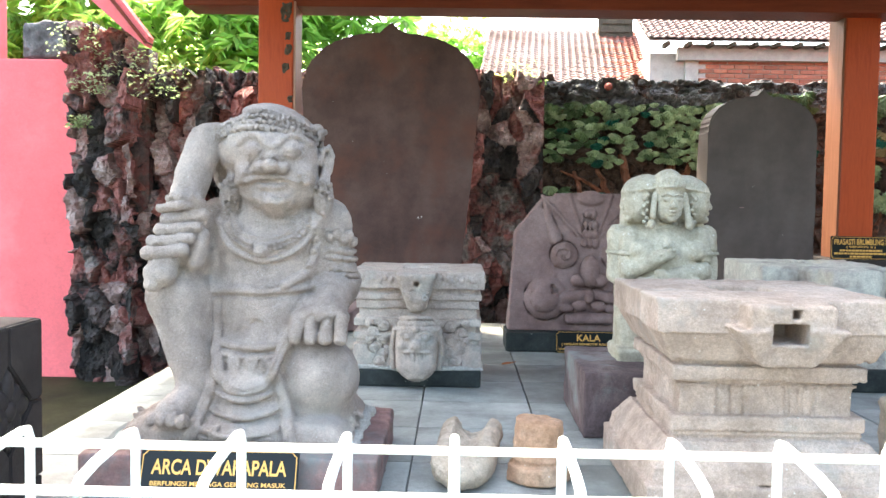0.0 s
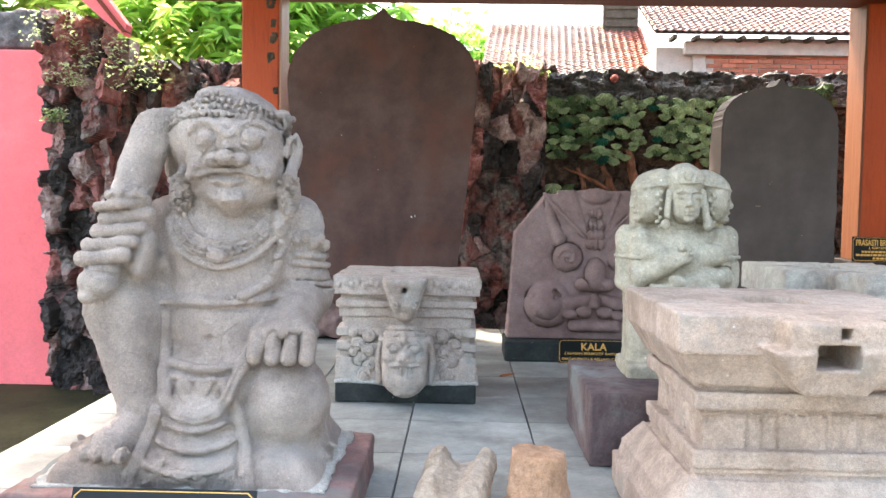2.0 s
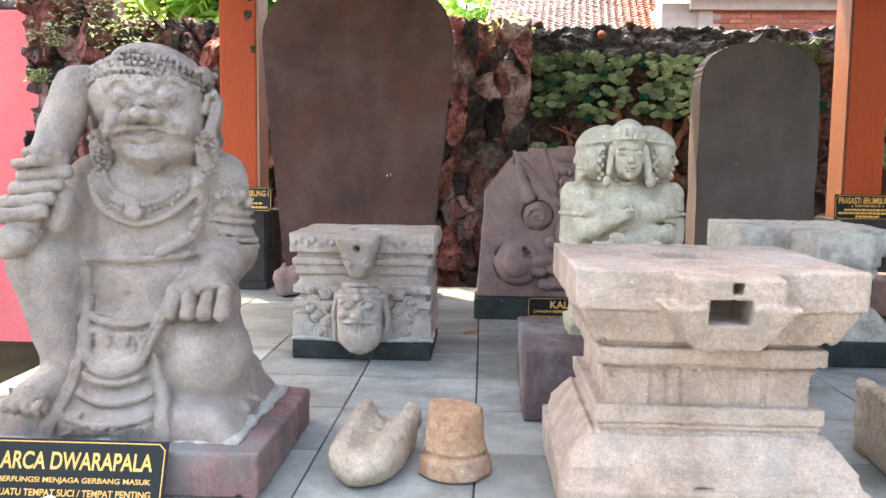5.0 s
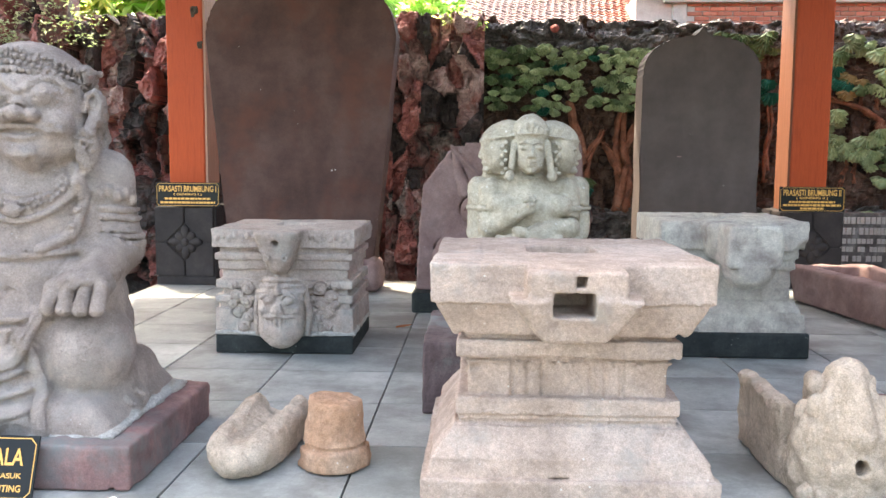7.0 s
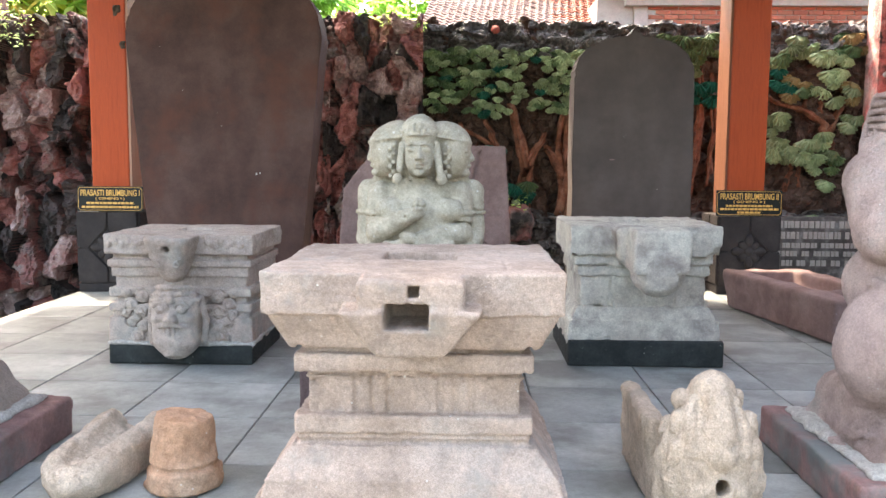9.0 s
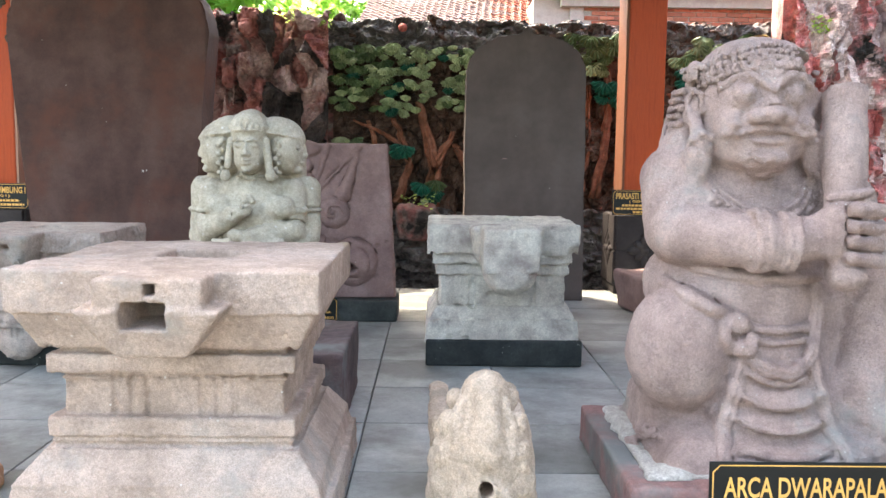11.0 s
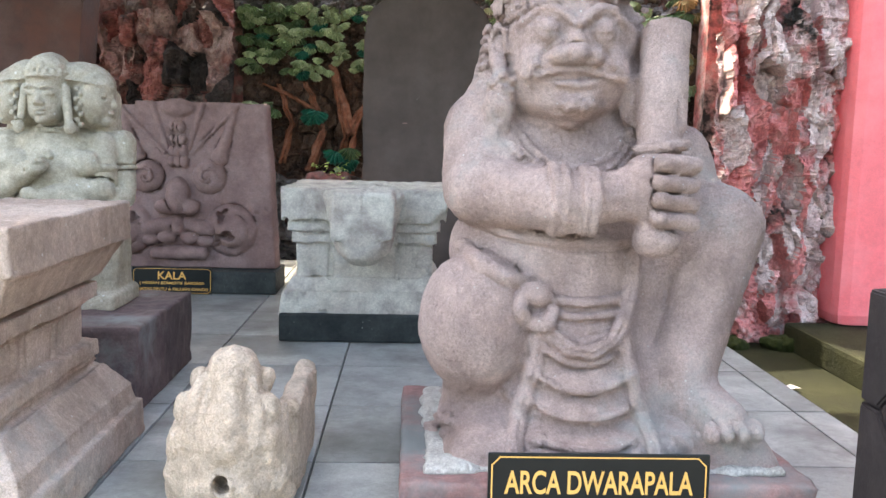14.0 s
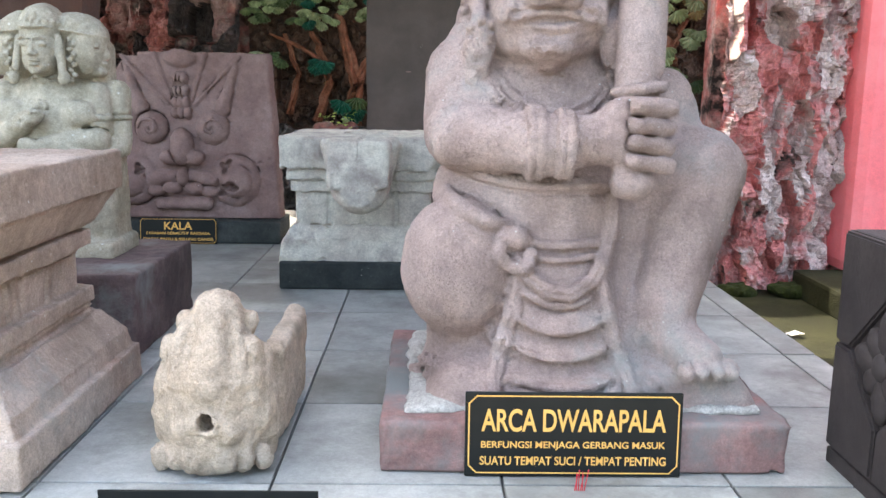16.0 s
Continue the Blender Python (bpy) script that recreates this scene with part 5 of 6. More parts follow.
def kala_slab():
    """A tapering slab carved with a monster face: bulging scrolled eyes, nose, cheeks and teeth."""
    c = Carving((-0.52, -0.15, -0.012), (0.52, 0.12, 0.88), 0.006, 61)
    c.block((0, 0.02, 0.43), (0.475, 0.075, 0.43), 0.012, taper=0.055, k=0.006)
    c.block((-0.50, 0.02, 0.86), (0.18, 0.2, 0.17), 0.01, (0, 38, 0), cut=True, k=0.008)
    c.block((-0.335, 0.02, 0.885), (0.12, 0.2, 0.045), 0.006, cut=True, k=0.006)
    for s in (-1, 1):
        ex = s * 0.158
        c.limb((s * 0.07, -0.055, 0.60), (s * 0.30, -0.055, 0.84), 0.010, 0.012, k=0.008, halo=0.0026)
        c.limb((s * 0.045, -0.055, 0.60), (s * 0.13, -0.055, 0.85), 0.010, 0.012, k=0.008, halo=0.0026)
        c.limb((s * 0.21, -0.05, 0.575), (s * 0.285, -0.05, 0.80), 0.042, 0.012, k=0.008, halo=0.0029)
        c.blob((s * 0.265, -0.05, 0.205), (0.135, 0.06, 0.135), k=0.008, halo=0.0043)
        c.blob((s * 0.275, -0.092, 0.205), (0.085, 0.035, 0.085), k=0.006, halo=0.0029)
        c.blob((ex, -0.055, 0.478), (0.086, 0.055, 0.084), k=0.006, halo=0.0043)
        c.cord([(ex + (0.060 - 0.0063 * i) * math.cos(0.75 * i) * s, -0.108, 0.478 + (0.060 - 0.0063 * i) * math.sin(0.75 * i)) for i in range(9)], 0.008, 0.004)
        c.blob((s * 0.062, -0.085, 0.325), (0.052, 0.045, 0.042), k=0.008, halo=0.0035)
        c.limb((s * 0.03, -0.07, 0.235), (s * 0.15, -0.07, 0.21), 0.032, 0.042, k=0.008, halo=0.0035)
        c.blob((s * 0.06, -0.08, 0.165), (0.048, 0.035, 0.034), k=0.006, halo=0.0029)
        c.blob((s * 0.14, -0.08, 0.150), (0.044, 0.035, 0.030), k=0.006, halo=0.0029)
    c.blob((0, -0.085, 0.385), (0.062, 0.055, 0.10), k=0.008, halo=0.0035)
    c.blob((0, -0.075, 0.225), (0.034, 0.04, 0.045), k=0.006, halo=0.0035)
    c.limb((-0.12, -0.075, 0.085), (0.12, -0.075, 0.085), 0.035, 0.035, k=0.008, halo=0.0035)
    for i, z in enumerate((0.555, 0.61, 0.67, 0.73)):
        for s in (-1, 0, 1):
            c.blob((s * 0.032 * (1 - 0.15 * i), -0.06, z), (0.022, 0.028, 0.032), k=0.004, halo=0.0022)
    c.blob((0, -0.05, 0.83), (0.085, 0.035, 0.045), k=0.006, halo=0.0026)
    rng = np.random.RandomState(6)
    for x, z in ((-0.225, 0.275), (-0.215, 0.255), (0.215, 0.285), (0.24, 0.30), (0.225, 0.265), (0.255, 0.19), (0.225, 0.175), (0.27, 0.17), (0.20, 0.14), (0.45, 0.32), (0.40, 0.30)):
        c.blob((x, -0.12, z), (0.028, 0.075, 0.017), (0, rng.uniform(-70, 70), 0), k=0.004, cut=True)
    c.wear((0.10, 0.004), (0.03, 0.003), (0.013, 0.0016))
    return c.flat_foot(0.0)


stone("kala_relief", kala_slab(), KALA_STONE, "purple-brown stone slab carved with a monster face", "relief", (0.94, 5.40, 0.115))
tagged(part("relief_base", box((0.425, 5.24, 0), (1.455, 5.56, 0.118), 0.012), PAINT_BLACK), "dark painted cement base under the monster slab", "plinth")


def stele_mesh(w_top, w_foot, z_foot, z_sh, z_top, thick, tip, seed):
    """Upright inscription slab: widest near the shoulders, round-arched, with a small pointed tip."""
    prof = []
    n = 40
    for i in range(9):
        f = i / 8
        prof.append((w_foot + (w_top - w_foot) * (f ** 0.8), z_foot + (z_sh - z_foot) * f))
    for i in range(1, n):
        a = math.pi / 2 * i / n
        x = w_top * math.cos(a) ** 0.78
        z = z_sh + (z_top - tip - z_sh) * math.sin(a) ** 0.9
        z += tip * max(0.0, 1 - x / (w_top * 0.16)) ** 1.6
        prof.append((x, z))
    pts = prof + [(0, z_top)] + [(-x, z) for x, z in reversed(prof)]
    rng = np.random.RandomState(seed)
    jit = rng.uniform(-0.004, 0.004, (len(pts), 2))
    bm = bmesh.new()
    vs = [bm.verts.new((p[0] + j[0], 0, p[1] + (j[1] if p[1] > z_foot else 0))) for p, j in zip(pts, jit)]
    f = bm.faces.new(vs)
    ext = bmesh.ops.extrude_face_region(bm, geom=[f])
    for v in ext["geom"]:
        if isinstance(v, bmesh.types.BMVert):
            v.co.y += thick
    es = [e for e in bm.edges if abs(e.verts[0].co.y - e.verts[1].co.y) < 1e-6]
    bmesh.ops.bevel(bm, geom=es, offset=0.012, segments=2, affect="EDGES")
    return bm


ob = tagged(part("inscription_stele", stele_mesh(0.615, 0.44, 0.0, 1.62, 2.115, 0.27, 0.07, 2), STELE_L), "tall dark brown inscription stele with arched top", "stele")
ob.location = (-0.355, 5.96, 0.02)
c = Carving((-0.62, -0.2, -0.012), (0.62, 0.44, 0.30), 0.014, 71)
for i in range(15):
    x = -0.47 + 0.067 * i
    c.blob((x, -0.04, 0.09 + 0.02 * (i % 3)), (0.065, 0.09, 0.115), k=0.02)
c.block((0, 0.13, 0.10), (0.50, 0.17, 0.10), 0.03, k=0.02).wear((0.07, 0.018), (0.03, 0.01)).flat_foot(0.0)
stone("stele_footing", c, KALA_STONE, "rough carved stone footing of the tall stele", "footing", (-0.355, 5.99, 0))
ob = tagged(part("inscription_stele", stele_mesh(0.375, 0.385, 0.0, 1.42, 1.735, 0.26, 0.06, 4), STELE_R), "dark grey inscription stele with arched top", "stele")
ob.location = (2.225, 6.04, 0)

# ---- lotus pedestals, signs, troughs, loose stones ----


def lotus_pedestal(loc, size, h, label, parent_turn=0.0, foot=True):
    """A dark cement pedestal; each face panel is cut by joints round an eight-petalled rosette."""
    p = thing("lotus_pedestal", label, "pedestal", loc, group="dark lotus pedestals")
    s = size / 2
    part("body", box((-s, -s, 0.0), (s, s, h), 0.008), LOTUS_DARK, p)
    bm = box((-s - 0.006, -s - 0.006, 0), (s + 0.006, s + 0.006, 0.055), 0.006)
    part("foot", bm, LOTUS_DARK, p)
    cz = h * 0.55
    for face in range(4):
        m = pose(0, 0, 0, 0, 0, 90 * face)
        # four corner panels that leave a diamond for the flower
        for sx in (-1, 1):
            for z0, z1 in ((0.064, cz), (cz, h - 0.004)):
                low = z0 < 0.1
                bm = bmesh.new()
                g = 0.004
                xo, xi = sx * (s - 0.002), sx * g
                dia = size * 0.33
                zc = cz - g if low else cz + g
                ze = z0 if low else z1
                zd = (cz - dia) if low else (cz + dia)
                zd = max(zd, z0 + 0.01) if low else min(zd, z1 - 0.01)
                out = [(xo, zc), (xo, ze), (xi, ze), (xi, zd), (sx * dia, zc)]
                vs = [bm.verts.new((x, -s, z)) for x, z in out]
                f = bm.faces.new(vs)
                ext = bmesh.ops.extrude_face_region(bm, geom=[f])
                for v in ext["geom"]:
                    if isinstance(v, bmesh.types.BMVert):
                        v.co.y -= 0.014
                fr = [e for e in bm.edges if all(v.co.y < -s - 0.01 for v in e.verts)]
                bmesh.ops.bevel(bm, geom=fr, offset=0.005, segments=2, affect="EDGES")
                bmesh.ops.transform(bm, matrix=m, verts=bm.verts[:])
                part("panel", bm, LOTUS_DARK, p, smooth=False)
        for i in range(8):
            a = 2 * math.pi * i / 8 + math.pi / 2
            long_ = size * (0.30 if i % 2 == 0 else 0.225)
            bm = bmesh.new()
            bmesh.ops.create_uvsphere(bm, u_segments=10, v_segments=6, radius=1, matrix=m @ Matrix.Translation((math.cos(a) * long_ * 0.56, -s - 0.004, cz + math.sin(a) * long_ * 0.56))
                                      @ pose(0, 0, 0, 0, -math.degrees(a), 0) @ Matrix.Diagonal((long_ * 0.46, 0.017, size * 0.075, 1)))
            part("petal", bm, LOTUS_DARK, p, smooth=True)
        bm = bmesh.new()
        bmesh.ops.create_uvsphere(bm, u_segments=12, v_segments=7, radius=1, matrix=m @ Matrix.Translation((0, -s - 0.01, cz)) @ Matrix.Diagonal((size * 0.075, 0.018, size * 0.075, 1)))
        part("rosette_heart", bm, LOTUS_DARK, p, smooth=True)
    return p


lotus_pedestal((-1.215, 6.40, 0), 0.40, 0.54, "dark cement pedestal with lotus rosette under a post")
lotus_pedestal((3.085, 6.57, 0), 0.40, 0.535, "dark cement pedestal with lotus rosette under a post")
lotus_pedestal((-1.375, 2.40, -0.02), 0.40, 0.55, "dark cement corner pedestal with carved lotus rosette")
lotus_pedestal((3.335, 2.40, -0.02), 0.40, 0.55, "dark cement corner pedestal with carved lotus rosette")


def lettering(text, height, width, mat, parent, x, z, y=-0.0045, name="lettering"):
    cu = bpy.data.curves.new(name, "FONT")
    cu.body, cu.align_x, cu.align_y, cu.size, cu.extrude, cu.offset = text, "CENTER", "CENTER", 1.0, 0.0, 0.018
    tmp = bpy.data.objects.new(name, cu)
    scene.collection.objects.link(tmp)
    dg = bpy.context.evaluated_depsgraph_get()
    me = bpy.data.meshes.new_from_object(tmp.evaluated_get(dg))
    bpy.data.objects.remove(tmp)
    co = np.empty(len(me.vertices) * 3, np.float32)
    me.vertices.foreach_get("co", co)
    co = co.reshape(-1, 3)
    lo, hi = co.min(0), co.max(0)
    nx = (co[:, 0] - (lo[0] + hi[0]) / 2) / (hi[0] - lo[0]) * width + x
    nz = (co[:, 1] - (lo[1] + hi[1]) / 2) / (hi[1] - lo[1]) * height + z
    me.vertices.foreach_set("co", np.stack([nx, np.full_like(nx, y), nz], 1).astype(np.float32).ravel())
    me.update()
    me.materials.clear()
    return part(name, me, mat, parent)


def sign(loc, w, h, lines, label, tilt=0.0, bars=()):
    """A black plate with a thin gold line notched at the corners, and gold letters."""
    p = thing("name_sign", label, "sign", loc, group="black and gold name signs")
    p.rotation_euler = (radians(tilt), 0, 0)
    part("plate", box((-w / 2, -0.003, 0), (w / 2, 0.003, h), 0.002), SIGN_BLACK, p)
    t, g, n = h * 0.013 + 0.0006, h * 0.045, h * 0.09
    x0, x1, z0, z1 = -w / 2 + g, w / 2 - g, g, h - g
    ring = [(x0 + n, z0), (x1 - n, z0), (x1 - n, z0), (x1, z0 + n), (x1, z1 - n), (x1 - n, z1), (x0 + n, z1), (x0, z1 - n), (x0, z0 + n), (x0 + n, z0)]
    bm = bmesh.new()
    for a, b in zip(ring, ring[1:]):
        d = Vector((b[0] - a[0], 0, b[1] - a[1]))
        if d.length < 1e-6:
            continue
        nrm = Vector((-d.z, 0, d.x)).normalized() * t / 2
        e = d.normalized() * t / 2
        A, Bq = Vector((a[0], -0.0042, a[1])) - e, Vector((b[0], -0.0042, b[1])) + e
        bm.faces.new([bm.verts.new(v) for v in (A - nrm, Bq - nrm, Bq + nrm, A + nrm)])
    part("gold_line", bm, GOLD, p)
    for text, hh, ww, zz in lines:
        lettering(text, hh * h, ww * w, GOLD, p, 0, zz * h)
    for hh, ww, zz in bars:
        bm = bmesh.new()
        rng = random.Random(int(zz * 100))
        x = -ww * w / 2
        while x < ww * w / 2:
            l = rng.uniform(0.02, 0.06) * w * 1.2
            e = min(x + l, ww * w / 2)
            add_box(bm, (x, -0.0046, (zz - hh / 2) * h), (e, -0.0038, (zz + hh / 2) * h))
            x = e + 0.012 * w
        part("small_writing", bm, GOLD, p)
    return p


GUARD = [("ARCA DWARAPALA", 0.27, 0.85, 0.67), ("BERFUNGSI MENJAGA GERBANG MASUK", 0.105, 0.85, 0.37), ("SUATU TEMPAT SUCI / TEMPAT PENTING", 0.105, 0.86, 0.19)]
sign((-0.578, 2.443, 0.0), 0.475, 0.168, GUARD, "black name sign with gold letters leaning on a plinth", -22)
sign((2.538, 2.505, 0.002), 0.462, 0.185, GUARD, "black name sign with gold letters leaning on a plinth", -3)
sign((0.93, 5.225, 0.0), 0.40, 0.135, [("KALA", 0.30, 0.36, 0.70), ("( HIASAN BERMOTIF RAKSASA", 0.14, 0.82, 0.40), ("DIATAS PINTU & RELUNG CANDI)", 0.14, 0.9, 0.17)], "small black sign with gold letters before the monster slab", -4)
sign((-1.185, 6.175, 0.542), 0.44, 0.165, [("PRASASTI BRUMBUNG I", 0.25, 0.90, 0.74), ("( GENENG I )", 0.12, 0.44, 0.50)], "black sign with gold letters on a lotus pedestal", -3, bars=((0.085, 0.72, 0.33), (0.085, 0.86, 0.17)))
sign((3.07, 6.345, 0.537), 0.44, 0.170, [("PRASASTI BRUMBUNG II", 0.25, 0.88, 0.76), ("( GENENG II )", 0.12, 0.48, 0.54)], "black sign with gold letters on a lotus pedestal", -3, bars=((0.08, 0.70, 0.39), (0.08, 0.88, 0.26), (0.08, 0.36, 0.13)))
p = thing("name_sign", "black sign lying at the front edge of the floor", "sign", (1.80, 2.36, 0.0), group="black and gold name signs")
part("plate", box((-0.215, -0.003, 0.0), (0.215, 0.003, 0.035), 0.002), SIGN_BLACK, p)


def trough():
    c = Carving((-0.34, -0.70, -0.014), (0.34, 0.70, 0.27), 0.0125, 81)
    c.block((0, 0, 0.115), (0.255, 0.60, 0.115), 0.02, k=0.008, taper=-0.03)
    c.block((0.0, 0.10, 0.26), (0.14, 0.40, 0.12), 0.03, cut=True, k=0.012)
    c.block((0.0, -0.42, 0.27), (0.12, 0.10, 0.09), 0.02, cut=True, k=0.012)
    c.wear((0.10, 0.008), (0.04, 0.004))
    return c.flat_foot(0.0)


stone("stone_trough", trough(), KALA_STONE, "long weathered dark stone trough", "trough", (3.13, 5.33, 0), 9)


def makara():
    """A spout stone: carved muzzle in front, two raised side walls of its channel behind."""
    c = Carving((-0.20, -0.20, -0.012), (0.20, 0.52, 0.42), 0.0058, 91)
    c.blob((0, 0.0, 0.08), (0.122, 0.135, 0.13), k=0.03)
    c.limb((0, -0.01, 0.12), (0.008, -0.02, 0.325), 0.124, 0.058, k=0.03)
    c.blob((0.010, -0.025, 0.352), (0.038, 0.046, 0.036), k=0.012)
    c.block((0, 0.22, 0.045), (0.115, 0.25, 0.05), 0.02, k=0.02)
    for s in (-1, 1):
        c.block((s * 0.098, 0.28, 0.115), (0.027, 0.190, 0.116), 0.018, (0, s * 2, 0), k=0.010)
        c.blob((s * 0.098, 0.44, 0.205), (0.026, 0.04, 0.035), k=0.012)
    c.limb((0.0, 0.16, 0.19), (0.0, 0.60, 0.19), 0.068, 0.070, k=0.01, cut=True)
    c.blob((0, -0.03, 0.17), (0.128, 0.112, 0.13), k=0.03)
    # trunk ridge down the middle and rows of low curled petals on both sides
    c.limb((0.008, -0.062, 0.325), (0.004, -0.108, 0.205), 0.034, 0.047, k=0.008)
    for s in (-1, 1):
        c.cord([(s * 0.050, -0.055, 0.318), (s * 0.066, -0.085, 0.262), (s * 0.060, -0.110, 0.205)], 0.015, 0.004, halo=0)
        for x, y, z, r in ((0.088, -0.062, 0.262, 0.026), (0.092, -0.088, 0.196, 0.028), (0.104, -0.080, 0.125, 0.029), (0.112, -0.028, 0.165, 0.028), (0.100, -0.015, 0.235, 0.026), (0.072, -0.010, 0.305, 0.022), (0.113, -0.035, 0.085, 0.028)):
            c.blob((s * x * 0.94, y + 0.006, z), (r, r, r * 1.45), k=0.005)
        c.cord(arc(s * 0.096, -0.112, 0.196, 0.013, 0.013, 0, 300, 8), 0.004, 0.003, cut=True)
        for i in range(3):
            c.blob((s * (0.035 + 0.036 * i), -0.122 + 0.022 * i, 0.050 - 0.008 * i), (0.025, 0.020, 0.034), k=0.005)
        c.blob((s * 0.046, -0.126, 0.112), (0.022, 0.018, 0.034), k=0.008)
    c.blob((0.004, -0.132, 0.132), (0.036, 0.026, 0.030), k=0.008)
    c.limb((0.006, -0.22, 0.132), (0.006, -0.04, 0.132), 0.0185, 0.0185, k=0.004, cut=True)
    c.wear((0.06, 0.004), (0.022, 0.003), (0.012, 0.003))
    return c.flat_foot(0.0)


stone("makara_spout", makara(), LIMY_PALE, "pale porous spout stone carved as a sea monster", "carved stone", (1.770, 2.60, 0))

c = Carving((-0.18, -0.26, -0.012), (0.18, 0.26, 0.20), 0.006, 95)
c.blob((0, -0.03, 0.050), (0.120, 0.185, 0.075), k=0.02)
for s in (-1, 1):
    c.limb((s * 0.070, -0.12, 0.068), (s * 0.082, 0.16, 0.105), 0.044, 0.046, k=0.02)
c.block((0, 0.08, 0.06), (0.105, 0.12, 0.055), 0.03, k=0.02)
c.limb((0, -0.13, 0.150), (0, 0.34, 0.165), 0.062, 0.068, k=0.012, cut=True)
c.wear((0.07, 0.006), (0.02, 0.004), (0.012, 0.002)).flat_foot(0.0)
stone("spout_stone", c, LIMY_PALE, "pale tuff spout stone with a worn open channel", "carved stone", (0.160, 2.80, 0), -9, width=0.84)

c = Carving((-0.15, -0.15, -0.012), (0.15, 0.15, 0.24), 0.006, 97)
c.limb((0, 0, 0.020), (0, 0, 0.032), 0.104, 0.103, k=0.01)
c.limb((0, 0.0, 0.06), (0, 0.0, 0.20), 0.088, 0.075, k=0.006, halo=0.0)
c.block((0.02, 0, 0.290), (0.2, 0.2, 0.092), 0.006, (0, 4, 0), cut=True, k=0.010)
c.cord([(0.094 * math.cos(i * 0.3), 0.094 * math.sin(i * 0.3), 0.068) for i in range(22)], 0.009, 0.004, cut=True)
c.wear((0.06, 0.005), (0.02, 0.004), (0.012, 0.002)).flat_foot(0.0)
stone("round_finial", c, BRICKISH, "orange tuff round finial with a thick foot", "carved stone", (0.398, 2.768, 0))

# incense sticks before the sign, dry leaf, scrap
p = thing("incense_sticks", "small bunch of red incense sticks on the floor", "incense", (2.545, 2.44, 0.0))
for i in range(6):
    bm = bmesh.new()
    a = random.uniform(-0.3, 0.3)
    add_tube(bm, [(0.004 * i - 0.012, 0, 0), (0.004 * i - 0.012 + a * 0.03, random.uniform(-0.006, 0.006), 0.035 + 0.006 * (i % 3))], 0.0011, 5)
    part("stick", bm, INCENSE, p)
bm = bmesh.new()
for i in range(7):
    a0, a1 = i / 7, (i + 1) / 7
    w = lambda u: 0.016 * math.sin(math.pi * u) + 0.001
    q = [(-0.045 + 0.09 * a0, -w(a0), 0.004 + 0.012 * a0), (-0.045 + 0.09 * a1, -w(a1), 0.004 + 0.012 * a1), (-0.045 + 0.09 * a1, w(a1), 0.010 + 0.004 * a1), (-0.045 + 0.09 * a0, w(a0), 0.010 + 0.004 * a0)]
    bm.faces.new([bm.verts.new(v) for v in q])
bmesh.ops.remove_doubles(bm, verts=bm.verts[:], dist=0.0005)
bmesh.ops.solidify(bm, geom=bm.faces[:], thickness=0.002)
ob = tagged(part("fallen_leaf", bm, DRY_LEAF), "curled dry orange leaf lying on the tiles", "leaf")
ob.matrix_basis = pose(0.42, 4.80, 0.002, 0, 0, 25)
bm = bmesh.new()
rng = random.Random(4)
ring = [bm.verts.new((0.075 * math.cos(a) * rng.uniform(0.6, 1), 0.05 * math.sin(a) * rng.uniform(0.6, 1), rng.uniform(0.0, 0.03))) for a in [i * 0.7 for i in range(9)]]
top = bm.verts.new((0, 0, 0.035))
for a, b in zip(ring, ring[1:] + ring[:1]):
    bm.faces.new((a, b, top))
bmesh.ops.solidify(bm, geom=bm.faces[:], thickness=0.003)
ob = tagged(part("plastic_scrap", bm, WHITE_SCRAP), "crumpled white plastic scrap on the moss", "litter")
ob.location = (4.42, 5.75, GROUND + 0.005)

# ---- white welded fence with rolled top ----
fence = thing("wire_fence", "white painted welded wire fence with rolled top", "fence", (0, 1.0, GROUND))
TOP = 0.617 - GROUND


def wire(pts, r=0.0045):
    return add_tube(bmesh.new(), pts, r, 8)


loop_mesh = None
n0, n1 = -16, 34
for i in range(n0, n1):
    x = -0.011 + 0.1318 * i
    if loop_mesh is None:
        pts = [(0, 0, 0.012), (0, 0, TOP - 0.012), (0, -0.006, TOP - 0.002), (0, -0.02, TOP), (0, -0.06, TOP - 0.002), (0, -0.12, TOP - 0.006)]
        pts += [(0, -0.158, TOP - 0.012), (0, -0.172, TOP - 0.022), (0, -0.170, TOP - 0.034), (0, -0.145, TOP - 0.052), (0, -0.10, TOP - 0.076), (0, -0.05, TOP - 0.104), (0, 0.006, TOP - 0.13)]
        bm = wire(pts, 0.0062)
        loop_mesh = to_mesh("upright_wire", bm, True)
    ob = part("upright_wire", loop_mesh, FENCE_PAINT, fence)
    ob.location = (x, 0, 0)
for y, z, r in ((0.008, TOP - 0.022, 0.0058), (-0.178, TOP - 0.018, 0.0056), (0.007, TOP - 0.13, 0.005), (0.007, TOP - 0.42, 0.005), (0.007, TOP - 0.75, 0.005), (0.007, 0.08, 0.005)):
    part("cross_wire", wire([(-2.3, y, z), (4.6, y, z)], r), FENCE_PAINT, fence, smooth=True)
for x in (-2.3, 0.0 - 0.94, 1.5, 3.05, 4.6):
    bm = add_tube(bmesh.new(), [(x, 0.03, 0.0), (x, 0.03, TOP - 0.17)], 0.018, 12)
    part("fence_post", bm, FENCE_PAINT, fence, smooth=True)

# ---- painted relief: trunks and fan leaves on the back wall ----
relief = bpy.data.objects["wall_relief"]


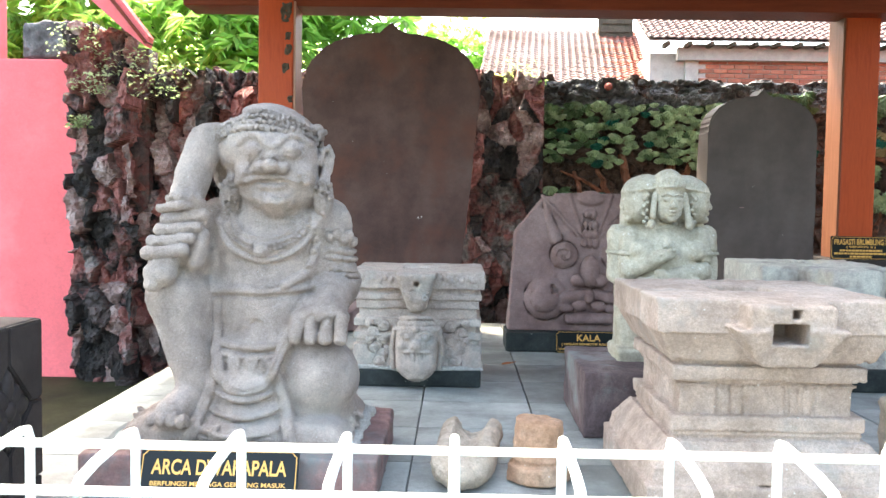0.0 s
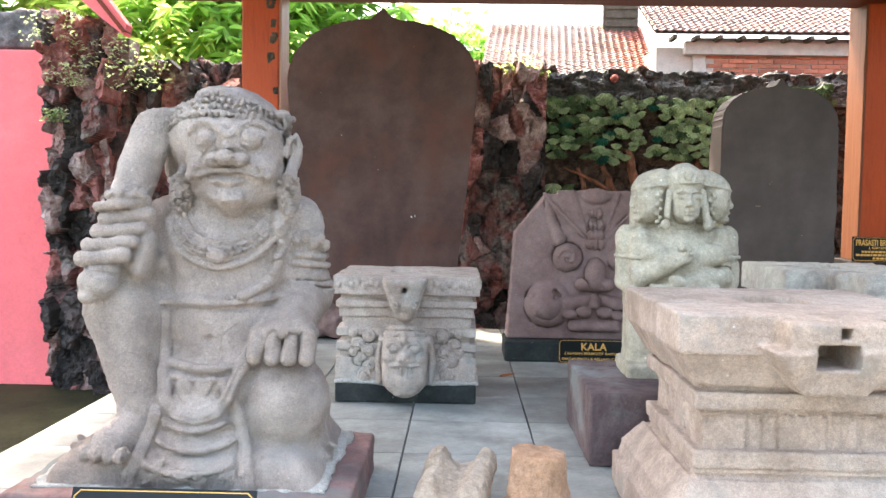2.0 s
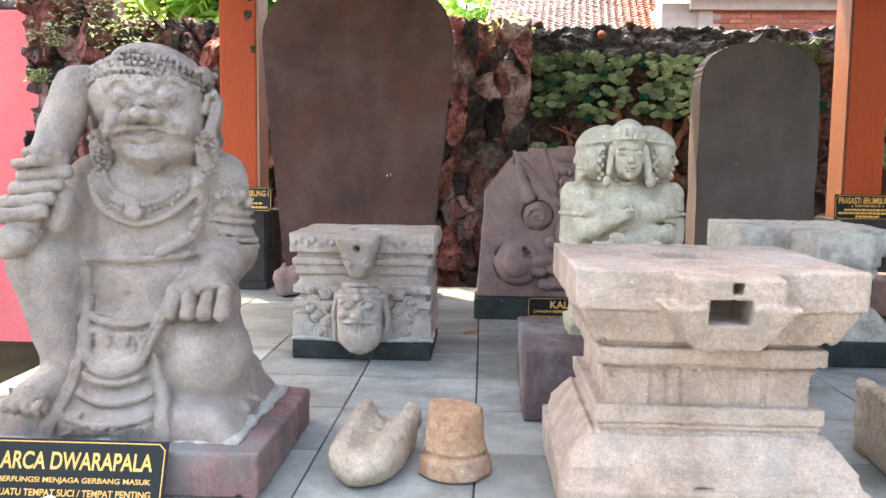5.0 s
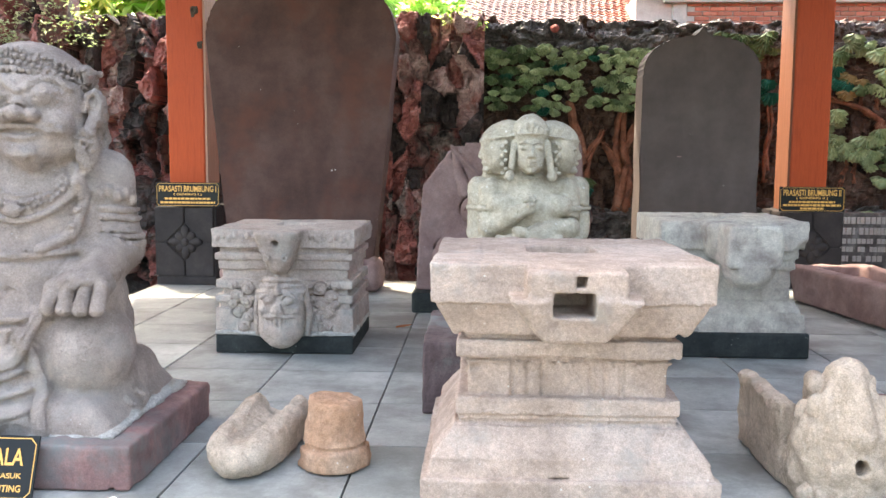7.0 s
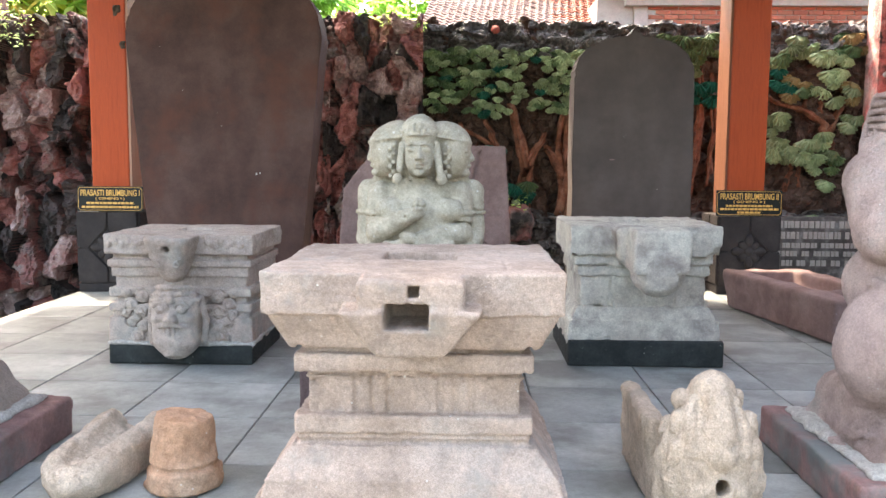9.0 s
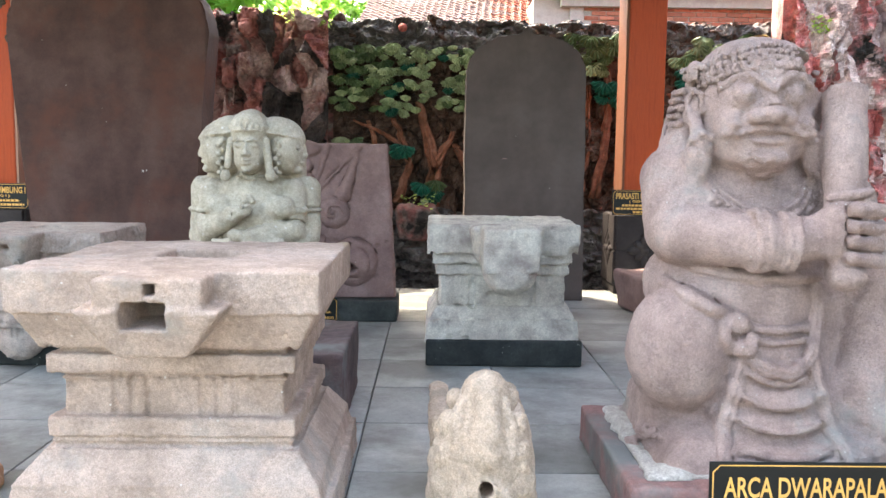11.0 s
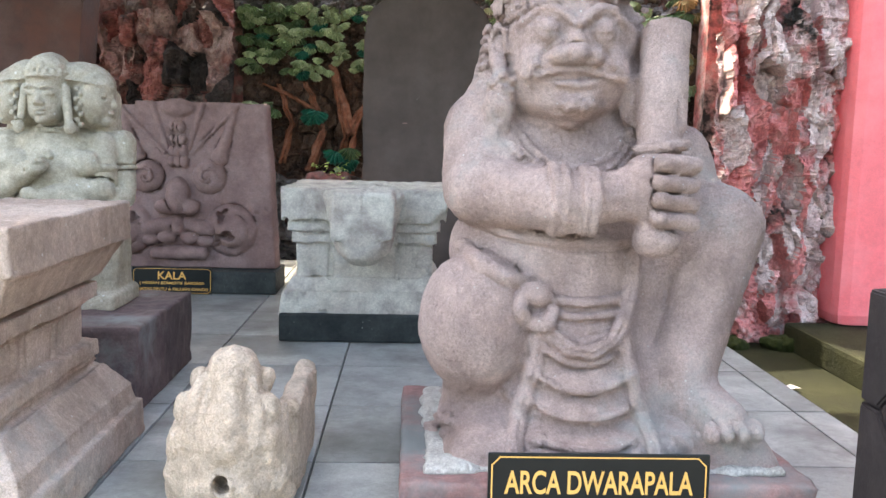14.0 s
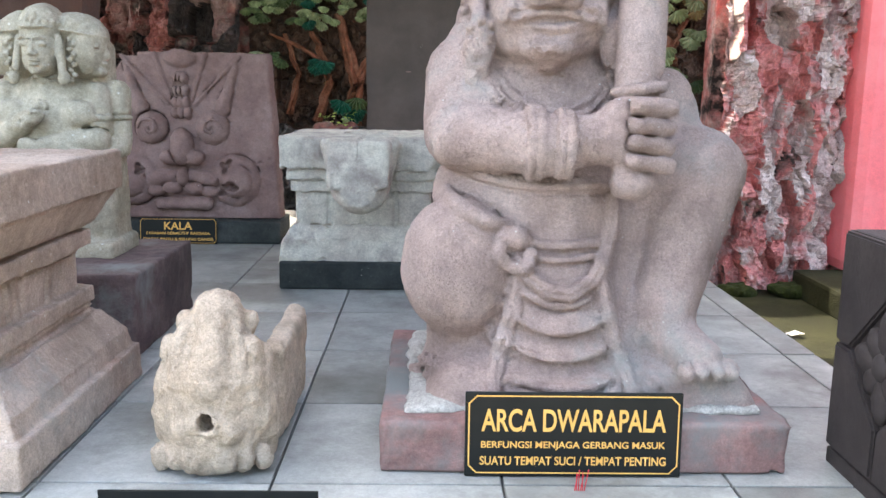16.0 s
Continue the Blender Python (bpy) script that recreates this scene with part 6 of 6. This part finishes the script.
def fan_leaf(seed, ridges=7):
    """A scalloped fan leaf that hangs from its stalk, with raised ribs; about 10 cm."""
    rng = random.Random(seed)
    bm = bmesh.new()
    n = ridges * 2
    root = bm.verts.new((0, -0.012, 0.0))
    rows = []
    for rr, lift in ((0.55, 0.026), (1.0, 0.010)):
        row = []
        for i in range(n + 1):
            a = radians(-165 + 150 * i / n)
            up = (i % 2)
            r = 0.055 * rr * (1.0 + (0.10 if up else -0.06) * (rr > 0.9)) * rng.uniform(0.96, 1.04)
            row.append(bm.verts.new((r * math.cos(a) * 1.05, -lift - (0.014 if up else 0.0), r * math.sin(a) * 1.15)))
        rows.append(row)
    rim = [bm.verts.new((v.co.x, 0.012, v.co.z)) for v in rows[1]]
    for i in range(n):
        bm.faces.new((root, rows[0][i], rows[0][i + 1]))
        bm.faces.new((rows[0][i], rows[1][i], rows[1][i + 1], rows[0][i + 1]))
        bm.faces.new((rows[1][i], rim[i], rim[i + 1], rows[1][i + 1]))
    return to_mesh("leaf", bm)


leaf_meshes = {}
for key, mt in (("a", LEAF_A), ("b", LEAF_B), ("c", LEAF_C), ("d", LEAF_D)):
    leaf_meshes[key] = []
    for k in range(2):
        me = fan_leaf(k + 3)
        me.materials.append(mt)
        leaf_meshes[key].append(me)
rng = random.Random(21)


def put_leaf(x, z, key, size, y=7.525):
    ob = new("leaf", rng.choice(leaf_meshes[key]))
    ob.parent = relief
    ob.matrix_basis = pose(x, y + rng.uniform(-0.03, 0.0), z, rng.uniform(-22, 4), rng.uniform(-24, 24), rng.uniform(-14, 14)) @ Matrix.Scale(size, 4)


for row in range(10):
    z = 1.78 - 0.052 * row
    x = 0.86 + 0.05 * (row % 2)
    while x < 2.75:
        ok = rng.random() < (0.95 if row < 7 else 0.6)
        if not (1.62 < x < 1.76 and 1.45 < z < 1.70) and ok and not (row > 6 and x > 2.35):
            key = "a" if rng.random() < (0.35 + 0.5 * (x > 1.35)) else "b"
            if rng.random() < 0.05:
                key = "c"
            put_leaf(x + rng.uniform(-0.02, 0.02), z + rng.uniform(-0.03, 0.03), key, rng.uniform(0.72, 1.12))
        x += rng.uniform(0.055, 0.078)
for cx, cz, n, key in ((1.42, 1.04, 5, "c"), (1.62, 0.66, 6, "c"), (3.02, 1.5, 5, "c"), (1.0, 0.98, 4, "b"), (2.95, 1.70, 8, "b"), (3.65, 1.72, 8, "a"), (3.85, 1.80, 7, "a"),
                       (4.05, 1.70, 8, "a"), (4.2, 1.85, 6, "d"), (3.66, 1.55, 5, "c"), (3.82, 1.50, 4, "d"), (4.0, 1.45, 5, "a"), (4.28, 1.50, 6, "d"), (3.60, 1.22, 5, "a"),
                       (3.62, 1.00, 8, "a"), (3.85, 1.02, 6, "a"), (4.02, 1.05, 4, "a"), (3.95, 0.80, 3, "a"), (4.15, 0.95, 4, "b"), (4.3, 1.2, 5, "a"), (4.05, 0.45, 3, "a"), (3.05, 1.86, 7, "b"), (2.8, 1.82, 6, "b")):
    for i in range(n):
        put_leaf(cx + rng.uniform(-0.11, 0.11), cz + rng.uniform(-0.09, 0.09), key if rng.random() < 0.8 else rng.choice("ab"), rng.uniform(1.0, 1.6))


def relief_trunk(pts, r0, r1):
    """A modelled trunk, half sunk in the wall, knobbly along its length."""
    q = []
    for a, b in zip(pts, pts[1:]):
        for i in range(5):
            u = i / 5
            q.append(((a[0] + (b[0] - a[0]) * u + rng.uniform(-0.012, 0.012)), 7.545, a[1] + (b[1] - a[1]) * u))
    q.append((pts[-1][0], 7.545, pts[-1][1]))
    n = len(q)
    # sinewy strands that twist round one another
    strands = 5 if r0 > 0.045 else 3
    bm = bmesh.new()
    for k in range(strands):
        ph, tw = 6.283 * k / strands + rng.uniform(-0.3, 0.3), rng.uniform(0.10, 0.30)
        line, rad = [], []
        for i, (x, y, z) in enumerate(q):
            r = 0.80 * (r0 + (r1 - r0) * i / (n - 1))
            line.append((x + 0.62 * r * math.cos(ph + tw * i), y + 0.45 * r * math.sin(ph + tw * i), z))
            rad.append(r * rng.uniform(0.36, 0.58))
        add_tube(bm, line, rad, 7)
    part("tree_trunk", bm, TRUNK_BROWN, relief, smooth=True)


for pts, r0, r1 in (([(1.62, 0.45), (1.66, 0.85), (1.60, 1.1), (1.52, 1.35)], 0.085, 0.035), ([(1.66, 0.85), (1.76, 1.02), (1.80, 1.12)], 0.05, 0.025),
                    ([(1.98, 0.45), (1.98, 0.8), (1.93, 1.1), (2.02, 1.5)], 0.10, 0.04), ([(1.96, 0.75), (1.84, 0.98), (1.82, 1.02)], 0.055, 0.02), ([(1.97, 0.95), (2.10, 1.2), (2.12, 1.4)], 0.05, 0.025),
                    ([(1.36, 0.55), (1.46, 0.85), (1.40, 1.05), (1.32, 1.22)], 0.05, 0.025), ([(1.40, 1.0), (1.2, 1.12), (1.0, 1.20)], 0.035, 0.02), ([(1.15, 0.6), (1.22, 0.9), (1.12, 1.2)], 0.04, 0.02),
                    ([(2.96, 0.60), (3.02, 1.0), (3.05, 1.4), (3.02, 1.7)], 0.055, 0.03), ([(2.84, 0.65), (2.90, 1.05), (2.88, 1.5)], 0.04, 0.025), ([(3.12, 0.7), (3.16, 1.2), (3.12, 1.6)], 0.04, 0.02),
                    ([(4.08, 1.0), (4.02, 1.2), (3.88, 1.30), (3.66, 1.36), (3.52, 1.44)], 0.06, 0.028), ([(4.05, 1.12), (4.16, 1.35), (4.22, 1.5)], 0.045, 0.025), ([(3.86, 1.31), (3.86, 1.44)], 0.03, 0.018),
                    ([(4.0, 1.25), (3.98, 1.42)], 0.03, 0.02), ([(3.72, 0.66), (3.78, 0.85), (3.72, 0.95)], 0.03, 0.016), ([(3.86, 0.70), (3.82, 0.92)], 0.03, 0.016)):
    relief_trunk(pts, r0, r1)
bm = bmesh.new()
bmesh.ops.create_uvsphere(bm, u_segments=14, v_segments=8, radius=1, matrix=Matrix.Translation((1.395, 7.50, 1.925)) @ Matrix.Diagonal((0.036, 0.05, 0.034, 1)))
part("red_stone", bm, RED_DOT, relief, "round red painted stone", smooth=True)

# mossy planting ledge by the dark slate
c = Carving((-0.22, -0.18, -0.14), (0.22, 0.2, 0.20), 0.013, 27)
c.block((0, 0, 0.0), (0.16, 0.12, 0.13), 0.04, k=0.02).wear((0.08, 0.03), (0.03, 0.012))
ob = stone("rock_ledge", c, ROCK, "dark red rock ledge topped with small plants", "rock", (1.53, 7.36, 0.40))


def tuft(name, spots, n, length, mat, label, seed):
    """Small mixed blades and leaves growing from cracks."""
    r = random.Random(seed)
    bm = bmesh.new()
    for cx, cy, cz, w in spots:
        for i in range(n):
            a, up = r.uniform(0, 6.28), r.uniform(0.2, 1.0)
            b = Vector((cx + r.uniform(-w, w), cy + r.uniform(-w, w) * 0.5, cz + r.uniform(-0.6, 0.6) * w))
            d = Vector((math.cos(a), math.sin(a), up)).normalized() * length * r.uniform(0.5, 1.2)
            s = d.cross(Vector((0, 0, 1))).normalized() * length * r.uniform(0.10, 0.22)
            m1 = b + d * 0.55
            t = b + d + Vector((0, 0, -0.35 * length))
            bm.faces.new([bm.verts.new(v) for v in (b, m1 - s, t, m1 + s)])
    return tagged(part(name, bm, mat), label, "plants", kind="stuff")


tuft("ledge_plants", [(1.53, 7.34, 0.53, 0.13)], 60, 0.06, FOLIAGE_NEW, "small green plants on the rock ledge", 3)
tuft("wall_ferns", [(-2.95, 6.9, 2.15, 0.2), (-2.8, 6.85, 1.8, 0.14), (-2.6, 6.95, 1.98, 0.2), (-2.35, 7.0, 1.85, 0.25), (-2.9, 6.85, 1.5, 0.08)], 130, 0.06, FERN, "small ferns growing from the rock wall", 4)
tuft("wall_top_grass", [(0.62, 7.4, 2.02, 0.16), (0.78, 7.36, 1.92, 0.05), (-1.2, 7.4, 2.04, 0.3), (-2.3, 7.2, 2.04, 0.3), (4.5, 7.0, 1.9, 0.1)],
     70, 0.07, FOLIAGE_NEW, "bright green weeds along the wall top", 5)
c = Carving((-0.3, -0.2, -0.1), (0.3, 0.2, 0.12), 0.016, 29)
c.blob((0, 0, 0), (0.13, 0.10, 0.05), k=0.02).wear((0.06, 0.04), (0.03, 0.02))
for loc in ((4.8, 6.80, GROUND + 0.04), (4.45, 6.85, GROUND + 0.02)):
    ob = stone("moss_cushion", c, MOSS_TUFT, "cushion of green moss on the cement rock", "moss", loc)

# inscription slab on the wall foot
p = thing("cement_plaque", "stained cement plaque with worn raised writing", "plaque", (3.92, 7.36, 0.0))
part("slab", box((-0.36, 0, -0.02), (0.40, 0.09, 0.47), 0.01), material("stained_white_cement", [(0.05, 0.045, 0.042), (0.11, 0.10, 0.095), (0.30, 0.29, 0.28)], 0.8, 6.5, 40, 0.6), p)
for i, (z, hgt, w) in enumerate(((0.41, 0.055, 0.66), (0.325, 0.055, 0.62), (0.245, 0.04, 0.66), (0.18, 0.04, 0.6), (0.105, 0.045, 0.5))):
    bm = bmesh.new()
    x = -w / 2
    while x < w / 2:
        l = rng.uniform(0.02, 0.045)
        add_box(bm, (x, -0.012, z - hgt / 2), (x + l * 0.8, 0.004, z + hgt / 2))
        x += l * 1.1 + (0.03 if rng.random() < 0.2 else 0)
    part("raised_writing", bm, PLASTER, p, "worn white raised letters")

# grey capstones and pink eave at the corner of the pink building
c = Carving((-0.24, -0.2, -0.02), (0.24, 0.2, 0.36), 0.016, 35)
c.block((0, 0, 0.16), (0.205, 0.16, 0.155), 0.02).wear((0.12, 0.02), (0.04, 0.01)).flat_foot(0)
stone("capstone", c, ROCK_DARK, "weathered grey capstone on the pink wall", "stone", (-3.36, 7.42, 2.06))
bm = bmesh.new()
q = [(-3.2, 2.62), (-2.62, 2.62), (-2.24, 2.13), (-2.26, 2.05), (-2.42, 2.17), (-2.80, 2.50), (-3.2, 2.50)]
f = bm.faces.new([bm.verts.new((x, 6.55, z)) for x, z in q])
ext = bmesh.ops.extrude_face_region(bm, geom=[f])
for v in ext["geom"]:
    if isinstance(v, bmesh.types.BMVert):
        v.co.y += 0.12
eave = tagged(part("roof_eave", bm, PINK), "pink painted eave end of the building", "eave", kind="structure")
part("gutter_edge", box((-0.012, 0, 0), (0.012, 0.14, 0.50), 0.0), ORANGE_DARK, eave).matrix_basis = pose(-2.255, 6.53, 2.075, 0, -39, 0)

# peeled patches on the back post
for nm, (x, z, w, h) in enumerate(((0.20, 1.72, 0.035, 0.14), (0.215, 1.50, 0.025, 0.16), (0.20, 1.32, 0.02, 0.08), (0.235, 1.10, 0.016, 0.05))):
    c = Carving((-0.08, -0.02, -0.15), (0.08, 0.02, 0.15), 0.006, 40 + nm)
    c.block((0, 0.012, 0), (w, 0.015, h / 2), 0.003).wear((0.04, 0.012), (0.015, 0.006))
    ob = part("peeled_patch", c.skin("peeled_patch"), BARK, post_l, "bare dark patch where paint has peeled")
    ob.location = (x, -0.001, z)

# ---- neighbouring houses beyond the wall ----


def tile_mesh(mat):
    bm = bmesh.new()
    prof = [(-0.09, 0.0), (-0.065, 0.024), (-0.035, 0.030), (-0.01, 0.016), (0.02, 0.0), (0.06, -0.006), (0.095, 0.004)]
    for y, dz in ((0.0, 0.0), (0.25, -0.04)):
        for x, z in prof:
            bm.verts.new((x, y, z + dz))
    for x, z in prof:
        bm.verts.new((x, 0.004, z - 0.03))
    bm.verts.ensure_lookup_table()
    n = len(prof)
    for i in range(n - 1):
        bm.faces.new([bm.verts[k] for k in (i, i + 1, n + i + 1, n + i)])
        bm.faces.new([bm.verts[k] for k in (2 * n + i, 2 * n + i + 1, i + 1, i)])
    me = to_mesh("roof_tile", bm)
    me.materials.append(mat)
    return me


def tiled_roof(house, x0, x1, y0, z0, y1, z1, shear=0.0, red_from=9.0, name="roof"):
    """A pitched roof of rolled clay tiles laid in overlapping courses."""
    pitch = math.degrees(math.atan2(z1 - z0, y1 - y0))
    run = math.hypot(y1 - y0, z1 - z0)
    bm = bmesh.new()
    f = [bm.verts.new(v) for v in ((x0, y0, z0 - 0.06), (x1, y0, z0 - 0.06), (x1 + shear, y1, z1 - 0.06), (x0 + shear, y1, z1 - 0.06))]
    bm.faces.new(f)
    bmesh.ops.solidify(bm, geom=bm.faces[:], thickness=0.05)
    roof = part(name, bm, ROOF_TILE, house)
    old, fresh = tile_mesh(ROOF_TILE), tile_mesh(ROOF_RED)
    lay, wide = 0.128, 0.121
    rows, cols = int(run / lay), int((x1 - x0) / wide)
    spots = []
    for r in range(rows):
        u = r * lay / run
        for k in range(cols):
            red = (k / cols + 0.08 * math.sin(r * 2.1)) > red_from
            spots.append((fresh if red else old, pose(x0 + 0.06 + wide * k + shear * u + rng.uniform(-0.006, 0.006), y0 + (y1 - y0) * u, z0 + (z1 - z0) * u + rng.uniform(-0.005, 0.005), pitch, 0, rng.uniform(-1.5, 1.5)) @ Matrix.Scale(0.68, 4)))
    for me, m in spots[:280]:
        ob = new("roof_tile", me)
        ob.parent = roof
        ob.matrix_basis = m
    # the courses further up, in one mesh
    verts, faces, kinds = [], [], []
    for me, m in spots[280:]:
        base = len(verts)
        verts += [tuple(m @ v.co) for v in me.vertices]
        faces += [tuple(base + q for q in p.vertices) for p in me.polygons]
        kinds += [1 if me is fresh else 0] * len(me.polygons)
    me = bpy.data.meshes.new("upper_tiles")
    me.from_pydata(verts, [], faces)
    me.materials.append(ROOF_TILE)
    me.materials.append(ROOF_RED)
    me.polygons.foreach_set("material_index", kinds)
    ob = new("upper_tiles", me)
    ob.parent = roof
    tagged(ob, kind="stuff")
    return roof


house = thing("neighbour_house", "low house with a faded clay tile roof", "house", (0, 0, 0))
part("wall", box((0.7, 14.6, GROUND), (3.3, 14.8, 2.75)), PLASTER, house, "plain plaster wall")
tiled_roof(house, 0.40, 3.22, 14.0, 2.80, 17.0, 4.30, 0.28, 0.80)
house = thing("brick_house", "brick house with clay tile roof and plastered gable", "house", (0, 0, 0))
wall = part("wall", box((3.82, 14.02, GROUND), (8.0, 14.3, 3.5)), MORTAR, house, "mortared brick wall")
part("gable", box((3.15, 14.05, GROUND), (3.72, 16.0, 3.35)), PLASTER, house, "pale plastered gable")
part("corner_pier", box((3.70, 13.97, GROUND), (3.90, 14.2, 3.48), 0.01), PLASTER, house, "plaster corner pier")
part("wall_plate", box((3.55, 13.86, 3.22), (8.0, 14.02, 3.42), 0.01), PLASTER, house, "pale concrete band under the eave")
tiled_roof(house, 3.02, 7.2, 13.55, 3.52, 15.4, 4.45, 0.0)
for i in range(14):
    part("rafter_end", box((3.3 + 0.34 * i, 13.58, 3.40), (3.36 + 0.34 * i, 13.9, 3.46)), BARK, house)
shutter = part("shutter", box((2.72, 16.6, 3.75), (3.36, 16.72, 5.0)), BARK, house, "dark wooden shutter")
for k in range(6):
    part("slat", box((2.76, 16.57, 3.85 + 0.16 * k), (3.32, 16.6, 3.96 + 0.16 * k)), BARK, shutter)
bm = box((0, 0, 0), (0.215, 0.03, 0.058), 0.004)
brick_me = to_mesh("brick", bm)
brick_me.materials.append(BRICK)
for r in range(13):
    for k in range(14):
        ob = new("brick", brick_me)
        ob.parent = wall
        ob.location = (3.92 + 0.229 * k + 0.115 * (r % 2) + rng.uniform(-0.006, 0.006), 13.995 + rng.uniform(-0.006, 0.004), 2.33 + 0.071 * r)

# ---- trees behind the wall ----


def leafy_tree(name, label, x, y, h, clusters, n, leaf, seed, mats, trunk_r=0.14):
    """Tapered trunk and limbs; the crown is drooping lance leaves in whorls at the twig ends."""
    r = random.Random(seed)
    t = thing(name, label, "tree", (x, y, GROUND))
    base = Vector((0, 0, 0))
    fork = Vector((0.1, 0.0, h * 0.42))
    part("trunk", add_tube(bmesh.new(), [base, base.lerp(fork, 0.5) + Vector((0.06, 0.03, 0)), fork], [trunk_r * 1.3, trunk_r, trunk_r * 0.8], 10), BARK, t, smooth=True)
    bms = [bmesh.new(), bmesh.new()]
    for cx, cy, cz, rad in clusters:
        c = Vector((cx, cy, cz))
        mid = fork.lerp(c, 0.5) + Vector((0, 0, 0.15))
        part("limb", add_tube(bmesh.new(), [fork, mid, c], [trunk_r * 0.5, trunk_r * 0.3, 0.02], 7), BARK, t, smooth=True)
        for w in range(int(n * rad * rad)):
            d = Vector((r.gauss(0, 1), r.gauss(0, 1), r.gauss(0, 0.8)))
            d = d.normalized() * rad * r.uniform(0.35, 1.05)
            tip = c + d
            young = r.random() < 0.22
            for i in range(r.randint(7, 11)):
                a = r.uniform(0, 6.28)
                out = Vector((math.cos(a), math.sin(a), r.uniform(-0.9, 0.35))).normalized()
                l = leaf * r.uniform(0.7, 1.25)
                s = out.cross(Vector((r.uniform(-0.4, 0.4), r.uniform(-0.4, 0.4), 1))).normalized() * l * 0.15
                p1, p2 = tip + out * l * 0.5 + Vector((0, 0, 0.02 * l)), tip + out * l + Vector((0, 0, -0.22 * l))
                b = bms[1 if young else 0]
                b.faces.new([b.verts.new(v) for v in (tip, p1 - s, p2, p1 + s)])
    part("crown", bms[0], mats[0], t)
    part("young_leaves", bms[1], mats[1], t, "pale new leaves")
    return t


leafy_tree("mango_tree", "leafy mango tree with pale new leaves behind the wall", -3.2, 10.6, 5.4,
           [(-1.6, 0.2, 3.6, 0.8), (-0.6, -0.5, 3.3, 0.75), (0.4, -0.3, 3.5, 0.8), (1.3, 0.1, 3.5, 0.75), (-1.0, 0.4, 4.6, 0.9), (0.3, 0.3, 4.7, 1.0), (1.7, 0.5, 4.4, 0.8), (-2.4, 0.3, 4.6, 0.8), (2.4, 0.3, 3.4, 0.55), (-2.3, -0.3, 3.3, 0.6), (0.9, -0.7, 2.9, 0.5)],
           230, 0.27, 7, (FOLIAGE, FOLIAGE_NEW))
leafy_tree("garden_tree", "round dense green tree behind the roofs", -0.2, 17.5, 5.6,
           [(-0.6, 0, 4.4, 0.8), (0.3, 0, 4.6, 0.8), (1.1, 0.2, 4.2, 0.7), (0.2, -0.3, 3.7, 0.8), (-1.3, 0, 3.9, 0.7), (1.3, -0.2, 3.4, 0.6)], 260, 0.17, 9, (FOLIAGE, FOLIAGE_NEW))

# ---- floor tiles ----
xs = [PX0] + [v for v in [0.455 + 0.483 * k for k in range(-5, 8)] if PX0 + 0.05 < v < PX1 - 0.05] + [PX1]
ys = [PY0] + [v for v in [2.935 + 0.468 * k for k in range(-3, 9)] if PY0 + 0.05 < v < PY1 - 0.05] + [PY1]
cache = {}
for xa, xb in zip(xs, xs[1:]):
    for ya, yb in zip(ys, ys[1:]):
        w, d = round(xb - xa, 3), round(yb - ya, 3)
        if (w, d) not in cache:
            me = to_mesh("tile", box((0.003, 0.003, -0.03), (w - 0.003, d - 0.003, 0.0), 0.0025))
            me.materials.append(TILE)
            cache[(w, d)] = me
        ob = new("tile", cache[(w, d)])
        ob.parent = platform
        ob.location = (xa, ya, rng.uniform(-0.0012, 0.0))

# pale chips and a scratch on the inscription slabs
for stele, marks in ((bpy.data.objects["inscription_stele"], ((0.20, 0.78, 0.010, 0.012), (0.222, 0.785, 0.007, 0.010), (-0.02, 1.08, 0.004, 0.004), (-0.26, 1.30, 0.004, 0.005))),
                     (bpy.data.objects["inscription_stele.001"], ((-0.13, 0.905, 0.030, 0.006), (-0.06, 1.05, 0.004, 0.004), (0.16, 0.72, 0.005, 0.004)))):
    for x, z, w, h in marks:
        chip = part("chip", box((x - w / 2, -0.003, z - h / 2), (x + w / 2, 0.004, z + h / 2), 0.0012), LIME if w < 0.02 else KALA_STONE, stele)
